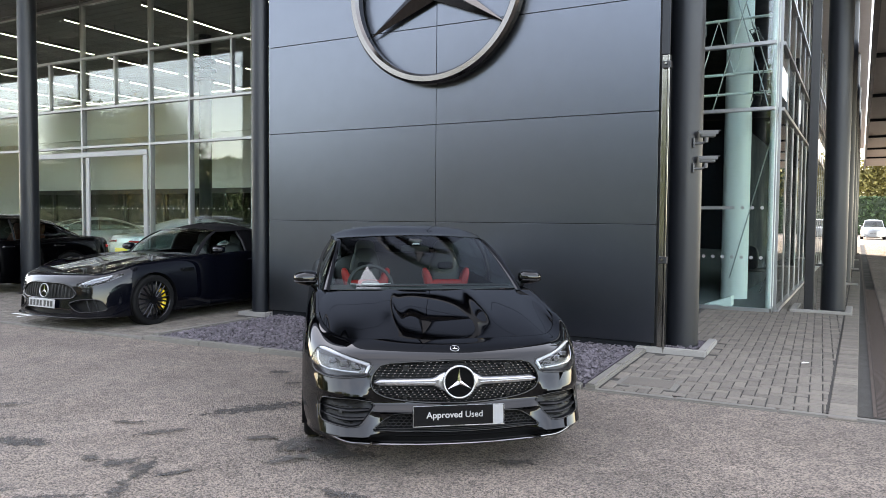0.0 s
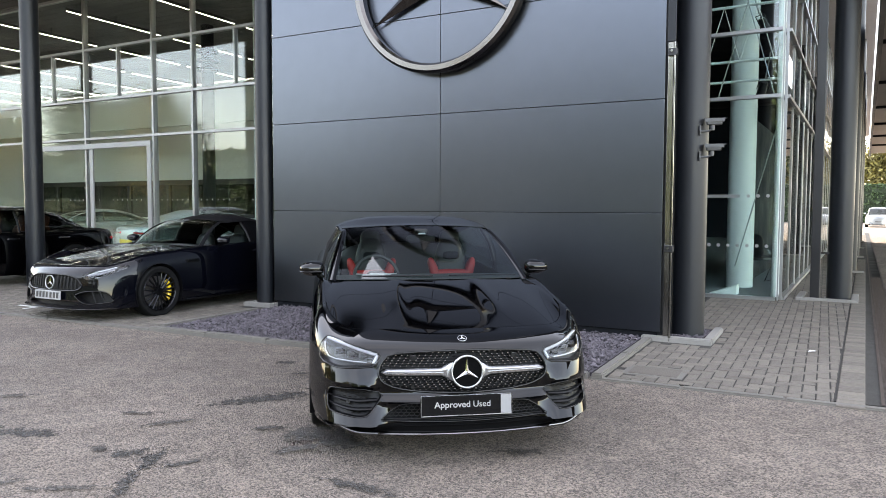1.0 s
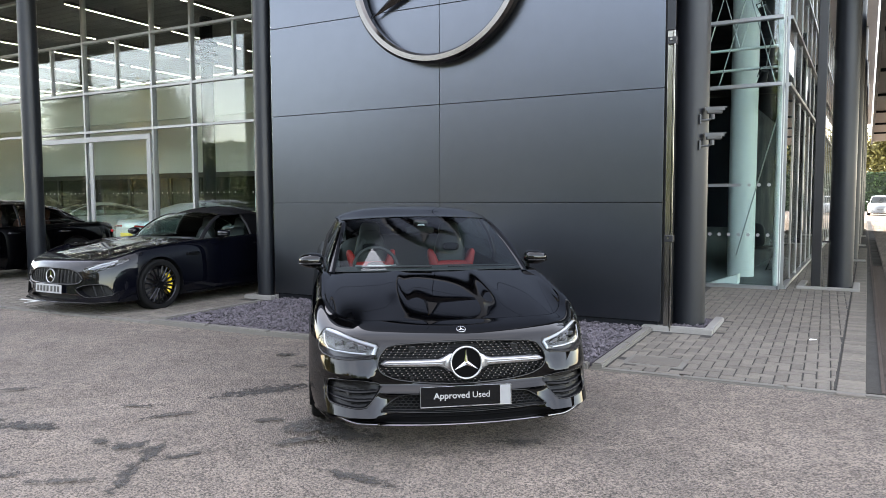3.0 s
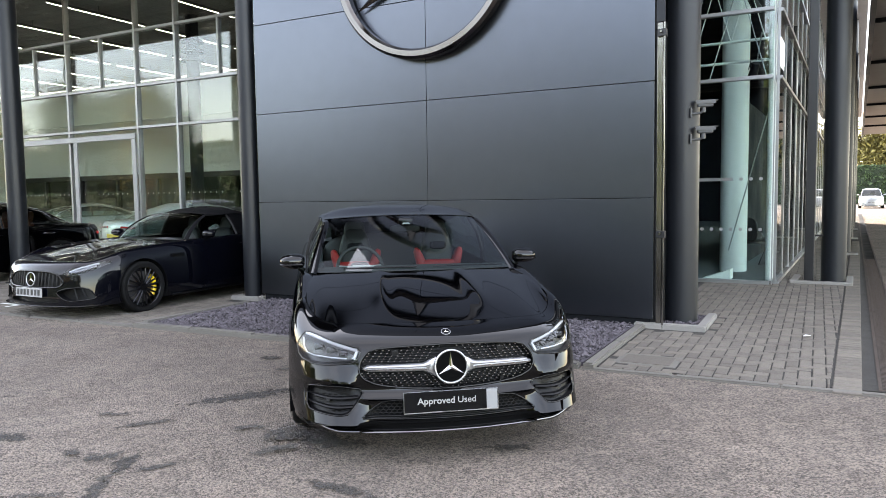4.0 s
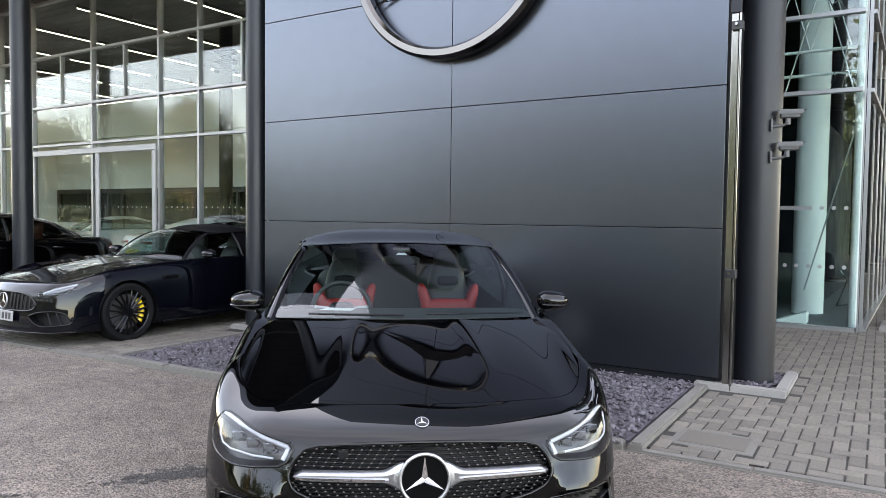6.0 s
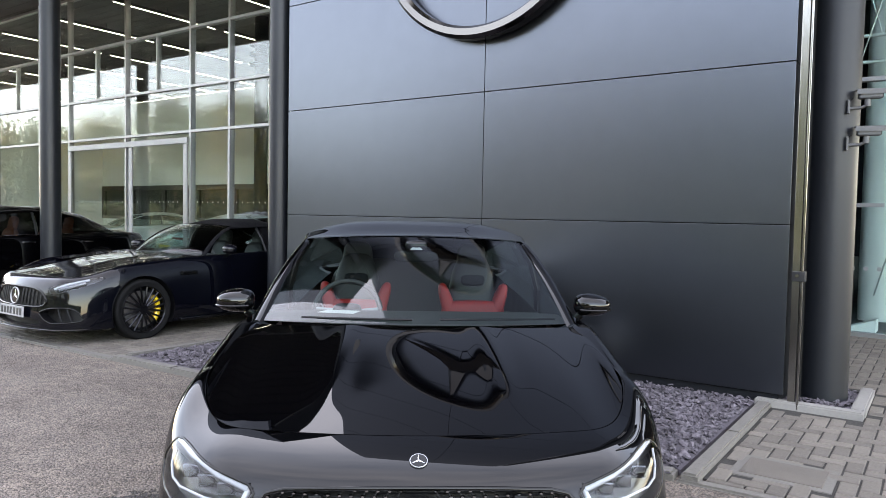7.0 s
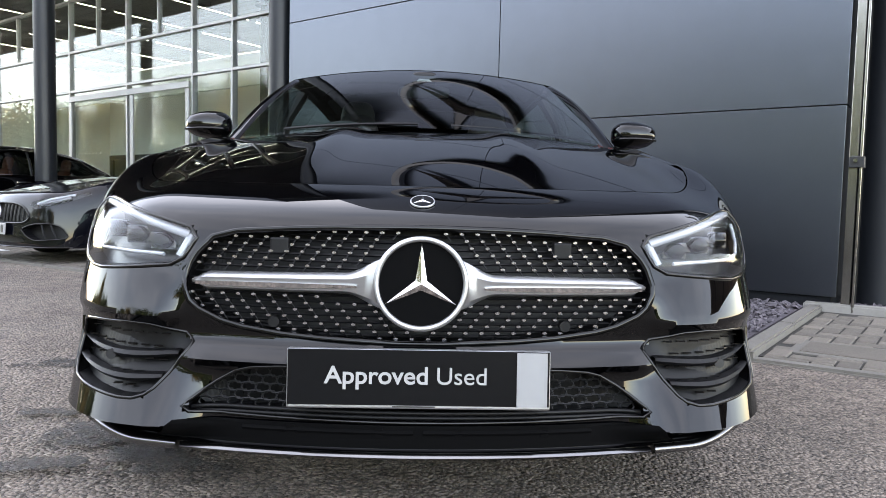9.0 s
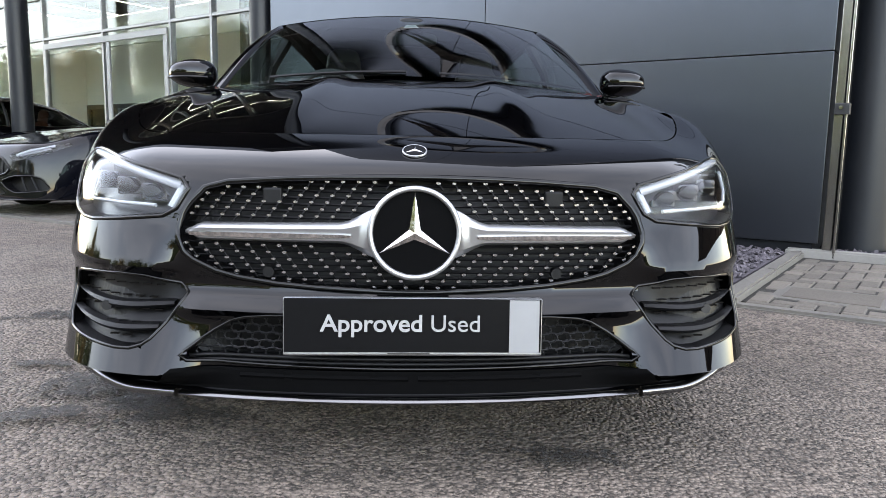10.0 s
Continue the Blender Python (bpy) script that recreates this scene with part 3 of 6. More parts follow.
        tuck = 0.035 * (1 - np.clip(h / 0.35, 0, 1)) ** 2 * side          # sills drawn in
        X, Y, Z = x + (tx - x) * g - tuck, by + (ty - by) * g, self.zb + (tz - self.zb) * h
        if self.sculpt:
            Y = Y - np.where(np.asarray(t) < 1.5, self.sculpt(X, Z), 0.0)
        return np.stack([X, Y, Z], -1)

    def find(self, x, z, t0=None, h0=None):
        """The parameters of the front's point with that x and z (x not negative)."""
        x, z = np.asarray(x, float), np.asarray(z, float)
        t = np.full(x.shape, 0.4) if t0 is None else np.array(t0, float)
        h = np.full(x.shape, 0.5) if h0 is None else np.array(h0, float)
        e = 1e-4
        for _ in range(14):
            p, pt, ph = self.at(t, h), self.at(t + e, h), self.at(t, h + e)
            a, b, c, d = (pt[..., 0] - p[..., 0]) / e, (ph[..., 0] - p[..., 0]) / e, (pt[..., 2] - p[..., 2]) / e, (ph[..., 2] - p[..., 2]) / e
            rx, rz = x - p[..., 0], z - p[..., 2]
            det = a * d - b * c
            det = np.where(np.abs(det) < 1e-3, 1e-3, det)
            t = np.clip(t + np.clip((rx * d - b * rz) / det, -0.15, 0.15), 0.0, 0.985)
            h = np.clip(h + np.clip((a * rz - c * rx) / det, -0.2, 0.2), -0.15, 0.995)
        return t, h

    def normal(self, t, h):
        e = 1e-3
        h = np.minimum(h, 0.99)
        p, a, b = self.at(t, h), self.at(t + e, h), self.at(t, h + e)
        n = np.cross(b - p, a - p)
        n /= np.linalg.norm(n, axis=-1, keepdims=True) + 1e-12
        return np.where((n[..., 1] > 0)[..., None] & (np.asarray(t) < 1)[..., None], -n, n)

    def on(self, x, z, off=0.0):
        """Points of the nose at x (either side) and z, lifted off by some metres."""
        x, z = np.atleast_1d(np.asarray(x, float)), np.atleast_1d(np.asarray(z, float))
        t, h = self.find(np.abs(x), z)
        p = self.at(t, h) + self.normal(t, h) * np.asarray(off)
        p[:, 0] = np.where(x < 0, -p[:, 0], p[:, 0])
        return p


def wedge(v, top, ridge, foot):
    """0 at top, rising to 1 at the ridge, back to 0 at the foot."""
    return np.clip(np.minimum((top - v) / (top - ridge), (v - foot) / (ridge - foot)), 0, 1)


def hero_sculpt(x, z):
    """Folds of the bumper: a shelf under the lamps, a shovel along the foot, a bead over the lower intake."""
    shelf = 0.026 * wedge(z, 0.545, 0.452, 0.425) * smooth01(0.47, 0.56, x) * smooth01(0.9, 0.8, x)
    shovel = 0.075 * wedge(z, 0.375, 0.236, 0.205) * smooth01(0.4, 0.56, x) * smooth01(0.9, 0.78, x)
    bead = 0.02 * wedge(z, 0.402, 0.368, 0.345) * smooth01(0.54, 0.44, x)
    under = -0.02 * wedge(z, 0.5, 0.408, 0.376) * smooth01(0.56, 0.47, x)
    return shelf + shovel + bead + under


HERO = Shell(0.905, 4.68, Wt=0.79, tcx=0.55, tcorner=0.43, nose_z=0.737, nose_in=0.27, fillet=6.0, lean=0.17, sculpt=hero_sculpt, brow=(0.834, 0.36, 2.39))

# ---- car materials ----
M_BLACK = mat("black_car_paint", (0.0005, 0.0005, 0.0007), 0.5, var=0.1, coat=0.7, rvar=0.02, spec=0.0, coat_ior=1.53)
M_NAVY = mat("dark_blue_car_paint", (0.0009, 0.0011, 0.0026), 0.4, var=0.1, coat=1.0, rvar=0.02, spec=0.02, coat_ior=1.36)
M_SILVERPAINT = mat("pale_green_silver_paint", (0.42, 0.5, 0.48), 0.3, metal=0.3, var=0.05, coat=1.0)
M_GREYPAINT = mat("grey_car_paint", (0.25, 0.26, 0.27), 0.3, metal=0.4, var=0.05, coat=1.0)
M_PLASTIC = mat("black_plastic", (0.0036, 0.0036, 0.0042), 0.46, spec=0.2, var=0.15, scale=10, bump=0.05, bscale=300)
M_GLOSSBLACK = mat("gloss_black_trim", (0.002, 0.002, 0.002), 0.1, var=0.1, spec=0.32)
M_RUBBER = mat("tyre_rubber", (0.005, 0.005, 0.005), 0.8, var=0.2, scale=14, bump=0.1, bscale=80, spec=0.15)
M_RIM = mat("dark_alloy", (0.02, 0.02, 0.022), 0.25, metal=0.9, var=0.08)
M_RIMSILVER = mat("silver_alloy", (0.5, 0.5, 0.5), 0.25, metal=0.9, var=0.08)
M_DISC = mat("brake_disc", (0.3, 0.29, 0.28), 0.35, metal=1.0, var=0.1)
M_YELLOW = mat("yellow_caliper", (0.75, 0.5, 0.02), 0.35, var=0.05, coat=0.5)
M_LIP = mat("dulled_chrome", (0.17, 0.17, 0.176), 0.2, metal=1.0, var=0.08, scale=8)
M_CHIN = mat("matt_black_plastic", (0.002, 0.002, 0.0022), 0.7, spec=0.03, var=0.2, scale=10)
M_SATIN = mat("satin_silver", (0.36, 0.363, 0.372), 0.36, metal=0.9, var=0.03)
M_PIN = mat("pin_chrome", (0.34, 0.34, 0.35), 0.2, metal=1.0, var=0.05)
M_SCREEN = glass("car_glass", (0.5, 0.58, 0.56), gloss=0.05)
M_LENS = glass("lamp_cover", (0.93, 0.95, 0.96), gloss=0.035)
M_REFLECT = mat("lamp_chrome", (0.11, 0.112, 0.12), 0.2, metal=1.0, var=0.2, scale=30)
M_LAMPDARK = mat("lamp_housing", (0.02, 0.02, 0.022), 0.35, metal=0.2, var=0.2)
M_DRL = mat("light_guide", (0.3, 0.31, 0.335), 0.25, var=0.03, coat=0.6)
M_LEATHER = mat("black_leather", (0.017, 0.017, 0.019), 0.5, var=0.2, scale=8, bump=0.15, bscale=200)
M_RED = mat("red_leather", (0.36, 0.02, 0.018), 0.5, var=0.12, scale=8, bump=0.12, bscale=200)
M_DASH = mat("dashboard", (0.03, 0.031, 0.033), 0.55, var=0.15, scale=8, bump=0.1, bscale=200)
M_PAPER = mat("paper", (0.55, 0.55, 0.54), 0.7, var=0.03)
M_TAIL = mat("tail_lamp_red", (0.35, 0.01, 0.012), 0.1, var=0.1, coat=1.0)
M_PLATEW = mat("plate_white", (0.27, 0.27, 0.27), 0.35, var=0.03)
M_PLATEY = mat("plate_yellow", (0.85, 0.62, 0.03), 0.35, var=0.03)
M_INK = mat("black_ink", (0.02, 0.02, 0.02), 0.4)
M_MESH = mat("grey_black_mesh", (0.009, 0.0093, 0.0105), 0.45, var=0.15, scale=10)
M_SIGN = mat("sign_black", (0.004, 0.004, 0.0045), 0.3, spec=0.07, var=0.2, scale=10)
M_SIGNGREY = mat("sign_grey_block", (0.2, 0.203, 0.21), 0.35, var=0.04)


# ---- car building ----
def spaced(poly, step):
    """A closed outline with points at even steps."""
    out = []
    for i, a in enumerate(poly):
        b = poly[(i + 1) % len(poly)]
        n = max(1, int(math.dist(a, b) / step))
        out += [(a[0] + (b[0] - a[0]) * k / n, a[1] + (b[1] - a[1]) * k / n) for k in range(n)]
    return out


def rounded(poly, times=2):
    """Cut the corners of a closed outline."""
    for _ in range(times):
        out = []
        for i, a in enumerate(poly):
            b = poly[(i + 1) % len(poly)]
            out += [(a[0] * 0.8 + b[0] * 0.2, a[1] * 0.8 + b[1] * 0.2), (a[0] * 0.2 + b[0] * 0.8, a[1] * 0.2 + b[1] * 0.8)]
        poly = out
    return poly


def mirrored(half):
    """A whole outline from its half with x not negative, first and last points on the middle line."""
    return half + [(-x, z) for x, z in half[::-1] if x > 1e-6]


def edge_distance(px, pz, poly):
    """Signed distance to an outline (negative inside), and the nearest point on it."""
    poly = np.asarray(poly, float)
    best, bx, bz = np.full(px.shape, 9.0), np.zeros(px.shape), np.zeros(px.shape)
    inside = np.zeros(px.shape, bool)
    for a, b in zip(poly, np.roll(poly, -1, 0)):
        d = b - a
        k = np.clip(((px - a[0]) * d[0] + (pz - a[1]) * d[1]) / (d @ d + 1e-12), 0, 1)
        qx, qz = a[0] + k * d[0], a[1] + k * d[1]
        r = np.hypot(px - qx, pz - qz)
        m = r < best
        best, bx, bz = np.where(m, r, best), np.where(m, qx, bx), np.where(m, qz, bz)
        if abs(d[1]) > 1e-12:
            cross = ((a[1] > pz) != (b[1] > pz)) & (px < a[0] + (pz - a[1]) / d[1] * d[0])
            inside ^= cross
    return np.where(inside, -best, best), bx, bz


def body_tub(sh, openings, arches, parent, material, nf=70, ns=90, nr=30, nh=44, cell=0.012):
    """The lower body with its openings and wheel arches left free, both halves."""
    t = np.concatenate([np.linspace(0, 1, nf, endpoint=False), np.linspace(1, 2, ns, endpoint=False), np.linspace(2, 3, nr + 1)])
    s = np.linspace(0, 1, nh)
    h = np.where(s < 0.78, s / 0.78 * 0.93, 1 - 0.07 * (np.maximum(1 - s, 0) / 0.22) ** 2.4)
    T, H = np.meshgrid(t, h, indexing="ij")
    P = sh.at(T, H)
    # pull grid points onto the outlines so that the edges are clean
    front_zone = T < 0.985
    for poly in openings:
        d, bx, bz = edge_distance(P[..., 0], P[..., 2], poly)
        near = (np.abs(d) < cell * 0.62) & front_zone & (H < 0.97) & (H > 0.02)
        if near.any():
            tt, hh = sh.find(bx[near], bz[near], T[near], H[near])
            T[near], H[near] = tt, hh
            P[near] = sh.at(tt, hh)
    for cy, cz, r in arches:
        d = np.hypot(P[..., 1] - cy, P[..., 2] - cz)
        near = (np.abs(d - r) < 0.022) & (P[..., 0] > sh.W * 0.8)
        k = (r / np.maximum(d, 1e-6))[..., None]
        q = P.copy()
        q[..., 1], q[..., 2] = cy + (P[..., 1] - cy) * k[..., 0], cz + (P[..., 2] - cz) * k[..., 0]
        P = np.where(near[..., None], q, P)
    C = (P[:-1, :-1] + P[1:, :-1] + P[:-1, 1:] + P[1:, 1:]) / 4
    keep = np.ones(C.shape[:2], bool)
    fz = front_zone[:-1, :-1]
    for poly in openings:
        d, _, _ = edge_distance(C[..., 0], C[..., 2], poly)
        keep &= ~((d < 0) & fz)
    for cy, cz, r in arches:
        keep &= ~((np.hypot(C[..., 1] - cy, C[..., 2] - cz) < r) & (C[..., 0] > sh.W * 0.75))
    ni, nj = P.shape[:2]
    idx = np.arange(ni * nj).reshape(ni, nj)
    quads = np.stack([idx[:-1, :-1], idx[:-1, 1:], idx[1:, 1:], idx[1:, :-1]], -1)[keep]
    A = P.reshape(-1, 3)
    B = A * (-1, 1, 1)
    V = np.concatenate([A, B])
    F = np.concatenate([quads, quads[:, ::-1] + len(A)])
    bm = bmesh.new()
    vs = [bm.verts.new(v) for v in V]
    for f in F:
        bm.faces.new([vs[i] for i in f])
    bmesh.ops.delete(bm, geom=[v for v in bm.verts if not v.link_faces], context="VERTS")
    bmesh.ops.remove_doubles(bm, verts=[v for v in bm.verts if abs(v.co.x) < 1e-5], dist=1e-5)
    bmesh.ops.recalc_face_normals(bm, faces=bm.faces)
    return part("body", bm, material, parent, smooth=50.0)


def patch(name, fn, nu, nv, parent, material, label="", thick=0.0):
    """A smooth sheet fn(u, v) -> point, u and v in 0..1."""
    u, v = np.meshgrid(np.linspace(0, 1, nu), np.linspace(0, 1, nv), indexing="ij")
    P = fn(u, v).reshape(-1, 3)
    idx = np.arange(nu * nv).reshape(nu, nv)
    F = np.stack([idx[:-1, :-1], idx[1:, :-1], idx[1:, 1:], idx[:-1, 1:]], -1).reshape(-1, 4)
    ob = raw(name, P, F, material, parent, label, smooth=True)
    if thick:
        m = ob.modifiers.new("thickness", "SOLIDIFY")
        m.thickness, m.offset = thick, 0
    return ob


def lid_fn(sh, rear_edge, bulge, ridge, front=True, gap=0.006):
    """The bonnet: from the nose's shoulder line back to the screen's foot."""
    def fn(u, v):
        q = 2 * u - 1
        s = np.abs(q)
        t = np.arcsin(np.clip(s, 0, 1)) * 2 / math.pi
        x, by, tx, ty, tz = sh.ends(t if front else 3 - t)
        sx = np.sign(q)
        A = np.stack([sx * (tx - gap), ty + (gap if front else -gap) * (1 - s), tz + 0.001], -1)
        B = rear_edge(q)
        w = v[..., None]
        P = A * (1 - w) + B * w
        up = bulge * 4 * v * (1 - v) * (1 - 0.55 * q * q) + ridge * smooth01(0.05, 0.5, v) * np.exp(-((np.abs(P[..., 0]) - 0.33 + 0.05 * v) / 0.055) ** 2)
        up = up - ridge * 0.4 * smooth01(0.1, 0.6, v) * np.exp(-(P[..., 0] / 0.2) ** 2)
        P[..., 2] += up
        return P
    return fn


def ring_plate(sh, poly, off, name, material, parent, label="", levels=6, push=0.0, step=0.01):
    """A sheet that fills a star-shaped outline on the nose, lying off the surface by off, dished by push."""
    pts = np.array(spaced(poly, step))
    c = pts.mean(0)
    V, F, n = [], [], len(pts)
    for k in range(levels):
        w = 1 - k / levels
        q = c + (pts - c) * w
        P = sh.on(q[:, 0], q[:, 1], off)
        P[:, 1] += push * (1 - w * w)
        V.append(P)
    mid = sh.on([c[0]], [c[1]], off)
    mid[:, 1] += push
    V = np.concatenate(V + [mid])
    for k in range(levels - 1):
        for i in range(n):
            j = (i + 1) % n
            F.append((k * n + i, k * n + j, (k + 1) * n + j, (k + 1) * n + i))
    last = len(V) - 1
    F += [((levels - 1) * n + i, (levels - 1) * n + (i + 1) % n, last) for i in range(n)]
    return raw(name, V, F, material, parent, label, smooth=True)


def recess(sh, poly, depth, name, material, parent, label="", step=0.01, floor=True):
    """Side walls and floor of an opening in the nose."""
    pts = np.array(spaced(poly, step))
    A = sh.on(pts[:, 0], pts[:, 1], -0.001)
    c = pts.mean(0)
    q = c + (pts - c) * 0.97
    B = A.copy()
    B[:, 0], B[:, 2] = q[:, 0], q[:, 1]
    B[:, 1] += depth
    bm = bmesh.new()
    a, b = [bm.verts.new(p) for p in A], [bm.verts.new(p) for p in B]
    for i in range(len(a)):
        j = (i + 1) % len(a)
        bm.faces.new((a[i], a[j], b[j], b[i]))
    if floor:
        f = bm.faces.new(b)
        bmesh.ops.triangulate(bm, faces=[f])
    return part(name, bm, material, parent, label)


def rim_line(sh, poly, off, r, name, material, parent, label="", step=0.012, closed=True, flat=1.0):
    pts = spaced(poly, step) if closed else poly
    p = np.array(pts)
    return tube(name, sh.on(p[:, 0], p[:, 1], off), r, material, parent, label, seg=8, closed=closed, flat=flat)


def star_bm(bm, r, depth, y):
    """A three-pointed star with ridged arms, facing -y."""
    mid = bm.verts.new((0, y - depth, 0))
    tips = [bm.verts.new((r * math.sin(a), y, r * math.cos(a))) for a in (0, 2 * math.pi / 3, 4 * math.pi / 3)]
    pits = [bm.verts.new((r * 0.16 * math.sin(a), y, r * 0.16 * math.cos(a))) for a in (math.pi / 3, math.pi, 5 * math.pi / 3)]
    for k in range(3):
        bm.faces.new((mid, tips[k], pits[k])), bm.faces.new((mid, pits[k], tips[(k + 1) % 3]))
    bm.faces.new((tips[0], pits[2], tips[2], pits[1], tips[1], pits[0]))


def annulus_bm(bm, r0, r1, y0, y1, seg=64, dome=0.0):
    """A ring about the y axis with a rounded face."""
    prof = [(r0, y1), (r0, y0 + 0.3 * (y1 - y0)), (r0 + 0.25 * (r1 - r0), y0), (r1 - 0.25 * (r1 - r0), y0), (r1, y0 + 0.3 * (y1 - y0)), (r1, y1)]
    rings = [[bm.verts.new((r * math.sin(2 * math.pi * k / seg), y, r * math.cos(2 * math.pi * k / seg))) for r, y in prof] for k in range(seg)]
    for k in range(seg):
        a, b = rings[k], rings[(k + 1) % seg]
        for i in range(len(prof) - 1):
            bm.faces.new((a[i], a[i + 1], b[i + 1], b[i]))


def badge(parent, x, y, z, r, tilt=0.0, disc=M_GLOSSBLACK, name="badge"):
    """A round badge: ring, disc and raised star."""
    b = new(name)
    b.parent = parent
    b.matrix_basis = pose(x, y, z, tilt)
    bm = bmesh.new()
    annulus_bm(bm, r * 0.88, r, -0.012 * r / 0.08, 0.0)
    part("ring", bm, M_SATIN, b, smooth=60.0)
    bm = bmesh.new()
    add_cyl(bm, (0, 0.01, 0), (0, -0.004, 0), r * 0.885, seg=48)
    part("disc", bm, disc, b)
    bm = bmesh.new()
    star_bm(bm, r * 0.86, r * 0.1, -0.0045)
    part("star", bm, M_CHROME, b)
    return b


def wheel(parent, y, x, z, R, rr, rim, spokes, width=0.22, name="wheel", caliper=None, rim_edge=M_SATIN):
    """A road wheel, its outer face towards +x for x > 0."""
    w = new(name)
    w.parent = parent
    w.matrix_basis = pose(x, y, z, 0, 0, 0 if x > 0 else 180)
    def spin(prof, seg=56):
        bm = bmesh.new()
        rings = [[bm.verts.new((px, r * math.cos(2 * math.pi * k / seg), r * math.sin(2 * math.pi * k / seg))) for px, r in prof] for k in range(seg)]
        for k in range(seg):
            for i in range(len(prof) - 1):
                bm.faces.new((rings[k][i], rings[k][i + 1], rings[(k + 1) % seg][i + 1], rings[(k + 1) % seg][i]))
        return bm
    h = width
    part("tyre", spin([(-h, rr), (-h, R * 0.93), (-h * 0.85, R), (-h * 0.15, R), (-0.012, R * 0.975), (0, R * 0.93), (-0.002, (R + rr) / 2), (-0.012, rr)]), M_RUBBER, w, smooth=50.0)
    part("rim", spin([(-0.01, rr), (-0.004, rr * 0.985), (-0.01, rr * 0.955), (-0.05, rr * 0.93), (-h, rr * 0.9)]), rim_edge, w, smooth=50.0)
    bm = bmesh.new()
    add_cyl(bm, (-0.075, 0, 0), (-0.09, 0, 0), rr * 0.78, seg=40)
    part("brake_disc", bm, M_DISC, w)
    bm = bmesh.new()
    add_cyl(bm, (-0.1, 0, 0), (-0.105, 0, 0), rr * 0.92, seg=40)
    part("barrel", bm, M_DARK, w)
    for k in range(spokes):
        a = 2 * math.pi * k / spokes
        bm = bmesh.new()
        for da in (-0.17, 0.17):
            p = Vector((-0.03, 0.05 * math.cos(a), 0.05 * math.sin(a)))
            q = Vector((-0.02, rr * 0.95 * math.cos(a + da), rr * 0.95 * math.sin(a + da)))
            tube_bm(bm, [p, (p + q) / 2 + Vector((0.008, 0, 0)), q], [0.016, 0.011, 0.012], seg=6)
        part("spoke", bm, rim, w, smooth=50.0)
    bm = bmesh.new()
    add_cyl(bm, (-0.05, 0, 0), (-0.008, 0, 0), 0.062, 0.05, seg=24)
    part("hub", bm, rim, w, smooth=40.0)
    if caliper:
        bm = bmesh.new()
        pts = [(-0.055, rr * 0.72 * math.cos(a), rr * 0.72 * math.sin(a)) for a in np.linspace(-0.75, 0.75, 9)]
        tube_bm(bm, pts, 0.035, seg=8)
        part("caliper", bm, caliper, w, smooth=50.0)
    return w


def arch_liner(parent, cy, cz, r, W, name="wheel_well"):
    seg = 28
    for sx in (-1, 1):
        bm = bmesh.new()
        ring = []
        for k in range(seg + 1):
            a = math.pi * (-0.15 + 1.3 * k / seg)
            ring.append([bm.verts.new((sx * x, cy + r * math.cos(a), cz + r * math.sin(a))) for x in (W - 0.012, W - 0.04, W - 0.4)])
        for a, b in zip(ring, ring[1:]):
            for i in range(2):
                bm.faces.new((a[i], b[i], b[i + 1], a[i + 1]))
        bm.faces.new([q[2] for q in ring])
        part(name, bm, M_PLASTIC, parent)


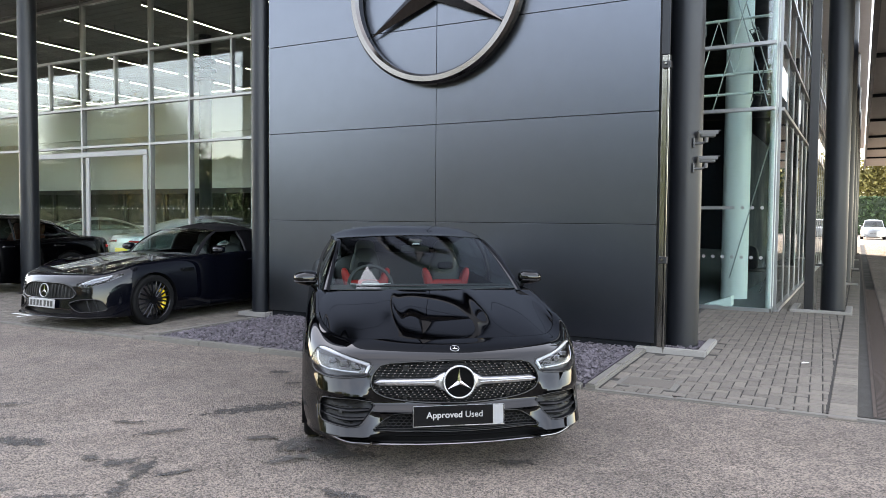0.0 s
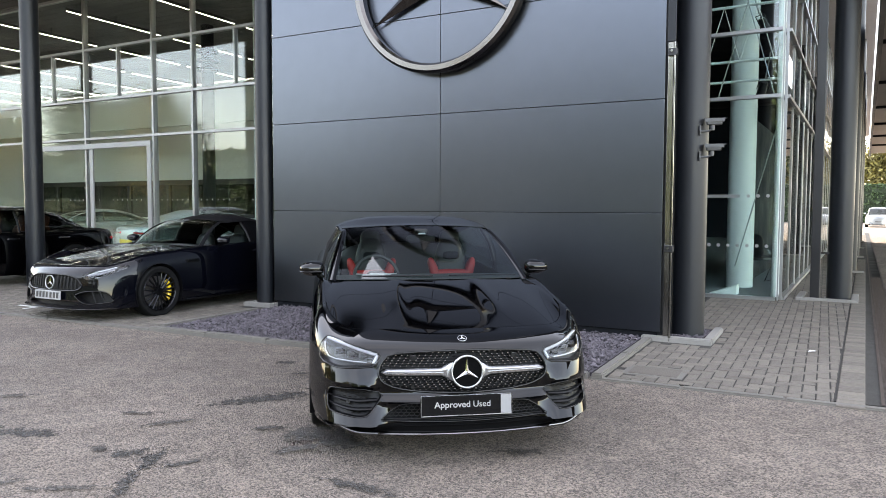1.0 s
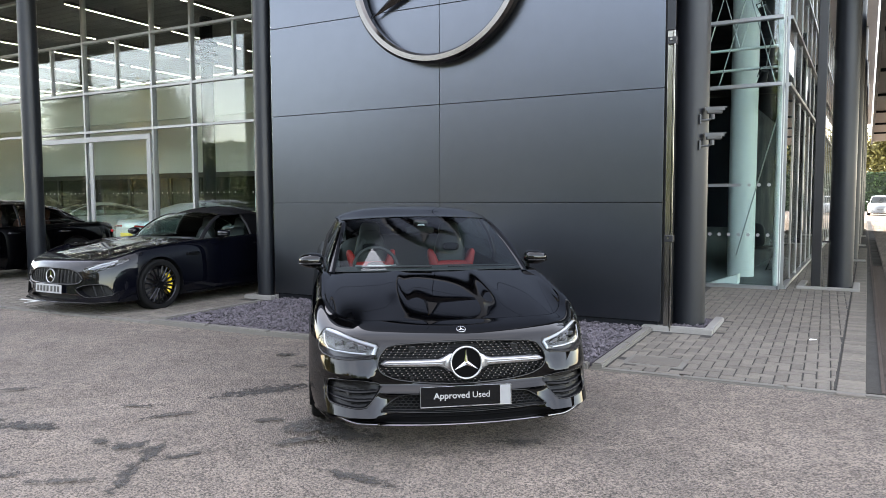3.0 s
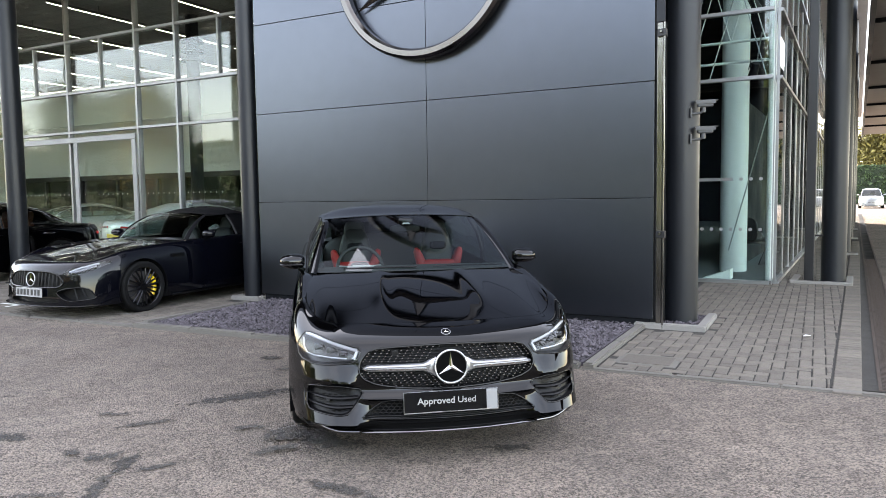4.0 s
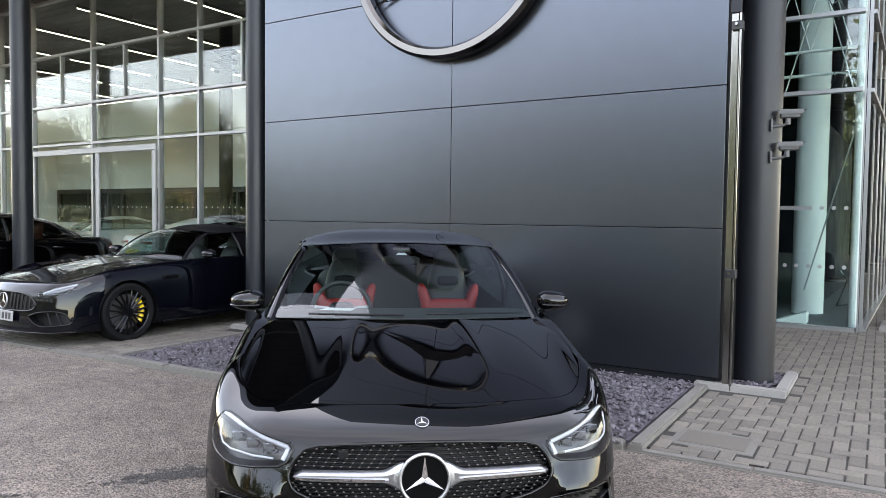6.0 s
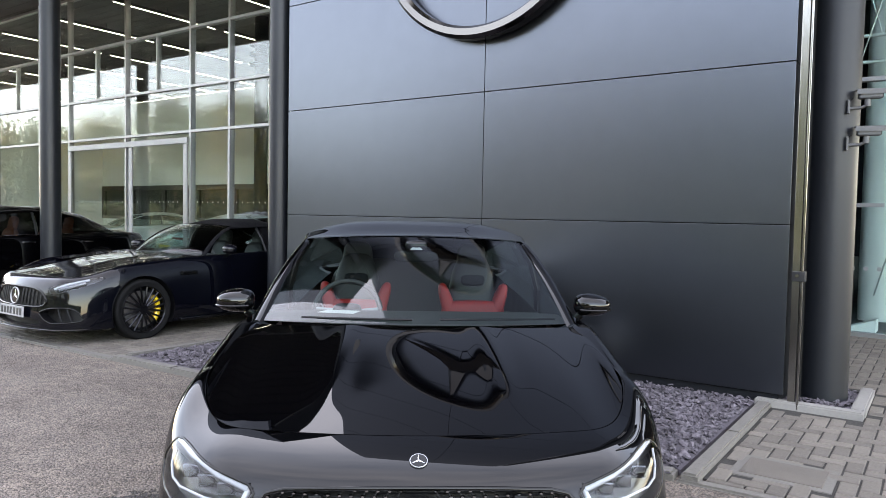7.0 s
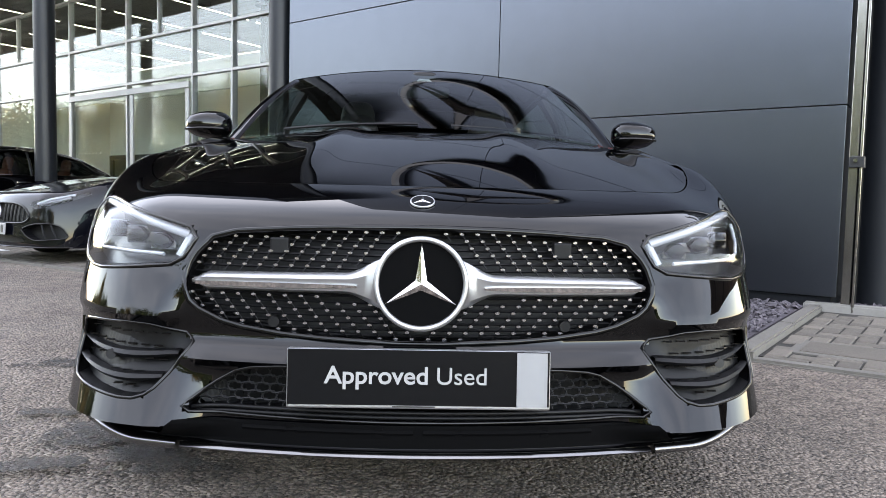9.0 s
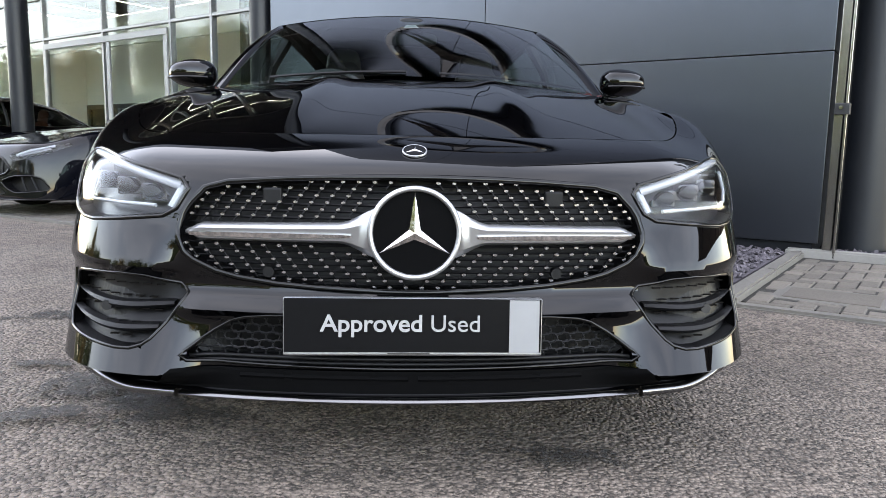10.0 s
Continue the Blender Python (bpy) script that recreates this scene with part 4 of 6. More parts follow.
def cabin(sh, parent, paint, foot, head, roof, belt, glass_mat=None, rear_cloth=None, bulge=0.05):
    """Screen, roof, side glass and pillars. foot(q), head(q): lines across at the screen's foot and head, q in -1..1.
    roof: (y, z, half width) along the roof from the head to the rear; belt(y): half width and height of the waist line."""
    gm = glass_mat or M_SCREEN
    ry, rz, rw = [p[0] for p in roof], [p[1] for p in roof], [p[2] for p in roof]

    def screen(u, v):
        q = (2 * u - 1) * 0.94
        w = v[..., None]
        P = foot(q) * (1 - w) + head(q) * w
        b = bulge * 4 * v * (1 - v) * (1 - 0.3 * q * q)
        P[..., 2] += b * 0.8
        P[..., 1] -= b * 0.6
        return P
    sc = patch("windscreen", screen, 40, 16, parent, gm)
    sc.visible_shadow = False

    def roof_line(y):
        return np.interp(y, ry, rz), np.interp(y, ry, rw)

    def top(u, v):
        q = 2 * u - 1
        h0 = head(q)
        y0, z0 = h0[..., 1] + 0.012, h0[..., 2] + 0.006
        y = y0 * (1 - v) + ry[-1] * v
        z, w = roof_line(y)
        zz = z - 0.085 * np.abs(q) ** 3.4
        blend = smooth01(0, 0.45, y - y0)
        x = q * (np.abs(h0[..., 0] / np.where(np.abs(q) < 1e-6, 1, q)) * (1 - blend) + w * blend)
        x = np.where(np.abs(q) < 1e-6, 0, x)
        return np.stack([x, y, z0 * (1 - blend) + zz * blend], -1)
    patch("roof", top, 28, 40, parent, paint)

    # side glass between waist and roof rail, in two lights a side
    y_start, y_end = float(foot(np.array(1.0))[1]) + 0.12, ry[-1] - 0.25
    hy, hz, hx = float(head(np.array(1.0))[1]), float(head(np.array(1.0))[2]), float(head(np.array(1.0))[0])
    fy, fz, fx = [float(c) for c in (foot(np.array(1.0))[1], foot(np.array(1.0))[2], foot(np.array(1.0))[0])]
    for sx in (-1, 1):
        def rail(y):
            k = np.clip((y - fy) / (hy - fy), 0, 1)
            z, w = roof_line(y)
            zz, xx = z - 0.085, w
            b = smooth01(0, 0.45, y - hy)
            lx, lz = fx + (hx - fx) * k, fz + (hz - fz) * k + min(0.05, bulge + 0.012) * np.sin(math.pi * k)
            return np.where(k < 1, lx, hx * (1 - b) + xx * b), np.where(k < 1, lz, hz * (1 - b) + zz * b)
        for a, b in ((y_start, (y_start + y_end) / 2 - 0.12), ((y_start + y_end) / 2 - 0.06, y_end)):
            def sg(u, v):
                y = a + (b - a) * u
                bx, bz = belt(y)
                x1, z1 = rail(y)
                x = bx + (x1 - bx) * v + 0.02 * np.sin(math.pi * v)
                return np.stack([sx * (x - 0.004), y, bz + (np.maximum(z1 - 0.012, bz) - bz) * v], -1)
            if rear_cloth and a > y_start:
                patch("hood_side", sg, 14, 8, parent, rear_cloth)
                continue
            p = patch("side_window", sg, 14, 8, parent, gm)
            p.visible_shadow = False

        def pillar(u, v):
            y = fy + (ry[-1] - fy) * u
            x1, z1 = rail(y)
            wide = 0.055
            return np.stack([sx * (x1 + 0.02 - wide * v), y - 0.03 * v, z1 - 0.026 + 0.028 * np.sin(math.pi * (0.15 + 0.7 * v))], -1)
        patch("pillar", pillar, 60, 6, parent, paint)
        ym = (y_start + y_end) / 2 - 0.09
        bx, bz = belt(ym)
        x1, z1 = rail(np.array(ym))
        tube("window_post", [(sx * (float(bx) - 0.004), ym, float(bz)), (sx * (float(bx + x1) / 2 + 0.014), ym, float(bz + z1) / 2), (sx * (float(x1) - 0.01), ym, float(z1) - 0.03)], 0.022, M_PLASTIC, parent, seg=6)


def text_part(name, words, size, material, parent, m, bold=0.0, depth=0.001, align="LEFT", width=0.0):
    c = bpy.data.curves.new(name, "FONT")
    c.body, c.size, c.extrude, c.offset, c.align_x, c.align_y = words, size, depth, bold, align, "CENTER"
    ob = bpy.data.objects.new(name, c)
    me = bpy.data.meshes.new_from_object(ob)
    if width:
        xs = [v.co.x for v in me.vertices]
        k = width / (max(xs) - min(xs))
        for v in me.vertices:
            v.co.x = (v.co.x - min(xs)) * k
    bpy.data.objects.remove(ob)
    o = link(name, me, material, parent)
    o.matrix_basis = m
    return o

# ---- the black saloon in the middle of the forecourt ----
CAR = pose(0.108, 4.329, 0, 0, 0, 11.7)
hero = thing("car", CAR, "glossy black coupe saloon with diamond-studded grille and red seats", "car")
GRILLE = rounded(mirrored([(0, 0.646), (0.22, 0.642), (0.435, 0.628), (0.484, 0.575), (0.5, 0.522), (0.482, 0.474), (0.4, 0.437), (0.255, 0.417), (0, 0.406)]), 1)
LAMP = rounded([(0.472, 0.628), (0.6, 0.66), (0.748, 0.697), (0.79, 0.692), (0.832, 0.63), (0.822, 0.56), (0.74, 0.538), (0.62, 0.548), (0.512, 0.558)], 1)
INTAKE = rounded([(0.468, 0.41), (0.6, 0.434), (0.755, 0.423), (0.78, 0.41), (0.785, 0.3), (0.72, 0.29), (0.6, 0.282), (0.556, 0.295), (0.51, 0.345)], 1)
LOWER = rounded(mirrored([(0, 0.362), (0.27, 0.362), (0.366, 0.352), (0.43, 0.315), (0.5, 0.262), (0.36, 0.254), (0, 0.25)]), 1)
WHEELS = ((0.915, 0.33), (3.644, 0.33))
body_tub(HERO, [GRILLE, LAMP, INTAKE, LOWER], [(y, z, 0.362) for y, z in WHEELS], hero, M_BLACK, nf=100, ns=90, nr=24, nh=56, cell=0.0115)


def hero_foot(q):
    q = np.asarray(q, float)
    return np.stack([0.75 * q, 1.13 + 0.27 * q * q, 0.962 - 0.03 * q * q], -1)


def hero_head(q):
    q = np.asarray(q, float)
    return np.stack([0.632 * q, 1.98 + 0.17 * q * q, 1.315 - 0.03 * q * q], -1)


def hero_belt(y):
    return np.interp(y, [1.2, 1.6, 2.6, 4.2], [0.775, 0.79, 0.80, 0.775]), np.interp(y, [1.2, 2.5, 3.6, 4.2], [0.915, 0.962, 0.99, 1.0])


def bonnet_edge(q):
    P = hero_foot(q)
    P[..., 0] = P[..., 0] * 1.02
    P[..., 1] -= 0.03
    P[..., 2] -= 0.012
    return P


patch("bonnet", lid_fn(HERO, bonnet_edge, 0.016, 0.009, gap=0.0035), 90, 50, hero, M_BLACK)


def shoulder_sheet(sh, foot, belt_w, y_end, parent, paint):
    """Closes the gap between the shoulder line and the waist of the cabin, side by side."""
    for sx in (-1, 1):
        def fn(u, v):
            g = np.array(sh.ends(1.0)[3])
            y = g + (y_end - g) * u
            t = 1 + np.clip((y - sh.ends(1.0001)[3]) / (sh.ends(1.9999)[3] - sh.ends(1.0001)[3]), 0.0001, 0.9999)
            x, by, tx, ty, tz = sh.ends(t)
            inner = np.maximum(tx - 0.14, 0.3)
            return np.stack([sx * (tx + (inner - tx) * v), y, tz + 0.002 - 0.02 * v], -1)
        patch("shoulder", fn, 50, 3, parent, paint)


shoulder_sheet(HERO, hero_foot, None, 4.1, hero, M_BLACK)
ROOF = ((1.98, 1.334, 0.65), (2.25, 1.37, 0.665), (2.6, 1.402, 0.67), (3.1, 1.38, 0.65), (3.6, 1.265, 0.55), (4.15, 1.06, 0.52))
cabin(HERO, hero, M_BLACK, hero_foot, hero_head, ROOF, hero_belt, bulge=0.02)


def tail_edge(q):
    q = np.asarray(q, float)
    return np.stack([0.7 * q, 4.12 - 0.2 * q * q, 1.03 - 0.03 * q * q], -1)


patch("boot_lid", lid_fn(HERO, tail_edge, 0.02, 0.0, front=False), 30, 10, hero, M_BLACK)

# grille
grille = recess(HERO, GRILLE, 0.06, "grille", M_PLASTIC, hero, "black grille with rows of silver studs")
rim_line(HERO, GRILLE, 0.0, 0.007, "grille_surround", M_GLOSSBLACK, hero)
gpoly = np.array(GRILLE)


def inside_grille(x, z, margin):
    return edge_distance(np.array([x]), np.array([z]), gpoly)[0][0] < -margin


def face_y(x, z):
    return float(HERO.on([x], [z])[0, 1])


for k in range(17):
    z = 0.42 + 0.0138 * k
    xs = [x for x in np.linspace(-0.5, 0.5, 101) if inside_grille(x, z, 0.004)]
    if len(xs) > 2:
        bm = bmesh.new()
        tube_bm(bm, [(x, face_y(x, z) + 0.022, z) for x in np.linspace(xs[0], xs[-1], 24)], 0.0028, seg=4)
        part("grille_slat", bm, M_PLASTIC, grille)
pin_bm = bmesh.new()
bmesh.ops.create_cone(pin_bm, cap_ends=True, segments=6, radius1=0.0068, radius2=0.0045, depth=0.008, matrix=Matrix.Rotation(radians(90), 4, "X"))
bmesh.ops.scale(pin_bm, vec=(1.15, 1, 0.66), verts=pin_bm.verts)
pin_mesh = bpy.data.meshes.new("stud")
pin_bm.to_mesh(pin_mesh)
pin_bm.free()
pin_mesh.materials.append(M_PIN)
stem = bmesh.new()
LATTICE = [(0.634 - 0.0142 * j, 0.0105 * j) for j in range(6)] + [(0.5015 - 0.0142 * j, 0.063 - 0.0105 * j) for j in range(8)]
for z, drift in LATTICE:
    for sx in (-1, 1):
        for i in range(-2, 16):
            x = sx * ((i + 0.5) * 0.0335 + drift)
            if x * sx < 0.012 or not inside_grille(x, z, 0.006) or math.hypot(x, z - 0.537) < 0.104:
                continue
            if abs(z - 0.5285) < 0.02 + 0.016 * smooth01(0.3, 0.1, abs(x)):
                continue
            pin = new("stud", pin_mesh)
            pin.parent = grille
            pin.location = (x, face_y(x, z) + 0.012, z)
            x2, z2 = x + sx * 0.0105 * (1 if z > 0.53 else -1), z - 0.0142
            if inside_grille(x2, z2, 0.002) and abs(z2 - 0.5285) > 0.014:
                tube_bm(stem, [(x, face_y(x, z) + 0.015, z), (x2, face_y(x2, z2) + 0.015, z2)], 0.0015, seg=4)
tagged(part("link_mesh", stem, M_PLASTIC, grille), kind="stuff")


for x in (-0.305, 0.305):
    y = face_y(abs(x), 0.445)
    cyl("parking_sensor", (x, y + 0.03, 0.445), (x, y + 0.006, 0.445), 0.0115, M_PLASTIC, grille, seg=20)
    box("camera_box", x * 0.98 - 0.02, x * 0.98 + 0.02, y + 0.03, y + 0.05, 0.585, 0.62, M_PLASTIC, grille, bevel=0.004)


def blade(sx):
    """The silver wing beside the badge: a flat-faced bar that swells towards the badge."""
    bm = bmesh.new()
    rings = []
    for k in range(40):
        s = k / 39
        x = 0.478 - (0.478 - 0.075) * s
        half = 0.005 + 0.0125 * smooth01(0, 0.08, s) + 0.004 * s + 0.032 * smooth01(0.8, 1.02, s)
        zc = 0.527 + 0.004 * s
        y = face_y(x, zc) - 0.004
        rings.append([bm.verts.new((sx * x, y + dy, zc + half * dz)) for dz, dy in ((-1, 0.028), (-1, 0.006), (-0.72, -0.004), (0.5, -0.01), (0.78, -0.004), (1, 0.006), (1, 0.028))])
    for a, b in zip(rings, rings[1:]):
        for i in range(6):
            bm.faces.new((a[i], a[i + 1], b[i + 1], b[i]))
    bm.faces.new(rings[0])
    part("grille_blade", bm, M_SATIN, hero, "satin silver blade", smooth=35.0)
    bm = bmesh.new()
    rings = []
    for k in range(30):
        s = k / 29
        x = 0.47 - (0.47 - 0.13) * s
        half = 0.001 + 0.0075 * math.sin(math.pi * min(1, 0.08 + s * 0.9)) ** 0.4
        zc = 0.5235 + 0.002 * s
        y = face_y(x, zc) - 0.0105 + 0.004
        rings.append([bm.verts.new((sx * x, y + dy, zc + half * dz)) for dz, dy in ((-1, 0.006), (-0.6, -0.006), (0.6, -0.009), (1, 0.0))])
    for a, b in zip(rings, rings[1:]):
        for i in range(3):
            bm.faces.new((a[i], a[i + 1], b[i + 1], b[i]))
    part("blade_inlay", bm, M_CHROME, hero, smooth=35.0)


blade(-1), blade(1)
big = badge(hero, 0, -0.004, 0.537, 0.095, tilt=-5, disc=M_CHIN)
ep = HERO.on([0.0], [0.698], 0.002)[0]
emb = badge(hero, 0, float(ep[1]), float(ep[2]), 0.0275, tilt=-62, name="bonnet_badge")

# head lamps
for sx in (-1, 1):
    lp = [(sx * x, z) for x, z in LAMP]
    lamp = recess(HERO, lp, 0.07, "headlight", M_LAMPDARK, hero, "clear headlight with white light guide and three projectors")
    c = ring_plate(HERO, lp, 0.0015, "lens_cover", M_LENS, lamp, levels=8, push=-0.022)
    c.visible_shadow = False
    rim_line(HERO, lp, 0.0, 0.0045, "lamp_seal", M_GLOSSBLACK, lamp)
    # light guide: along the top, down the inner edge and the hook at the outer foot
    for nm, line, r, dp in (("light_guide", [(0.50, 0.617), (0.6, 0.645), (0.7, 0.671), (0.775, 0.686)], 0.0115, 0.022),
                            ("light_guide", [(0.50, 0.617), (0.508, 0.6), (0.522, 0.572)], 0.0095, 0.024),
                            ("light_guide", [(0.795, 0.66), (0.793, 0.615), (0.775, 0.588), (0.735, 0.58), (0.64, 0.578), (0.56, 0.575)], 0.0045, 0.025)):
        q = np.array(line)
        pts = HERO.on(sx * q[:, 0], q[:, 1], 0.0)
        pts[:, 1] += dp
        tube(nm, pts, r, M_DRL, lamp, "white light guide", seg=8)
    q = np.array([(0.5, 0.612), (0.6, 0.638), (0.7, 0.664), (0.8, 0.675)])
    a = HERO.on(sx * q[:, 0], q[:, 1], 0.0) + (0, 0.028, 0)
    b = HERO.on(sx * q[:, 0], q[:, 1] - 0.028, 0.0) + (0, 0.058, 0)
    raw("reflector", np.concatenate([a, b]), [(i, i + 1, i + 5, i + 4) for i in range(3)], M_LAMPDARK, lamp)
    for x, z in ((0.575, 0.602), (0.64, 0.614), (0.705, 0.624)):
        p = HERO.on([sx * x], [z])[0] + Vector((0, 0.045, 0))
        bm = bmesh.new()
        bmesh.ops.create_uvsphere(bm, u_segments=20, v_segments=12, radius=0.023)
        bmesh.ops.scale(bm, vec=(1.1, 0.7, 0.8), verts=bm.verts)
        bmesh.ops.translate(bm, vec=p, verts=bm.verts)
        part("projector", bm, M_GLOSSBLACK, lamp, smooth=True)
        bm = bmesh.new()
        add_box(bm, p[0] - 0.028, p[0] + 0.028, p[1] + 0.002, p[1] + 0.02, z - 0.02, z + 0.02, 0.004)
        part("projector_frame", bm, M_REFLECT, lamp)

# side intakes with two fins, a slit at the corner and a parking sensor
for sx in (-1, 1):
    ip = [(sx * x, z) for x, z in INTAKE]
    it = recess(HERO, ip, 0.05, "side_intake", M_PLASTIC, hero, "black side air intake with two fins")
    ring_plate(HERO, [(0.5 * (x - sx * 0.62) + sx * 0.62 + 0.46 * (x - sx * 0.62), z) for x, z in ip], -0.03, "intake_mesh", M_PLASTIC, it)
    for z0, z1, x0 in ((0.372, 0.376, 0.505), (0.325, 0.338, 0.535)):
        bm = bmesh.new()
        rings = []
        for x in np.linspace(x0, 0.778, 22):
            k = (x - x0) / (0.778 - x0)
            z = z0 + (z1 - z0) * k - 0.012 * math.sin(math.pi * k)
            y = face_y(x, z)
            w = 0.002 + 0.007 * math.sin(math.pi * min(1, 0.1 + k)) ** 0.5
            rings.append([bm.verts.new((sx * x, y + dy, z + w * dz)) for dz, dy in ((-1, 0.035), (-0.8, 0.008), (0, 0.002), (0.9, 0.008), (1, 0.035))])
        for a, b in zip(rings, rings[1:]):
            for i in range(4):
                bm.faces.new((a[i], a[i + 1], b[i + 1], b[i]))
        part("fin", bm, M_PLASTIC, it, smooth=40.0)
    for j in range(5):
        for i in range(7):
            x, z = 0.545 + 0.032 * i + 0.016 * (j % 2), 0.302 + 0.026 * j
            if edge_distance(np.array([x]), np.array([z]), np.array(INTAKE))[0][0] < -0.016:
                y = face_y(x, z) + 0.026
                box("mesh_slot", sx * x - 0.009, sx * x + 0.009, y - 0.0025, y + 0.004, z - 0.0014, z + 0.0014, M_GLOSSBLACK, it)
    p = HERO.on([sx * 0.668], [0.357])[0]
    cyl("parking_sensor", (p[0], p[1] + 0.03, p[2]), (p[0], p[1] + 0.004, p[2]), 0.011, M_MESH, it, seg=20)
    rim_line(HERO, ip, -0.001, 0.004, "intake_edge", M_GLOSSBLACK, it)
    # curved flick at the outer corner
    q = [(sx * 0.797, z) for z in np.linspace(0.3, 0.415, 8)]
    rim_line(HERO, q, -0.002, 0.005, "corner_flick", M_GLOSSBLACK, hero, closed=False)

# lower intake: honeycomb at the sides, slats across
low = recess(HERO, LOWER, 0.07, "lower_intake", M_PLASTIC, hero, "black lower air intake with honeycomb mesh")
rim_line(HERO, LOWER, -0.001, 0.004, "intake_edge", M_GLOSSBLACK, low)
lpoly = np.array(LOWER)
for sx in (-1, 1):
    for j in range(6):
        for i in range(9):
            x, z = 0.235 + 0.03 * i + 0.015 * (j % 2), 0.275 + 0.0165 * j
            if edge_distance(np.array([x]), np.array([z]), lpoly)[0][0] > -0.006:
                continue
            y = face_y(x, z) + 0.02
            hexa = [(sx * (x + 0.0155 * cx), y, z + 0.0095 * cz) for cx, cz in ((-0.62, -1), (0.62, -1), (1, 0), (0.62, 1), (-0.62, 1), (-1, 0))]
            bm = bmesh.new()
            tube_bm(bm, hexa, 0.002, seg=4, closed=True)
            part("honeycomb_cell", bm, M_MESH, low)
for z in (0.258, 0.268):
    bm = bmesh.new()
    tube_bm(bm, [(x, face_y(x, z) + 0.012, z) for x in np.linspace(-0.47, 0.47, 30)], 0.005, seg=6)
    part("slat", bm, M_PLASTIC, low, smooth=True)
# lower grille slot and chin
chin = ring_plate(HERO, [(x, z) for x, z in ((-0.5, 0.247), (0.5, 0.247), (0.56, 0.2), (-0.56, 0.2))], 0.006, "chin", M_CHIN, hero, levels=10, step=0.008)
for x in (-0.26, -0.08, 0.08, 0.26):
    y = face_y(abs(x), 0.232)
    box("chin_rib", x - 0.008, x + 0.008, y - 0.008, y + 0.01, 0.222, 0.243, M_CHIN, chin)
for x0, x1 in ((-0.36, -0.01), (0.01, 0.36)):
    bm = bmesh.new()
    tube_bm(bm, [(x, face_y(abs(x), 0.232) - 0.004, 0.2325) for x in np.linspace(x0, x1, 12)], 0.006, seg=6)
    part("chin_slot", bm, M_CHIN, chin)


def lip(x0, x1, za, zb, r, material, name, flat):
    pts = []
    for x in np.linspace(x0, x1, 40):
        z = za + (zb - za) * smooth01(0.45, 0.8, abs(x))
        pts.append(Vector(HERO.on([x], [0.2])[0]) + Vector((0, -0.012, z - 0.2)))
    return tube(name, pts, r, material, hero, "", seg=8, flat=flat)


lip(-0.49, 0.49, 0.187, 0.187, 0.012, M_LIP, "chrome_splitter", 0.55)
for sx in (-1, 1):
    pts = [Vector(HERO.on([sx * x], [0.2])[0]) + Vector((0, -0.012, -0.013 + 0.055 * smooth01(0.58, 0.84, x))) for x in np.linspace(0.5, 0.84, 24)]
    tube("splitter_end", pts, 0.012, M_LIP, hero, "bright corner lip", seg=12, flat=0.9)
# dark underside and closing floor
box("underbody", -0.5, 0.5, 0.12, 4.5, 0.17, 0.21, M_PLASTIC, hero)

# sign in the plate holder
sign = new("plate_holder")
sign.parent = hero
sign.matrix_basis = pose(0, -0.012, 0.345, -4)
box("holder", -0.265, 0.265, 0.0, 0.02, -0.06, 0.06, M_SATIN, sign, bevel=0.004)
box("sign_panel", -0.262, 0.262, -0.003, -0.0005, -0.052, 0.0585, M_SIGN, sign)
box("sign_block", 0.196, 0.2575, -0.006, -0.0035, -0.052, 0.0565, M_SIGNGREY, sign)
box("maker_bar", -0.053, 0.033, -0.0014, -0.0005, -0.0565, -0.0535, M_INK, sign)
R90 = pose(0, 0, 0, 90)
text_part("lettering", "Approved", 0.049, M_PLATEW, sign, pose(-0.19, -0.004, 0.006) @ R90, bold=0.0007, width=0.207)
text_part("lettering", "Used", 0.049, M_PLATEW, sign, pose(0.036, -0.004, 0.006) @ R90, width=0.099)

# wheels
for y, z in WHEELS:
    arch_liner(hero, y, z, 0.362, 0.905)
    for sx in (-1, 1):
        wheel(hero, y, sx * 0.885, z, 0.328, 0.235, M_RIMSILVER, 10, name="wheel")

# door mirrors
def door_mirror(parent, sx, x, y, z, paint, w=0.097, foot_x=0.78):
    mr = new("door_mirror")
    mr.parent = parent
    mr.matrix_basis = pose(sx * x, y, z, 0, 0, -sx * 8)
    bm = bmesh.new()
    bmesh.ops.create_uvsphere(bm, u_segments=28, v_segments=18, radius=1.0)
    for v in bm.verts:
        c = v.co
        c.x = math.copysign(abs(c.x) ** 0.7, c.x) * w * (1.0 if c.x * sx > 0 else 0.9)
        c.z = math.copysign(abs(c.z) ** 0.75, c.z) * 0.058 * (1 - 0.22 * (c.x * sx / w) if c.x * sx > 0 else 1)
        c.y = c.y * 0.09 if c.y < 0 else min(c.y * 0.09, 0.045)
    part("mirror_shell", bm, paint, mr, smooth=60.0)
    bm = bmesh.new()
    tube_bm(bm, [(sx * (-w + 0.05), 0.0, -0.05), (sx * (-w + 0.0), 0.01, -0.085), (-sx * (x - foot_x), 0.03, -0.11)], [0.022, 0.02, 0.024], seg=8)
    part("mirror_arm", bm, M_GLOSSBLACK, mr, smooth=50.0)
    bm = bmesh.new()
    tube_bm(bm, [(sx * w * k, -0.088 * math.sqrt(max(0.02, 1 - k * k)) , -0.02) for k in np.linspace(-0.6, 0.97, 14)], 0.006, seg=6)
    part("indicator_strip", bm, M_GLOSSBLACK, mr, smooth=50.0)
    bm = bmesh.new()
    add_box(bm, -w * 0.68, w * 0.68, 0.0445, 0.048, -0.036, 0.04, 0.001)
    part("mirror_glass", bm, M_CHROME, mr)


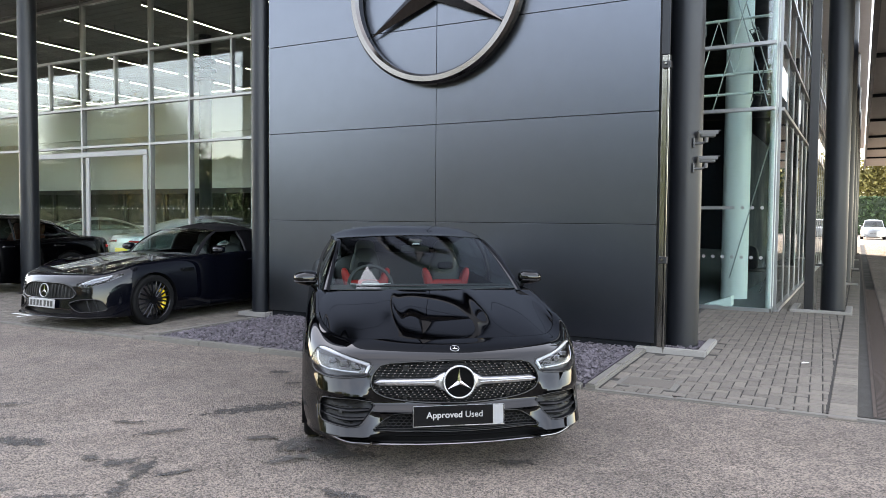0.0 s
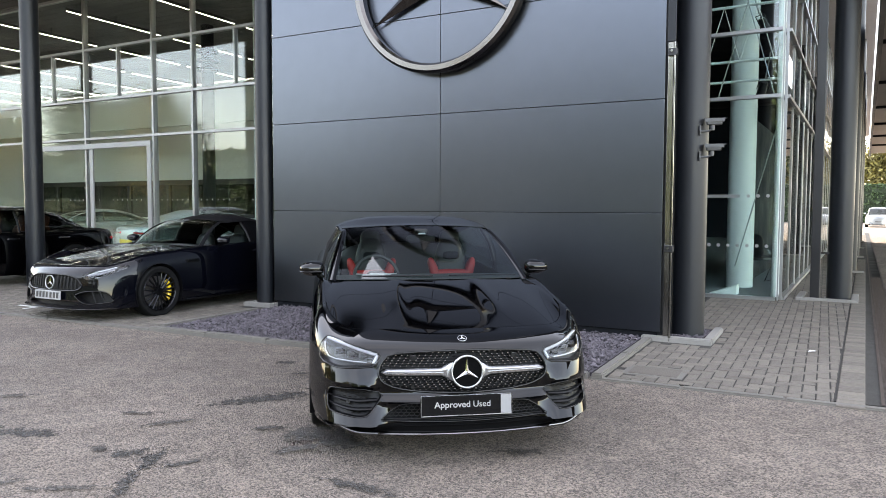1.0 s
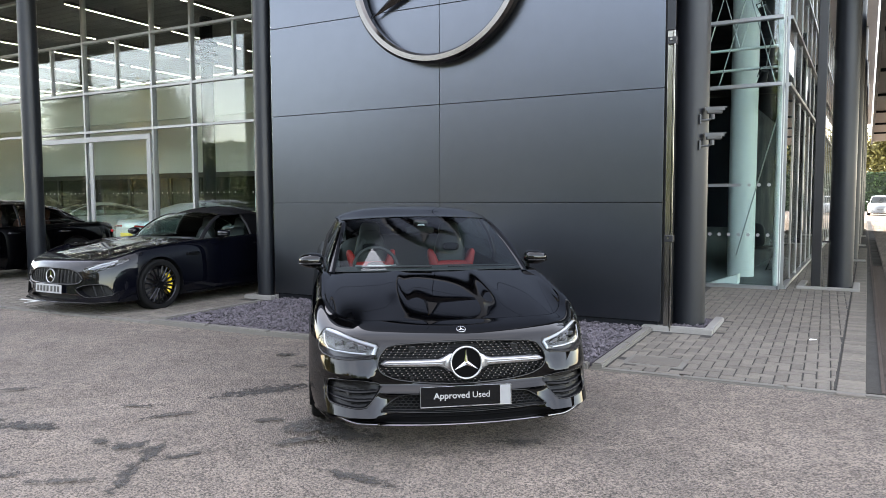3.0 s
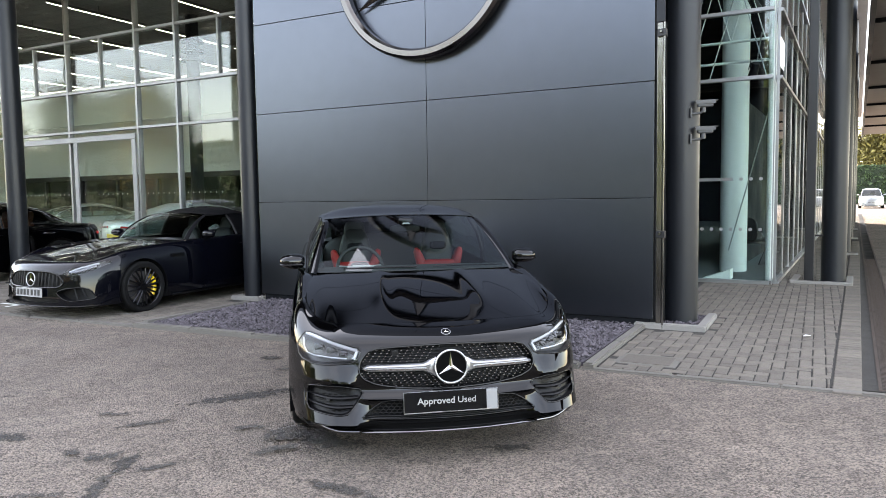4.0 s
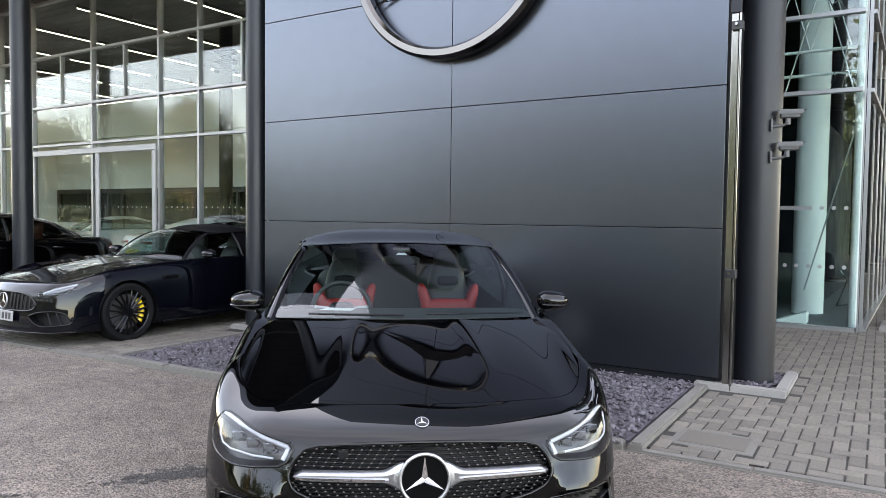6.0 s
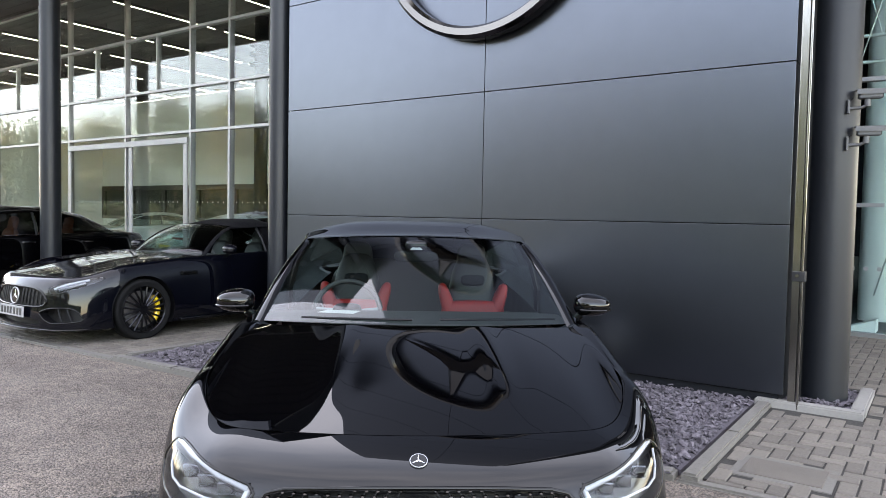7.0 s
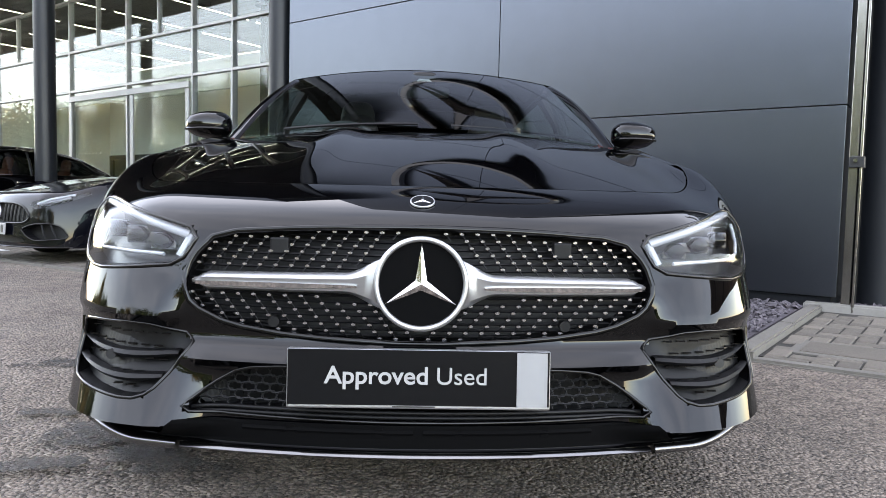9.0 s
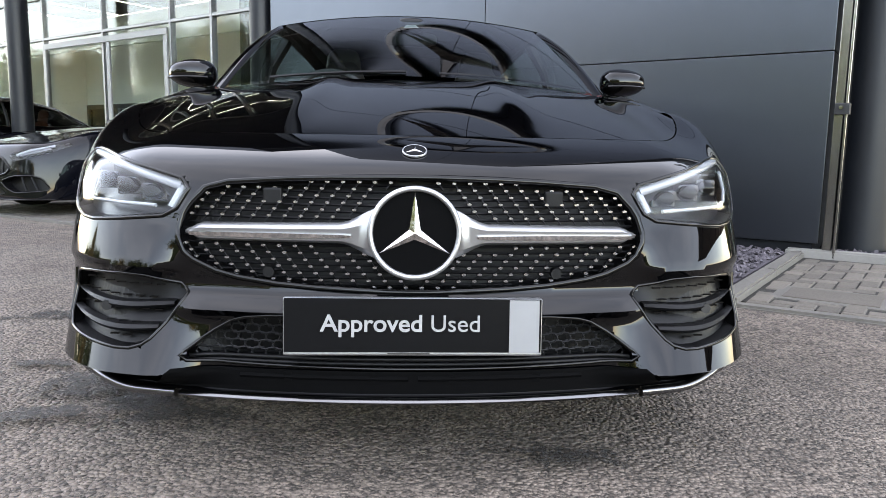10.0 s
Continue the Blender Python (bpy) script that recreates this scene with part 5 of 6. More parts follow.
door_mirror(hero, -1, 0.885, 1.6, 1.0, M_BLACK)
door_mirror(hero, 1, 0.885, 1.6, 1.0, M_BLACK)

# cabin: dashboard, wheel, seats, inner mirror
def cushion(name, x, y, z, sx_, sy, sz, material, parent, tilt=0.0, label="", power=0.55, taper=0.0):
    bm = bmesh.new()
    bmesh.ops.create_uvsphere(bm, u_segments=24, v_segments=16, radius=1.0)
    for v in bm.verts:
        c = v.co
        c.x, c.y, c.z = (math.copysign(abs(a) ** power, a) for a in c)
        c.x *= 1 - taper * (c.z * 0.5 + 0.5)
    bmesh.ops.scale(bm, vec=(sx_, sy, sz), verts=bm.verts)
    bmesh.ops.rotate(bm, cent=(0, 0, 0), matrix=Matrix.Rotation(radians(tilt), 3, "X"), verts=bm.verts)
    bmesh.ops.translate(bm, vec=(x, y, z), verts=bm.verts)
    return part(name, bm, material, parent, label, smooth=True)


def dash(u, v):
    q = 2 * u - 1
    y = 1.2 + 0.24 * q * q + (0.62 - 0.12 * q * q) * v
    return np.stack([0.735 * q, y, 0.945 - 0.02 * q * q - 0.02 * v + 0.02 * np.sin(math.pi * v)], -1)


patch("dashboard", dash, 30, 12, hero, M_DASH)
box("dash_front", -0.7, 0.7, 1.8, 1.84, 0.5, 0.925, M_DASH, hero)
box("cabin_floor", -0.76, 0.76, 1.2, 4.2, 0.3, 0.34, M_DARK, hero)
for sx in (-1, 1):
    box("door_lining", sx * 0.775 - 0.012, sx * 0.775 + 0.012, 1.5, 4.0, 0.34, 0.93, M_LEATHER, hero)
box("rear_panel", -0.76, 0.76, 4.0, 4.05, 0.34, 1.0, M_DARK, hero)


def seat(parent, x, y):
    s = new("seat")
    s.parent = parent
    s.matrix_basis = pose(x, y, 0.36)
    cushion("seat_cushion", 0, -0.1, 0.1, 0.25, 0.27, 0.1, M_LEATHER, s)
    cushion("backrest", 0, 0.25, 0.44, 0.215, 0.075, 0.40, M_LEATHER, s, tilt=-12, taper=0.42)
    cushion("head_rest", 0, 0.335, 0.79, 0.105, 0.05, 0.11, M_LEATHER, s, tilt=-12, taper=0.15)
    for sx in (-1, 1):
        b = cushion("side_bolster", 0, 0, 0, 0.05, 0.075, 0.12, M_RED, s, label="red leather bolster", power=0.65, taper=0.35)
        b.matrix_basis = pose(sx * 0.165, 0.205, 0.535, -12, sx * 18, 0)
    cushion("red_insert", 0, 0.17, 0.46, 0.2, 0.06, 0.085, M_RED, s, tilt=-12, label="red leather insert")
    cushion("back_slot", 0, 0.215, 0.67, 0.075, 0.03, 0.035, M_DARK, s, tilt=-12)
    return s


seat(hero, -0.37, 2.35), seat(hero, 0.37, 2.35)
cushion("rear_bench", 0, 3.35, 0.55, 0.65, 0.3, 0.12, M_LEATHER, hero)
cushion("rear_bench_back", 0, 3.65, 0.82, 0.65, 0.1, 0.28, M_LEATHER, hero, tilt=-15)
sw = new("steering_wheel")
sw.parent = hero
sw.matrix_basis = pose(-0.37, 1.93, 0.90, -24)
bm = bmesh.new()
tube_bm(bm, [(0.18 * math.cos(a), 0, 0.18 * math.sin(a)) for a in np.linspace(0, 2 * math.pi, 40, endpoint=False)], 0.015, seg=8, closed=True)
part("steering_rim", bm, M_LEATHER, sw, smooth=True)
cushion("hub", 0, 0.0, -0.01, 0.08, 0.03, 0.06, M_PLASTIC, sw)
for a in (0.1, math.pi - 0.1, -math.pi / 2):
    tube("steering_spoke", [(0.05 * math.cos(a), 0, 0.05 * math.sin(a)), (0.17 * math.cos(a), 0, 0.17 * math.sin(a))], 0.014, M_SATIN, sw, seg=6)
im = new("inner_mirror")
im.parent = hero
im.matrix_basis = pose(0.0, 1.95, 1.24)
cushion("mirror_case", 0, 0, -0.03, 0.12, 0.015, 0.032, M_PLASTIC, im)
box("mirror_glass", -0.1, 0.1, 0.016, 0.018, -0.055, -0.005, M_CHROME, im)
cushion("sensor_box", 0, -0.02, 0.03, 0.06, 0.05, 0.03, M_GLOSSBLACK, im)
raw("sensor_triangle", [(-0.035, -0.075, 0.01), (0.035, -0.075, 0.01), (0, -0.06, 0.045)], [(0, 1, 2)], M_SATIN, im)
note = raw("paper_note", [(-0.48, 1.5, 0.958), (-0.3, 1.46, 0.958), (-0.27, 1.57, 0.958), (-0.44, 1.6, 0.958)], [(0, 1, 2, 3)], M_PAPER, hero, "white paper on the dashboard")
# wipers
for x0, x1, y0, y1 in ((-0.52, -0.02, 1.19, 1.12), (0.1, 0.66, 1.13, 1.28)):
    pts = []
    for k in np.linspace(0, 1, 12):
        x = x0 + (x1 - x0) * k
        f = hero_foot(x / 0.75)
        pts.append((x, f[1] + 0.035 + 0.02 * k * (1 if x > 0 else -1), f[2] + 0.016))
    tube("wiper", pts, 0.0055, M_PLASTIC, hero, seg=6)

# ---- other cars ----
def plain_car(name, m, paint, sh, label, foot, head, roof, belt, wheels, R, rr, openings=(), rim=M_RIM, spokes=10, caliper=None,
              bulge=0.035, group="", glass_mat=None, mirrors=True, top=None, fine=1.0, rim_edge=M_SATIN):
    c = thing(name, m, label, "car", group)
    body_tub(sh, list(openings), [(y, R, R * 1.1) for y in wheels], c, paint, nf=int(50 * fine), ns=int(80 * fine), nr=int(24 * fine), nh=int(36 * fine), cell=0.018 / fine)
    fe = lambda q: foot(q) * (1.02, 1, 1) - (0, 0.03, 0.012)
    patch("bonnet", lid_fn(sh, fe, bulge, 0.01), 40, 24, c, paint)
    shoulder_sheet(sh, foot, None, sh.L - 0.5, c, paint)
    cabin(sh, c, top or paint, foot, head, roof, belt, glass_mat=glass_mat, rear_cloth=top)
    ty, tz, tw = roof[-1]
    te = lambda q: np.stack([(tw + 0.16) * np.asarray(q, float), ty - 0.02 - 0.18 * np.asarray(q, float) ** 2, tz - 0.03 - 0.03 * np.asarray(q, float) ** 2], -1)
    patch("boot_lid", lid_fn(sh, te, 0.02, 0.0, front=False), 24, 10, c, paint)
    box("underbody", -0.5, 0.5, 0.2, sh.L - 0.2, 0.16, 0.21, M_PLASTIC, c)
    box("cabin_floor", -0.7, 0.7, float(foot(np.array(0.0))[1]) + 0.1, ty - 0.2, 0.3, 0.45, M_DARK, c)
    y0 = float(foot(np.array(0.0))[1])
    box("dashboard", -0.68, 0.68, y0 + 0.15, y0 + 0.6, 0.5, float(foot(np.array(0.0))[2]) - 0.03, M_DASH, c, bevel=0.03)
    for y in wheels:
        arch_liner(c, y, R, R * 1.1, sh.W)
        for sx in (-1, 1):
            wheel(c, y, sx * (sh.W - 0.012), R, R * 0.995, rr, rim, spokes, caliper=caliper, rim_edge=rim_edge)
    if mirrors:
        for sx in (-1, 1):
            door_mirror(c, sx, sh.W + 0.02, y0 + 0.45, float(foot(np.array(1.0))[2]) + 0.08, paint, foot_x=sh.W - 0.12)
    return c


def number_plate(c, y, z, material, tilt=0.0):
    p = new("number_plate")
    p.parent = c
    p.matrix_basis = pose(0, y, z, tilt)
    box("plate", -0.26, 0.26, 0.0, 0.012, -0.056, 0.056, material, p, bevel=0.003)
    for k, x in enumerate((-0.205, -0.14, -0.075, -0.01, 0.07, 0.14, 0.205)):
        box("character_bar", x - 0.02, x + 0.02, -0.003, -0.0005, -0.036, 0.036, M_INK, p)


# low roadster with a folded-up soft top
SL = Shell(0.955, 4.7, zb=0.17, Wt=0.82, bow=0.27, corner=0.5, cx=0.62, nose_z=0.72, nose_in=0.2, tbow=0.2, tcorner=0.5, tcx=0.55,
           side_z=((0.83, 0.845), (1.5, 0.9), (2.5, 0.93), (3.6, 0.97), (4.2, 0.98)), tail_z=0.95, wt_mid=0.84, lean=0.3)
sl_foot = lambda q: np.stack([0.74 * np.asarray(q, float), 1.62 + 0.25 * np.asarray(q, float) ** 2, 0.935 - 0.03 * np.asarray(q, float) ** 2], -1)
sl_head = lambda q: np.stack([0.585 * np.asarray(q, float), 2.3 + 0.08 * np.asarray(q, float) ** 2, 1.275 - 0.03 * np.asarray(q, float) ** 2], -1)
sl_belt = lambda y: (np.interp(y, [1.6, 2.2, 3.0, 4.2], [0.79, 0.82, 0.83, 0.78]), np.interp(y, [1.6, 2.5, 3.6, 4.2], [0.89, 0.925, 0.96, 0.97]))
SLG = rounded(mirrored([(0, 0.605), (0.3, 0.6), (0.44, 0.565), (0.53, 0.475), (0.5, 0.43), (0.42, 0.405), (0, 0.4)]), 1)
SLH = rounded([(0.5, 0.602), (0.66, 0.66), (0.85, 0.725), (0.88, 0.7), (0.81, 0.622), (0.7, 0.568), (0.6, 0.545), (0.54, 0.56)], 1)
SLI = rounded([(0.42, 0.35), (0.56, 0.4), (0.74, 0.41), (0.8, 0.38), (0.845, 0.27), (0.74, 0.25), (0.6, 0.24), (0.5, 0.28)], 1)
SLL = rounded(mirrored([(0, 0.28), (0.4, 0.28), (0.5, 0.235), (0.4, 0.215), (0, 0.21)]), 1)
roadster = plain_car("car", pose(-5.27, 9.21, 0, 0, 0, -26.0), M_NAVY, SL, "dark blue roadster with a black soft top and yellow brake calipers",
                     sl_foot, sl_head, ((2.3, 1.29, 0.6), (2.6, 1.34, 0.62), (3.0, 1.35, 0.62), (3.5, 1.26, 0.6), (4.0, 1.04, 0.56)), sl_belt,
                     (0.95, 3.65), 0.341, 0.262, openings=(SLG, SLH, SLI, SLL), caliper=M_YELLOW, top=mat("soft_top_cloth", (0.004, 0.004, 0.005), 0.9, spec=0.08, var=0.2, scale=12, bump=0.2, bscale=300), fine=1.5, rim_edge=M_RIM)
g = recess(SL, SLG, 0.07, "grille", M_PLASTIC, roadster, "black grille with upright slats")
rim_line(SL, SLG, 0.0, 0.012, "grille_surround", M_GLOSSBLACK, roadster)
for k in range(-8, 9):
    x = k * 0.06
    zs_ = [z for z in np.linspace(0.405, 0.6, 30) if edge_distance(np.array([x]), np.array([z]), np.array(SLG))[0][0] < -0.012]
    if len(zs_) > 3 and abs(x) > 0.08:
        tube("upright_slat", [(x, float(SL.on([x], [z])[0, 1]) + 0.012, z) for z in np.linspace(zs_[0], zs_[-1], 6)], 0.011, M_PLASTIC, g, seg=6)
badge(roadster, 0, 0.025, 0.503, 0.09, tilt=-6)
badge(roadster, 0, 0.16, 0.7, 0.03, tilt=-50, disc=M_SATIN, name="bonnet_badge")
number_plate(roadster, -0.02, 0.345, M_PLATEW, -4)
recess(SL, SLL, 0.06, "lower_intake", M_PLASTIC, roadster)
for sx in (-1, 1):
    lp = [(sx * x, z) for x, z in SLH]
    lamp = recess(SL, lp, 0.06, "headlight", M_LAMPDARK, roadster, "slim clear headlight")
    ring_plate(SL, lp, 0.002, "lens_cover", M_LENS, lamp).visible_shadow = False
    q = np.array([(0.57, 0.598), (0.68, 0.645), (0.8, 0.692)])
    tube("light_guide", SL.on(sx * q[:, 0], q[:, 1]) + (0, 0.02, 0), 0.013, M_DRL, lamp, seg=8)
    q = np.array([(0.6, 0.585), (0.7, 0.615), (0.79, 0.66)])
    tube("reflector", SL.on(sx * q[:, 0], q[:, 1]) + (0, 0.035, 0), 0.026, M_REFLECT, lamp, seg=8)
    ip = [(sx * x, z) for x, z in SLI]
    it = recess(SL, ip, 0.08, "side_intake", M_PLASTIC, roadster, "black angular side air intake")
    rim_line(SL, ip, 0.0, 0.007, "intake_edge", M_GLOSSBLACK, it)
    for k in (0.66, 0.73):
        tube("intake_fin", [SL.on([sx * (k + 0.04 * s)], [0.395 - 0.13 * s])[0] + (0, 0.01, 0) for s in np.linspace(0, 1, 6)], 0.011, M_PLASTIC, it, seg=6)
    # side vent behind the wheel, sill blade, soft-top seat heads
    box("side_vent", sx * 0.945 - 0.02, sx * 0.945 + 0.016, 1.42, 1.62, 0.70, 0.745, M_GLOSSBLACK, roadster, bevel=0.008)
    box("sill_blade", sx * 0.93 - 0.03, sx * 0.93 + 0.02, 1.4, 3.2, 0.165, 0.2, M_GLOSSBLACK, roadster, bevel=0.01)
    box("door_handle", sx * 0.935 - 0.02, sx * 0.935 + 0.02, 2.75, 2.95, 0.80, 0.82, M_NAVY, roadster, bevel=0.006)
    s = new("seat")
    s.parent = roadster
    s.matrix_basis = pose(sx * 0.36, 2.85, 0.35)
    cushion("backrest", 0, 0.1, 0.35, 0.22, 0.08, 0.34, M_LEATHER, s, tilt=-12, taper=0.2)
    cushion("head_rest", 0, 0.2, 0.72, 0.12, 0.05, 0.12, M_LEATHER, s, tilt=-12)
lipline = [SL.on([x], [0.185])[0] + (0, -0.02, -0.005) for x in np.linspace(-0.86, 0.86, 40)]
tube("splitter", lipline, 0.014, M_GLOSSBLACK, roadster, seg=6, flat=0.6)

# long black saloon, tail towards the wall
SED = Shell(0.95, 5.2, zb=0.2, Wt=0.8, nose_z=0.8, side_z=((0.83, 0.87), (1.5, 0.95), (2.8, 0.98), (4.2, 1.02), (4.8, 1.03)), tail_z=1.0, wt_mid=0.83, tail_corner=0.45)
sd_foot = lambda q: np.stack([0.74 * np.asarray(q, float), 1.5 + 0.25 * np.asarray(q, float) ** 2, 1.0 - 0.03 * np.asarray(q, float) ** 2], -1)
sd_head = lambda q: np.stack([0.6 * np.asarray(q, float), 2.3 + 0.08 * np.asarray(q, float) ** 2, 1.4 - 0.03 * np.asarray(q, float) ** 2], -1)
sd_belt = lambda y: (np.interp(y, [1.6, 2.2, 3.0, 4.4], [0.77, 0.81, 0.82, 0.77]), np.interp(y, [1.6, 2.5, 3.6, 4.4], [0.95, 0.975, 1.0, 1.02]))
SDROOF = ((2.3, 1.41, 0.61), (2.8, 1.485, 0.64), (3.4, 1.48, 0.63), (4.0, 1.36, 0.6), (4.62, 1.08, 0.56))
M_TINT = glass("dark_car_glass", (0.14, 0.15, 0.15), gloss=0.05)
saloon = plain_car("car", BLD @ pose(-9.8, -3.0, 0), M_BLACK, SED, "long glossy black saloon with tan seats and tinted rear windows",
                   sd_foot, sd_head, SDROOF, sd_belt, (0.9, 4.08), 0.365, 0.27, rim=M_RIMSILVER, spokes=20, glass_mat=M_TINT)
for sx in (-1, 1):
    p = SED.at(np.array([2.28, 2.42, 2.56]), np.array([0.78, 0.79, 0.8])) * (sx, 1, 1)
    tube("tail_lamp", p, 0.045, M_TAIL, saloon, "red tail lamp", seg=8, flat=0.7)
    tube("window_chrome", [(sx * 0.812, y, float(sd_belt(y)[1]) + 0.008) for y in np.linspace(1.9, 4.25, 14)], 0.008, M_CHROME, saloon, seg=6)
    tube("window_chrome", [(sx * (0.66 + 0.0 * y), y, z - 0.05) for y, z in ((2.5, 1.43), (2.9, 1.47), (3.4, 1.45), (3.9, 1.33), (4.25, 1.07))], 0.008, M_CHROME, saloon, seg=6)
    for y in (2.75, 3.75):
        box("door_handle", sx * 0.92 - 0.02, sx * 0.92 + 0.02, y, y + 0.2, 0.86, 0.885, M_CHROME, saloon, bevel=0.006)
for x in (-0.36, 0.36):
    for y in (2.55, 3.5):
        s = new("seat")
        s.parent = saloon
        s.matrix_basis = pose(x, y, 0.35)
        cushion("backrest", 0, 0.2, 0.4, 0.22, 0.08, 0.36, mat("tan_leather", (0.32, 0.12, 0.06), 0.5), s, tilt=-12)
        cushion("head_rest", 0, 0.3, 0.83, 0.12, 0.05, 0.12, bpy.data.materials["tan_leather"], s, tilt=-12)

# cars inside the showroom and along the side street
COMP = Shell(0.92, 4.75, nose_z=0.74)
def inside_car(m, paint, label, plate=None):
    c = plain_car("car", m, paint, COMP, label, hero_foot, hero_head, ROOF, hero_belt, (0.9, 3.7), 0.34, 0.25, rim=M_RIMSILVER, fine=0.6, group="showroom cars")
    for sx in (-1, 1):
        p = COMP.at(np.array([2.3, 2.45, 2.62, 2.78]), np.array([0.8, 0.8, 0.81, 0.82])) * (sx, 1, 1)
        tube("tail_lamp", p, 0.04, M_TAIL, c, "red tail lamp", seg=8, flat=0.7)
        q = COMP.at(np.array([0.5, 0.62, 0.75]), np.array([0.8, 0.84, 0.87])) * (sx, 1, 1)
        tube("headlight", q, 0.04, M_DRL, c, "clear headlight", seg=8, flat=0.7)
    if plate:
        p = number_plate(c, 4.76, 0.62, M_PLATEY)
    return c


inside_car(BLD @ pose(-9.7, 8.1, 0.02, 0, 0, 172), M_SILVERPAINT, "pale green silver coupe inside the showroom", True)
inside_car(BLD @ pose(-8.1, 5.2, 0.02, 0, 0, -80), M_GREYPAINT, "grey coupe behind the showroom glass")
inside_car(BLD @ pose(-18.5, 5.4, 0.02, 0, 0, -20), M_SILVERPAINT, "pale silver coupe inside the showroom")
SUV = Shell(0.95, 4.7, zb=0.25, nose_z=0.95, side_z=((0.83, 1.0), (1.5, 1.08), (2.8, 1.1), (4.2, 1.12), (4.4, 1.12)), tail_z=1.1, wt_mid=0.84, Wt=0.82, tail_in=0.08)
su_foot = lambda q: np.stack([0.76 * np.asarray(q, float), 1.3 + 0.22 * np.asarray(q, float) ** 2, 1.09 - 0.02 * np.asarray(q, float) ** 2], -1)
su_head = lambda q: np.stack([0.64 * np.asarray(q, float), 1.95 + 0.08 * np.asarray(q, float) ** 2, 1.6 - 0.03 * np.asarray(q, float) ** 2], -1)
su_belt = lambda y: (np.interp(y, [1.2, 2.0, 3.0, 4.6], [0.8, 0.83, 0.84, 0.8]), np.interp(y, [1.2, 2.5, 4.4], [1.04, 1.08, 1.1]))
SUROOF = ((1.95, 1.61, 0.65), (2.5, 1.68, 0.67), (3.5, 1.67, 0.66), (4.1, 1.58, 0.64), (4.5, 1.2, 0.62))
for x, y, turn, paint, label in ((21.2, 33.0, 151, M_BLACK, "black off-roader parked on the side street"), (34.2, 61.0, -29, M_GREYPAINT, "grey off-roader facing up the side street"),
                                 (24.2, 38.3, 151, M_BLACK, "dark off-roader parked further along the side street")):
    c = plain_car("car", pose(x, y, 0, 0, 0, turn), paint, SUV, label, su_foot, su_head, SUROOF, su_belt, (0.9, 3.75), 0.37, 0.26, rim=M_RIM, fine=0.6, group="street cars")
    for sx in (-1, 1):
        p = SUV.at(np.array([2.35, 2.5, 2.65]), np.array([0.75, 0.76, 0.77])) * (sx, 1, 1)
        tube("tail_lamp", p, 0.06, M_TAIL, c, "red tail lamp", seg=8)
        q = SUV.at(np.array([0.5, 0.62, 0.75]), np.array([0.8, 0.8, 0.8])) * (sx, 1, 1)
        tube("headlight", q, 0.05, M_DRL, c, "clear headlight", seg=8)
    number_plate(c, -0.02, 0.5, M_PLATEW)

# ---- emblem on the wall ----
emblem = thing("wall_emblem", BLD @ pose(0, -0.1, 4.367), "large chrome ring with a three-pointed star on the wall", "emblem")
bm = bmesh.new()
annulus_bm(bm, 1.1, 1.225, -0.08, 0.06, seg=128)
part("ring", bm, M_DARKCHROME, emblem, smooth=30.0)
bm = bmesh.new()
annulus_bm(bm, 1.11, 1.215, 0.061, 0.085, seg=128)
part("ring_back", bm, M_DARK, emblem, smooth=30.0)
bm = bmesh.new()
star_bm(bm, 1.12, 0.14, 0.03)
part("star", bm, M_DARKCHROME, emblem)
for a in range(3):
    t = 2 * math.pi * a / 3
    cyl("standoff", (1.15 * math.sin(t), 0.06, 1.15 * math.cos(t)), (1.15 * math.sin(t), 0.1, 1.15 * math.cos(t)), 0.03, M_DARK, emblem)

# ---- security cameras on the column ----
for z in (2.36, 2.08):
    cc = thing("security_camera", BLD @ pose(3.08, 0.36, z, 0, 0, 14) @ Matrix.Scale(0.8, 4), "grey security camera housing on a wall arm", "camera", "column cameras")
    box("mount_plate", -0.02, 0.0, -0.05, 0.05, -0.1, 0.03, M_GREYBOX, cc, bevel=0.004)
    tube("arm", [(0, 0, -0.05), (0.1, -0.01, -0.045), (0.15, -0.02, -0.02), (0.15, -0.02, 0.03)], 0.016, M_GREYBOX, cc)
    box("housing", 0.07, 0.27, -0.062, 0.022, 0.035, 0.115, M_GREYBOX, cc, bevel=0.016)
    box("sun_shield", 0.05, 0.33, -0.074, 0.034, 0.118, 0.126, M_GREYBOX, cc, bevel=0.003)
    box("shield_cheek", 0.05, 0.3, -0.078, -0.074, 0.075, 0.124, M_GREYBOX, cc)
    box("lens_window", 0.271, 0.276, -0.05, 0.01, 0.045, 0.105, M_GLOSSBLACK, cc)
    cyl("swivel", (0.15, -0.02, -0.035), (0.15, -0.02, 0.034), 0.028, M_GREYBOX, cc, seg=16)
    tube("cable", [(0.03, 0.0, 0.05), (-0.01, 0.01, 0.01), (0.0, 0.0, -0.05)], 0.006, M_PLASTIC, cc)

# ---- dots on the glass ----
dot = bmesh.new()
add_cyl(dot, (0, -0.0145, 0), (0, -0.0125, 0), 0.028, seg=14)
dot_mesh = bpy.data.meshes.new("frosted_dot")
dot.to_mesh(dot_mesh)
dot.free()
dot_mesh.materials.append(M_DOORFRAME)
band = thing("frosted_dots", SIDE @ pose(0, 0, 0, 0, 0, 1.5), "row of frosted round marks on the glass", "marking")
for z in (1.68, 0.88):
    for k in range(13):
        x = -1.95 + 0.145 * k
        if z > 1 and 4 < k < 10 or abs(x + 1.25) < 0.06:
            continue
        d = new("frosted_dot", dot_mesh)
        d.parent = band
        d.location = (x, 0, z)
box("frosted_bar", -1.15, -0.62, -0.0145, -0.0125, 1.655, 1.705, M_ALU, band)
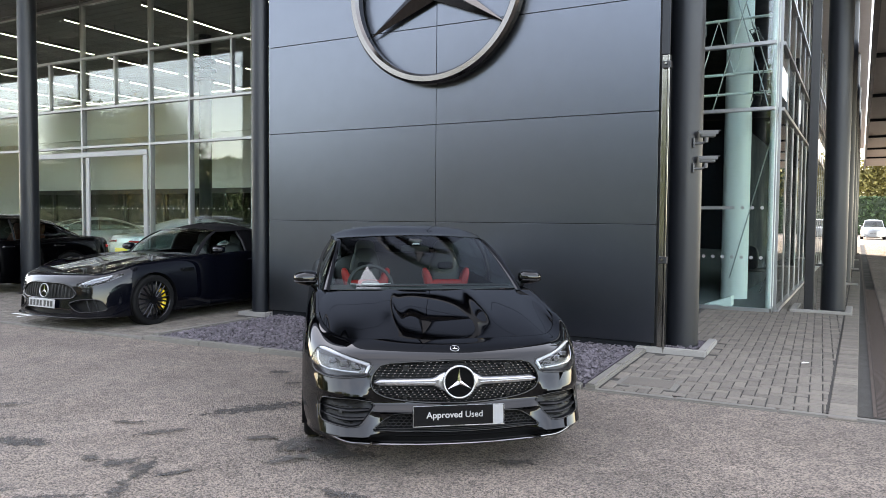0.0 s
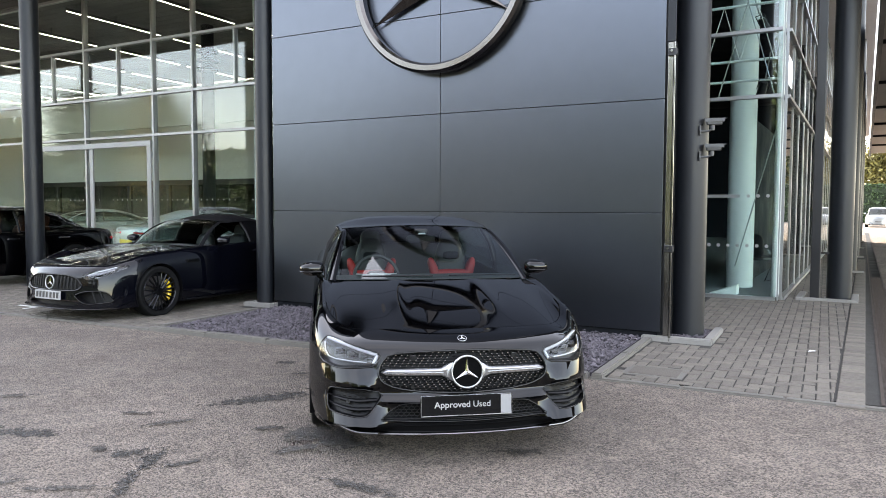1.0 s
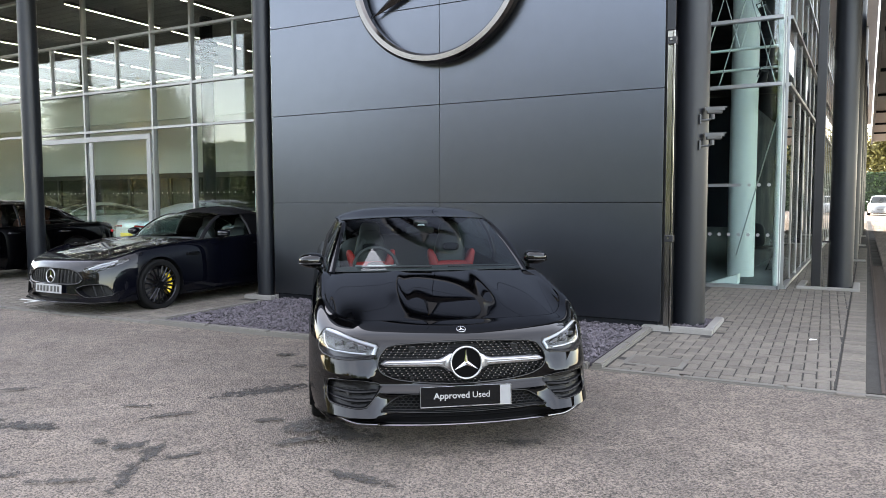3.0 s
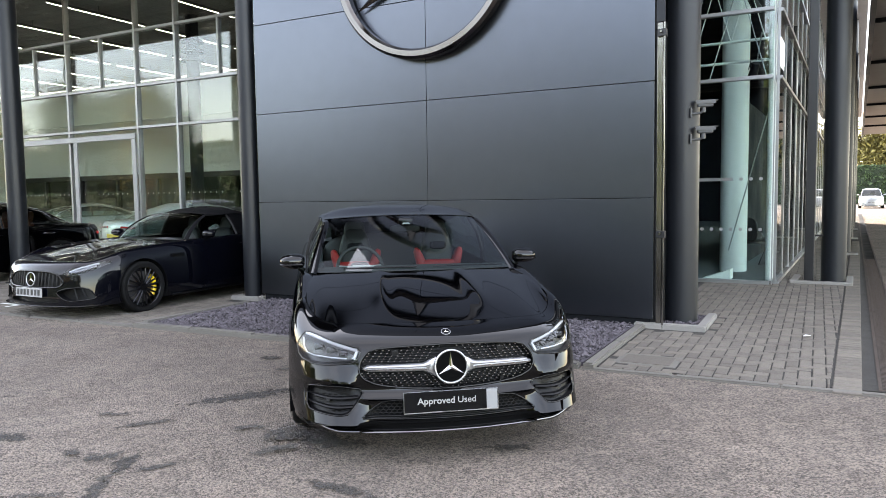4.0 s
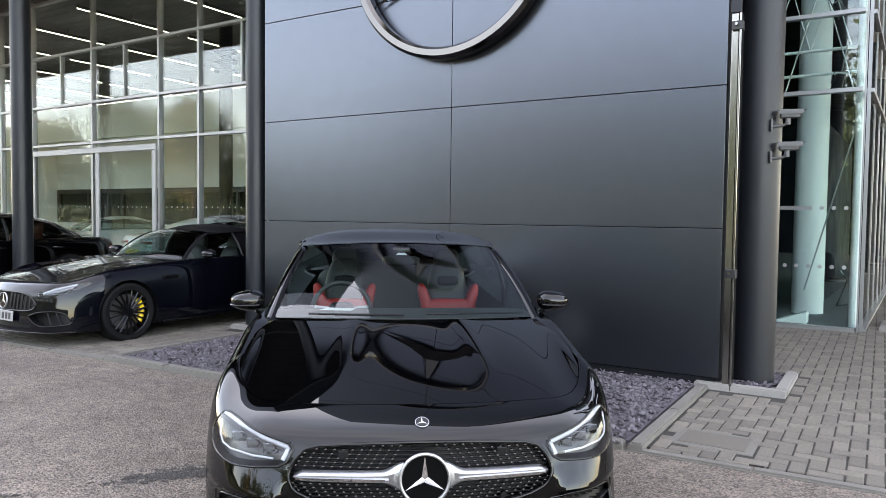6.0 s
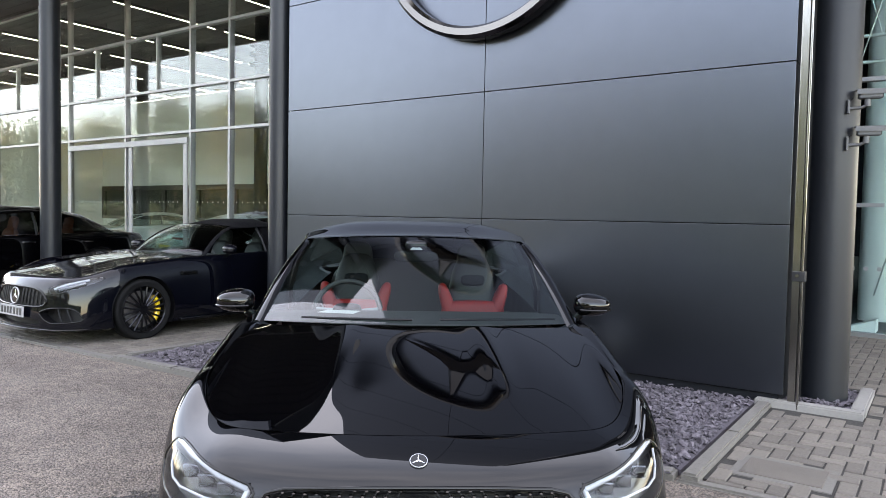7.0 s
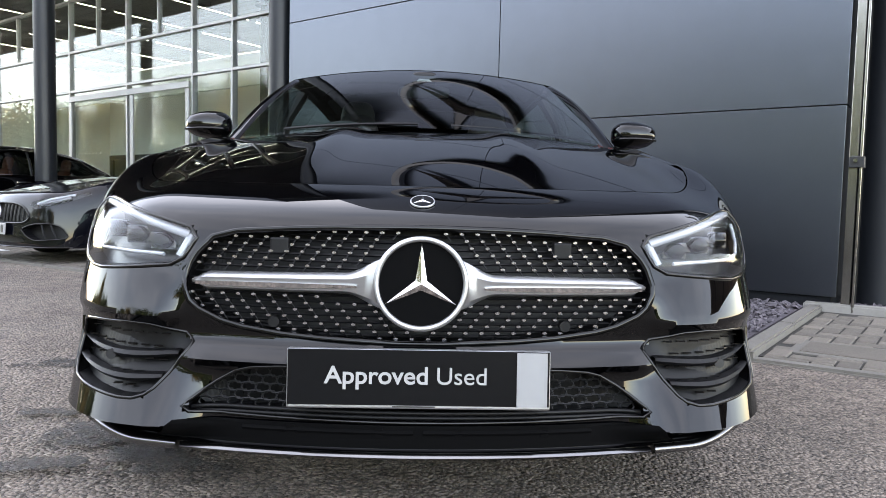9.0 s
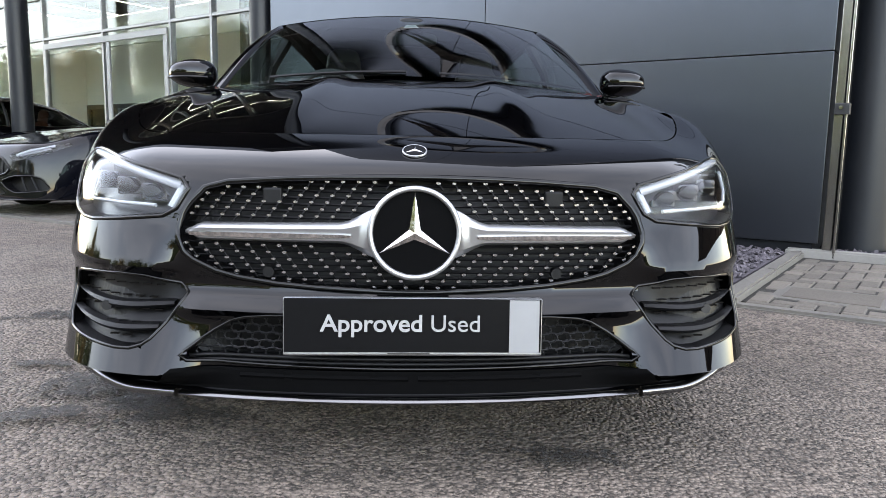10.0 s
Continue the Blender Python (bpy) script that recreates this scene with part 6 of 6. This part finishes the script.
band = thing("frosted_dots", LEFT, "rows of small frosted marks on the showroom glass", "marking")
for z in (1.63, 0.95):
    for x0, x1 in ((-13.1, -11.1), (-10.6, -8.9), (-8.5, -7.6), (-7.3, -5.2)):
        for x in np.arange(x0, x1, 0.16):
            if int(x * 6.25) % 9 > 6:
                continue
            d = new("frosted_dot", dot_mesh)
            d.parent = band
            d.location, d.scale = (x, 0, z), (0.45, 1, 0.6)

# ---- side showroom furnishing ----
ic = thing("column", SIDE @ pose(-0.87, 1.9, 0), "thick white round column inside the corner glazing", "column", kind="structure")
cyl("shaft", (0, 0, 0.02), (0, 0, 6.6), 0.235, M_WHITE, ic, seg=40)
# added post: stands in for a pale upright streak in the corner glass
ic = thing("column", SIDE @ pose(-0.12, 0.5, 0), "slim white post added for a pale upright streak at the glass corner", "column", kind="structure")
cyl("shaft", (0, 0, 0.02), (0, 0, 6.6), 0.06, M_WHITE, ic, seg=24)
ic = thing("column", LEFT @ pose(-7.1, 1.6, 0), "white round column inside the showroom", "column", kind="structure")
cyl("shaft", (0, 0, 0.02), (0, 0, 6.43), 0.16, M_WHITE, ic, seg=32)
ic = thing("column", LEFT @ pose(-10.75, 3.5, 0), "black ribbed column inside the showroom", "column", kind="structure")
cyl("shaft", (0, 0, 0.02), (0, 0, 6.43), 0.17, M_DARK, ic, seg=32)
for z in (5.2, 5.45, 5.7):
    cyl("collar", (0, 0, z), (0, 0, z + 0.06), 0.3, M_DARK, ic, seg=32)
for x, y, z, a in ((-2.1, 1.0, 4.75, 40), (-1.9, 1.4, 3.9, -20), (-0.45, 1.0, 3.55, 30), (-0.5, 1.3, 4.7, -40), (-2.2, 0.8, 3.45, 60), (-1.6, 2.2, 5.2, 10)):
    sp = thing("spotlight", SIDE @ pose(x, y, z, 35, 0, a), "black stage spotlight hung inside the glazing", "spotlight", "showroom spotlights")
    cyl("can", (0, 0, -0.16), (0, 0, 0.1), 0.08, M_PLASTIC_DARK, sp, r2=0.06, seg=20)
    tube("yoke", [(-0.1, 0, -0.02), (-0.1, 0, 0.16), (0.1, 0, 0.16), (0.1, 0, -0.02)], 0.01, M_PLASTIC_DARK, sp, seg=6)
    cyl("hanger", (0, 0, 0.16), (0, 0.1, 0.6), 0.012, M_ALU, sp, seg=8)
tr = thing("lighting_truss", SIDE, "white tubular truss under the showroom ceiling", "truss")
for y, z in ((1.1, 5.0), (1.1, 4.05), (1.4, 3.75)):
    tube("truss_chord", [(-8, y, z), (-0.2, y, z)], 0.025, M_WHITE, tr, seg=8)
for k in range(14):
    tube("truss_web", [(-8 + 0.55 * k, 1.1, 4.05), (-7.72 + 0.55 * k, 1.1, 5.0), (-7.45 + 0.55 * k, 1.1, 4.05)], 0.014, M_WHITE, tr, seg=6)
rd = thing("tie_rod", SIDE, "slim steel tie rods crossing behind the glazing", "tie rod")
tube("rod", [(-0.75, 0.5, 0.5), (-0.1, 0.8, 3.2)], 0.01, M_ALU, rd, seg=6)
tube("rod", [(-1.1, 0.5, 3.3), (-0.2, 0.5, 6.5)], 0.01, M_ALU, rd, seg=6)
tube("rod", [(-0.2, 0.5, 3.3), (-1.1, 0.5, 6.5)], 0.01, M_ALU, rd, seg=6)


def chair(m):
    c = thing("chair", m, "black office chair with a bright metal frame", "chair", "showroom chairs")
    cushion("seat", 0, 0, 0.46, 0.24, 0.24, 0.04, M_LEATHER, c)
    cushion("backrest", 0, 0.24, 0.72, 0.23, 0.03, 0.24, M_LEATHER, c, tilt=-10)
    for sx in (-1, 1):
        tube("leg", [(sx * 0.24, -0.2, 0.03), (sx * 0.24, 0.2, 0.03), (sx * 0.24, -0.16, 0.44), (sx * 0.24, 0.1, 0.66)], 0.012, M_CHROME, c, seg=6)


chair(SIDE @ pose(-1.9, 1.2, 0.02, 0, 0, 30)), chair(SIDE @ pose(-2.5, 1.4, 0.02, 0, 0, -60)), chair(SIDE @ pose(-0.7, 3.2, 0.02, 0, 0, 160))
desk = thing("reception_desk", SIDE @ pose(-2.6, 1.0, 0.02), "dark reception desk behind the corner glass", "desk")
box("front_panel", -0.5, 0.35, 0, 0.05, 0, 1.05, M_DARK, desk, bevel=0.005)
box("desk_top", -0.55, 0.4, -0.1, 0.6, 1.06, 1.1, M_PLASTIC_DARK, desk, bevel=0.008)
bar_ = thing("barrier_post", SIDE @ pose(-0.9, 0.55, 0.02), "low white floor wedge with a red and white tape", "floor wedge")
raw("wedge", [(-0.25, -0.15, 0), (0.2, -0.15, 0), (0.2, 0.15, 0), (-0.25, 0.15, 0), (0.2, -0.15, 0.17), (0.2, 0.15, 0.17)], [(0, 1, 2, 3), (0, 1, 4), (3, 2, 5), (1, 2, 5, 4), (0, 4, 5, 3)], M_WHITE, bar_)

# ---- damp stains on the tarmac ----
def stain_material():
    m = bpy.data.materials.new("damp_patch")
    m.use_nodes = True
    n, l = m.node_tree.nodes, m.node_tree.links
    b, out = n["Principled BSDF"], n["Material Output"]
    b.inputs["Base Color"].default_value, b.inputs["Roughness"].default_value = (0.022, 0.021, 0.02, 1), 0.8
    co, no, gr = n.new("ShaderNodeTexCoord"), n.new("ShaderNodeTexNoise"), n.new("ShaderNodeTexGradient")
    gr.gradient_type = "SPHERICAL"
    l.new(co.outputs["Object"], gr.inputs[0])
    mp = n.new("ShaderNodeMapping")
    geo = n.new("ShaderNodeNewGeometry")
    l.new(geo.outputs["Position"], mp.inputs[0])
    no.inputs["Scale"].default_value, no.inputs["Detail"].default_value, no.inputs["Roughness"].default_value = 15, 10, 0.72
    l.new(mp.outputs[0], no.inputs[0])
    add = n.new("ShaderNodeMath")
    add.operation = "MULTIPLY_ADD"
    add.inputs[1].default_value = 0.42
    l.new(gr.outputs[1], add.inputs[0]), l.new(no.outputs[0], add.inputs[2])
    r = n.new("ShaderNodeMapRange")
    for i, v in zip((1, 2, 3, 4), (0.715, 0.765, 0.0, 0.92)):
        r.inputs[i].default_value = v
    l.new(add.outputs[0], r.inputs[0])
    # the tops of the chips stay drier
    dry, rd_, mu = n.new("ShaderNodeTexNoise"), n.new("ShaderNodeMapRange"), n.new("ShaderNodeMath")
    dry.inputs["Scale"].default_value, dry.inputs["Detail"].default_value = 75, 2
    l.new(mp.outputs[0], dry.inputs[0])
    for i, v in zip((1, 2, 3, 4), (0.4, 0.6, 0.5, 1.0)):
        rd_.inputs[i].default_value = v
    l.new(dry.outputs[0], rd_.inputs[0])
    mu.operation = "MULTIPLY"
    l.new(r.outputs[0], mu.inputs[0]), l.new(rd_.outputs[0], mu.inputs[1])
    tr, mx = n.new("ShaderNodeBsdfTransparent"), n.new("ShaderNodeMixShader")
    l.new(mu.outputs[0], mx.inputs[0]), l.new(tr.outputs[0], mx.inputs[1]), l.new(b.outputs[0], mx.inputs[2])
    l.new(mx.outputs[0], out.inputs[0])
    return m


M_DAMP = stain_material()
bm = bmesh.new()
bmesh.ops.create_circle(bm, cap_ends=True, segments=24, radius=1.0)
stain_mesh = bpy.data.meshes.new("stain")
bm.to_mesh(stain_mesh)
bm.free()
stain_mesh.materials.append(M_DAMP)
for k, (x, y, a, b, turn) in enumerate(((-1.45, 5.65, 0.85, 0.22, 28), (-0.95, 6.0, 0.5, 0.18, 20), (-2.75, 4.75, 0.5, 0.16, -5), (-3.05, 4.85, 0.25, 0.1, 0), (-1.72, 4.3, 0.12, 0.3, 10),
        (-1.7, 3.95, 0.09, 0.5, 8), (-1.9, 4.4, 0.26, 0.12, 20), (-1.5, 4.25, 0.3, 0.06, 30), (-0.75, 4.75, 0.32, 0.25, 40), (-0.7, 5.1, 0.28, 0.4, 10), (-0.45, 3.95, 0.45, 0.1, -25),
        (-1.6, 6.9, 0.26, 0.12, 0), (-1.9, 5.0, 0.3, 0.07, 30), (-2.4, 3.9, 0.35, 0.08, 15), (-1.35, 6.45, 0.22, 0.07, 10), (-2.2, 5.2, 0.3, 0.06, 0), (-2.1, 4.45, 0.14, 0.07, 0), (-1.2, 4.9, 0.2, 0.08, 15),
        (-2.0, 3.85, 0.5, 0.05, 8), (-3.2, 4.1, 0.3, 0.1, -10), (-1.15, 7.1, 0.12, 0.05, 0), (-3.4, 5.6, 0.3, 0.06, 10), (0.45, 4.5, 0.3, 0.1, 5), (-0.85, 4.78, 0.5, 0.34, 20), (-0.62, 4.6, 0.4, 0.2, -10), (-0.9, 4.5, 0.25, 0.12, 30))):
    s = tagged(new("stain", stain_mesh), "dark damp stain on the tarmac", "stain", "tarmac stains", "structure")
    s.matrix_world = pose(x, y, 0.004 + 0.0006 * k, 0, 0, turn) @ Matrix.Diagonal((a, b, 1, 1))
mk = tagged(raw("bay_marking", [(-0.35, -0.03, 0.022), (0.05, -0.03, 0.022), (0.05, 0.03, 0.022), (-0.35, 0.03, 0.022), (0.05, -0.2, 0.022), (0.11, -0.2, 0.022), (0.11, 0.03, 0.022)],
                [(0, 1, 2, 3), (1, 4, 5, 6, 2)], M_WHITE), "worn white painted bay mark on the paving", "marking", kind="structure")
mk.matrix_world = BLD @ pose(-5.75, -1.75, 0)
lf = thing("fallen_leaf", pose(3.6, 7.6, 0.03, 4, 3, 30), "small pale dry leaf lying on the paving", "leaf")
raw("blade", [(-0.07, 0, 0), (0, -0.025, 0.006), (0.07, 0, 0.002), (0, 0.025, 0.008)], [(0, 1, 2, 3)], M_WHITE, lf)
mh = thing("manhole_cover", BLD @ pose(3.03, -1.55, 0.0, 0, 0, 0), "small rectangular stone-filled manhole cover in the paving", "manhole cover", kind="structure")
box("frame", -0.26, 0.26, -0.2, 0.2, 0.0, 0.019, M_CONCRETE, mh)
box("infill", -0.21, 0.21, -0.15, 0.15, 0.0, 0.024, M_BRICK, mh, bevel=0.003)

# ---- greenery ----
def leaf_quads(rng, P, size):
    """A small leaf-shaped quad at each place, turned at random."""
    n = len(P)
    s = size * rng.uniform(0.6, 1.5, (n, 1))
    a = rng.normal(0, 1, (n, 3))
    a /= np.linalg.norm(a, axis=1, keepdims=True)
    b = np.cross(a, rng.normal(0, 1, (n, 3)))
    b /= np.linalg.norm(b, axis=1, keepdims=True)
    V = np.stack([P - a * s, P - b * s * 0.55, P + a * s, P + b * s * 0.55], 1).reshape(-1, 3)
    return V, np.arange(4 * n).reshape(n, 4)


def tree(x, y, height, spread, material, seed, leaves=2200, droop=0.0, leaf=0.16):
    rng = np.random.default_rng(seed)
    t = thing("tree", pose(x, y, 0), "broad leafy tree with autumn-tinged crown" if material is not M_LEAFGOLD else "tall birch with drooping yellow leaves", "tree", "boundary trees")
    bm = bmesh.new()
    tube_bm(bm, [(0.15 * math.sin(k), 0.1 * math.cos(k * 1.7), height * 0.85 * k / 6) for k in range(7)], [0.22 * (1 - k / 7.5) * height / 9 for k in range(7)], seg=8)
    ends = []
    for k in range(16):
        a, z0 = k * 2.4 + rng.uniform(-0.3, 0.3), height * rng.uniform(0.25, 0.72)
        r = spread * rng.uniform(0.5, 0.95) * (1 - 0.45 * max(0, z0 / height - 0.4))
        z1 = z0 + height * rng.uniform(0.08, 0.25)
        e = Vector((r * math.cos(a), r * math.sin(a), z1))
        tube_bm(bm, [(0, 0, z0), e * 0.5 + Vector((0, 0, z0 * 0.5 + 0.05 * height)), e], [0.07 * height / 9, 0.045 * height / 9, 0.015], seg=5)
        ends.append(e)
    ends += [Vector((rng.uniform(-0.3, 0.3) * spread, rng.uniform(-0.3, 0.3) * spread, height * rng.uniform(0.75, 0.95))) for _ in range(7)]
    part("trunk", bm, M_BARK, t, smooth=60.0)
    E = np.array([tuple(e) for e in ends])[rng.integers(len(ends), size=leaves)]
    P = E * rng.uniform(0.75, 1.05, (leaves, 1)) + rng.normal(0, 1, (leaves, 3)) * (spread * 0.2, spread * 0.2, height * 0.06)
    P[:, 2] = np.maximum(P[:, 2], height * 0.16)
    if droop:
        P[:, 2] -= droop * rng.uniform(0, 1, leaves) * np.hypot(P[:, 0], P[:, 1])
    V, F = leaf_quads(rng, P, leaf)
    tagged(raw("crown", V, F, material, t), kind="stuff")
    return t


def bld(u, v):
    p = BLD @ Vector((u, v, 0))
    return p.x, p.y


rng = np.random.default_rng(11)
for k in range(21):
    u = -138 + 7.6 * k + rng.uniform(-1.5, 1.5)
    if -51 < u < -24:
        continue
    x, y = bld(u, -36 + rng.uniform(-3, 3))
    tree(x, y, rng.uniform(11.5, 15.0), rng.uniform(4.2, 5.6), M_LEAF if k % 4 else M_LEAFGOLD, 30 + k, leaves=22000 if -95 < u < -40 else 5000, leaf=0.11 if -95 < u < -40 else 0.2)
x, y = bld(-32.5, -17)
tree(x, y, 8.7, 2.1, M_LEAFGOLD, 77, leaves=7000, droop=0.6, leaf=0.085)


def hedge(name, m, length, depth, height, n, label, material=M_HEDGE, leaf=0.1):
    rng = np.random.default_rng(5)
    h = thing(name, m, label, "hedge")
    # solid core behind the leaves, its dark colour standing for shade within the foliage
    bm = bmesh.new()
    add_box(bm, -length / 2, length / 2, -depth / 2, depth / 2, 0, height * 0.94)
    part("core", bm, M_HEDGESHADE, h)
    x = rng.uniform(-length / 2, length / 2, n)
    flank = rng.uniform(0, 1, n) < 0.8
    y = np.where(flank, rng.choice((-1, 1), n) * depth / 2 + rng.normal(0, 0.05, n), rng.uniform(-depth / 2, depth / 2, n))
    z = np.where(flank, rng.uniform(0, height, n), height * 0.95 + rng.normal(0, 0.06, n))
    V, F = leaf_quads(rng, np.stack([x, y, z], -1), leaf)
    tagged(raw("leaves", V, F, material, h), kind="stuff")


# green darkened below the leaf colour to paint the hedge's inner shade
M_HEDGESHADE = mat("hedge_inner_shade", (0.015, 0.025, 0.01), 0.9, var=0.3)
x, y = bld(-62, -21)
hedge("hedge", pose(x, y, 0, 0, 0, -26.15), 168, 1.0, 2.1, 22000, "long trimmed hedge along the forecourt's far edge", leaf=0.16)
for u, wide, high, n in ((-88, 72, 5.2, 14000), (-2, 40, 4.2, 8000)):
    x, y = bld(u, -41)
    hedge("thicket", pose(x, y, 0, 0, 0, -26.15), wide, 3.0, high, n, "dense dark green undergrowth below the boundary trees", leaf=0.34)
x, y = bld(-34, 21)
hedge("hedge", pose(x, y, 0, 0, 0, -26.15), 60, 1.6, 3.4, 14000, "overgrown hedge behind the showroom", leaf=0.16)
x, y = bld(-75, -98)
hedge("far_woods", pose(x, y, 0, 0, 0, -26.15), 230, 6.0, 13.5, 18000, "distant dark woodland edge beyond the forecourt", leaf=0.9)
hedge("hedge", pose(46, 84, 0, 0, 0, -29), 40, 2.0, 4.4, 12000, "tall clipped hedge at the end of the street", leaf=0.22)
for k in range(7):
    tree(36 + 5.2 * k, 97 - 2.6 * k + (k % 3), 10 + (k % 3), 4.4, M_LEAF if k % 3 else M_LEAFGOLD, 120 + k, leaves=12000, leaf=0.2)

# ---- paving bricks, last ----
def brick_mesh(a, b):
    bm = bmesh.new()
    add_box(bm, 0.005, a - 0.005, 0.005, b - 0.005, -0.01, 0.018)
    top = [e for e in bm.edges if all(v.co.z > 0 for v in e.verts)]
    bmesh.ops.bevel(bm, geom=top, offset=0.005, segments=1, affect="EDGES")
    me = bpy.data.meshes.new("brick")
    bm.to_mesh(me)
    bm.free()
    me.materials.append(M_BRICK)
    return me


BRICK_H, BRICK_V = brick_mesh(0.2, 0.1), brick_mesh(0.1, 0.2)


def herringbone(u0, u1, v0, v1, keep):
    for c in range(int((u1 - u0) / 0.1)):
        for r in range(int((v1 - v0) / 0.1)):
            d = (c - r) % 4
            if d in (0, 3):
                u, v = u0 + 0.1 * c, v0 + 0.1 * r
                w, h = (0.2, 0.1) if d == 0 else (0.1, 0.2)
                if keep(u, v, w, h):
                    yield u, v, d == 0


def right_edge(v):
    return 4.42 + 0.042 * (v + 2.0)


def right_zone(u, v, w, h):
    if v + h < front(u) + 0.12 or u + 0.02 > right_edge(v) or u + w < 2.74:
        return False
    if v + h / 2 < -1.36 and v + h / 2 > -1.74 and u + w / 2 > 2.78 and u + w / 2 < 3.28:
        return False
    return not (v + h > -0.05 and u < 3.3 and v < 0.95)


def joined(cells, m, parent, clip=False):
    """The rest of the bricks in one mesh."""
    rng = np.random.default_rng(3)
    V, F = [], []
    for u, v, lying in cells:
        w, h = (0.2, 0.1) if lying else (0.1, 0.2)
        z = 0.018 + rng.uniform(-0.002, 0.002)
        if clip:
            w = min(w, right_edge(v) - u)
            if 2.0 < u < 2.69:
                u, w = 2.69, w - (2.69 - u)
            low = max(v, front(u) + 0.085)
            v, h = low, h - (low - v)
        if w < 0.02 or h < 0.02:
            continue
        b = len(V)
        for e, zz in ((0.005, 0.0), (0.005, z - 0.005), (0.01, z)):
            V += [(u + e, v + e, zz), (u + w - e, v + e, zz), (u + w - e, v + h - e, zz), (u + e, v + h - e, zz)]
        F += [(b + 8, b + 9, b + 10, b + 11)]
        for k in (0, 4):
            F += [(b + k + i, b + k + (i + 1) % 4, b + k + 4 + (i + 1) % 4, b + k + 4 + i) for i in range(4)]
    tagged(raw("paving_rest", V, F, M_BRICKS, parent), kind="stuff")


cells = list(herringbone(2.6, 6.0, -2.1, 22.0, right_zone))
near = [c for c in cells if c[1] < 0.9 and c[1] > front(c[0]) + 0.09 and c[0] + 0.2 < right_edge(c[1]) and c[0] > 2.68][:300]
rng = np.random.default_rng(9)
for u, v, lying in near:
    b = new("brick", BRICK_H if lying else BRICK_V)
    b.parent = bed_right
    b.matrix_basis = pose(u, v, rng.uniform(-0.002, 0.002), rng.normal(0, 0.4), rng.normal(0, 0.4), 0)
chosen = set(near)
joined([c for c in cells if c not in chosen], BLD, bed_right, True)
edge = []
k = 0
V = -2.0
while V < 16:
    edge.append((right_edge(V) + 0.01, V, True))
    V += 0.1
joined(edge, BLD, bed_right)
joined(list(herringbone(-15.0, -2.76, -2.6, 2.7, lambda u, v, w, h: v + h > front(u) + 0.13 and not (u > -3.3 and v > -0.3))), BLD, bed_left, True)
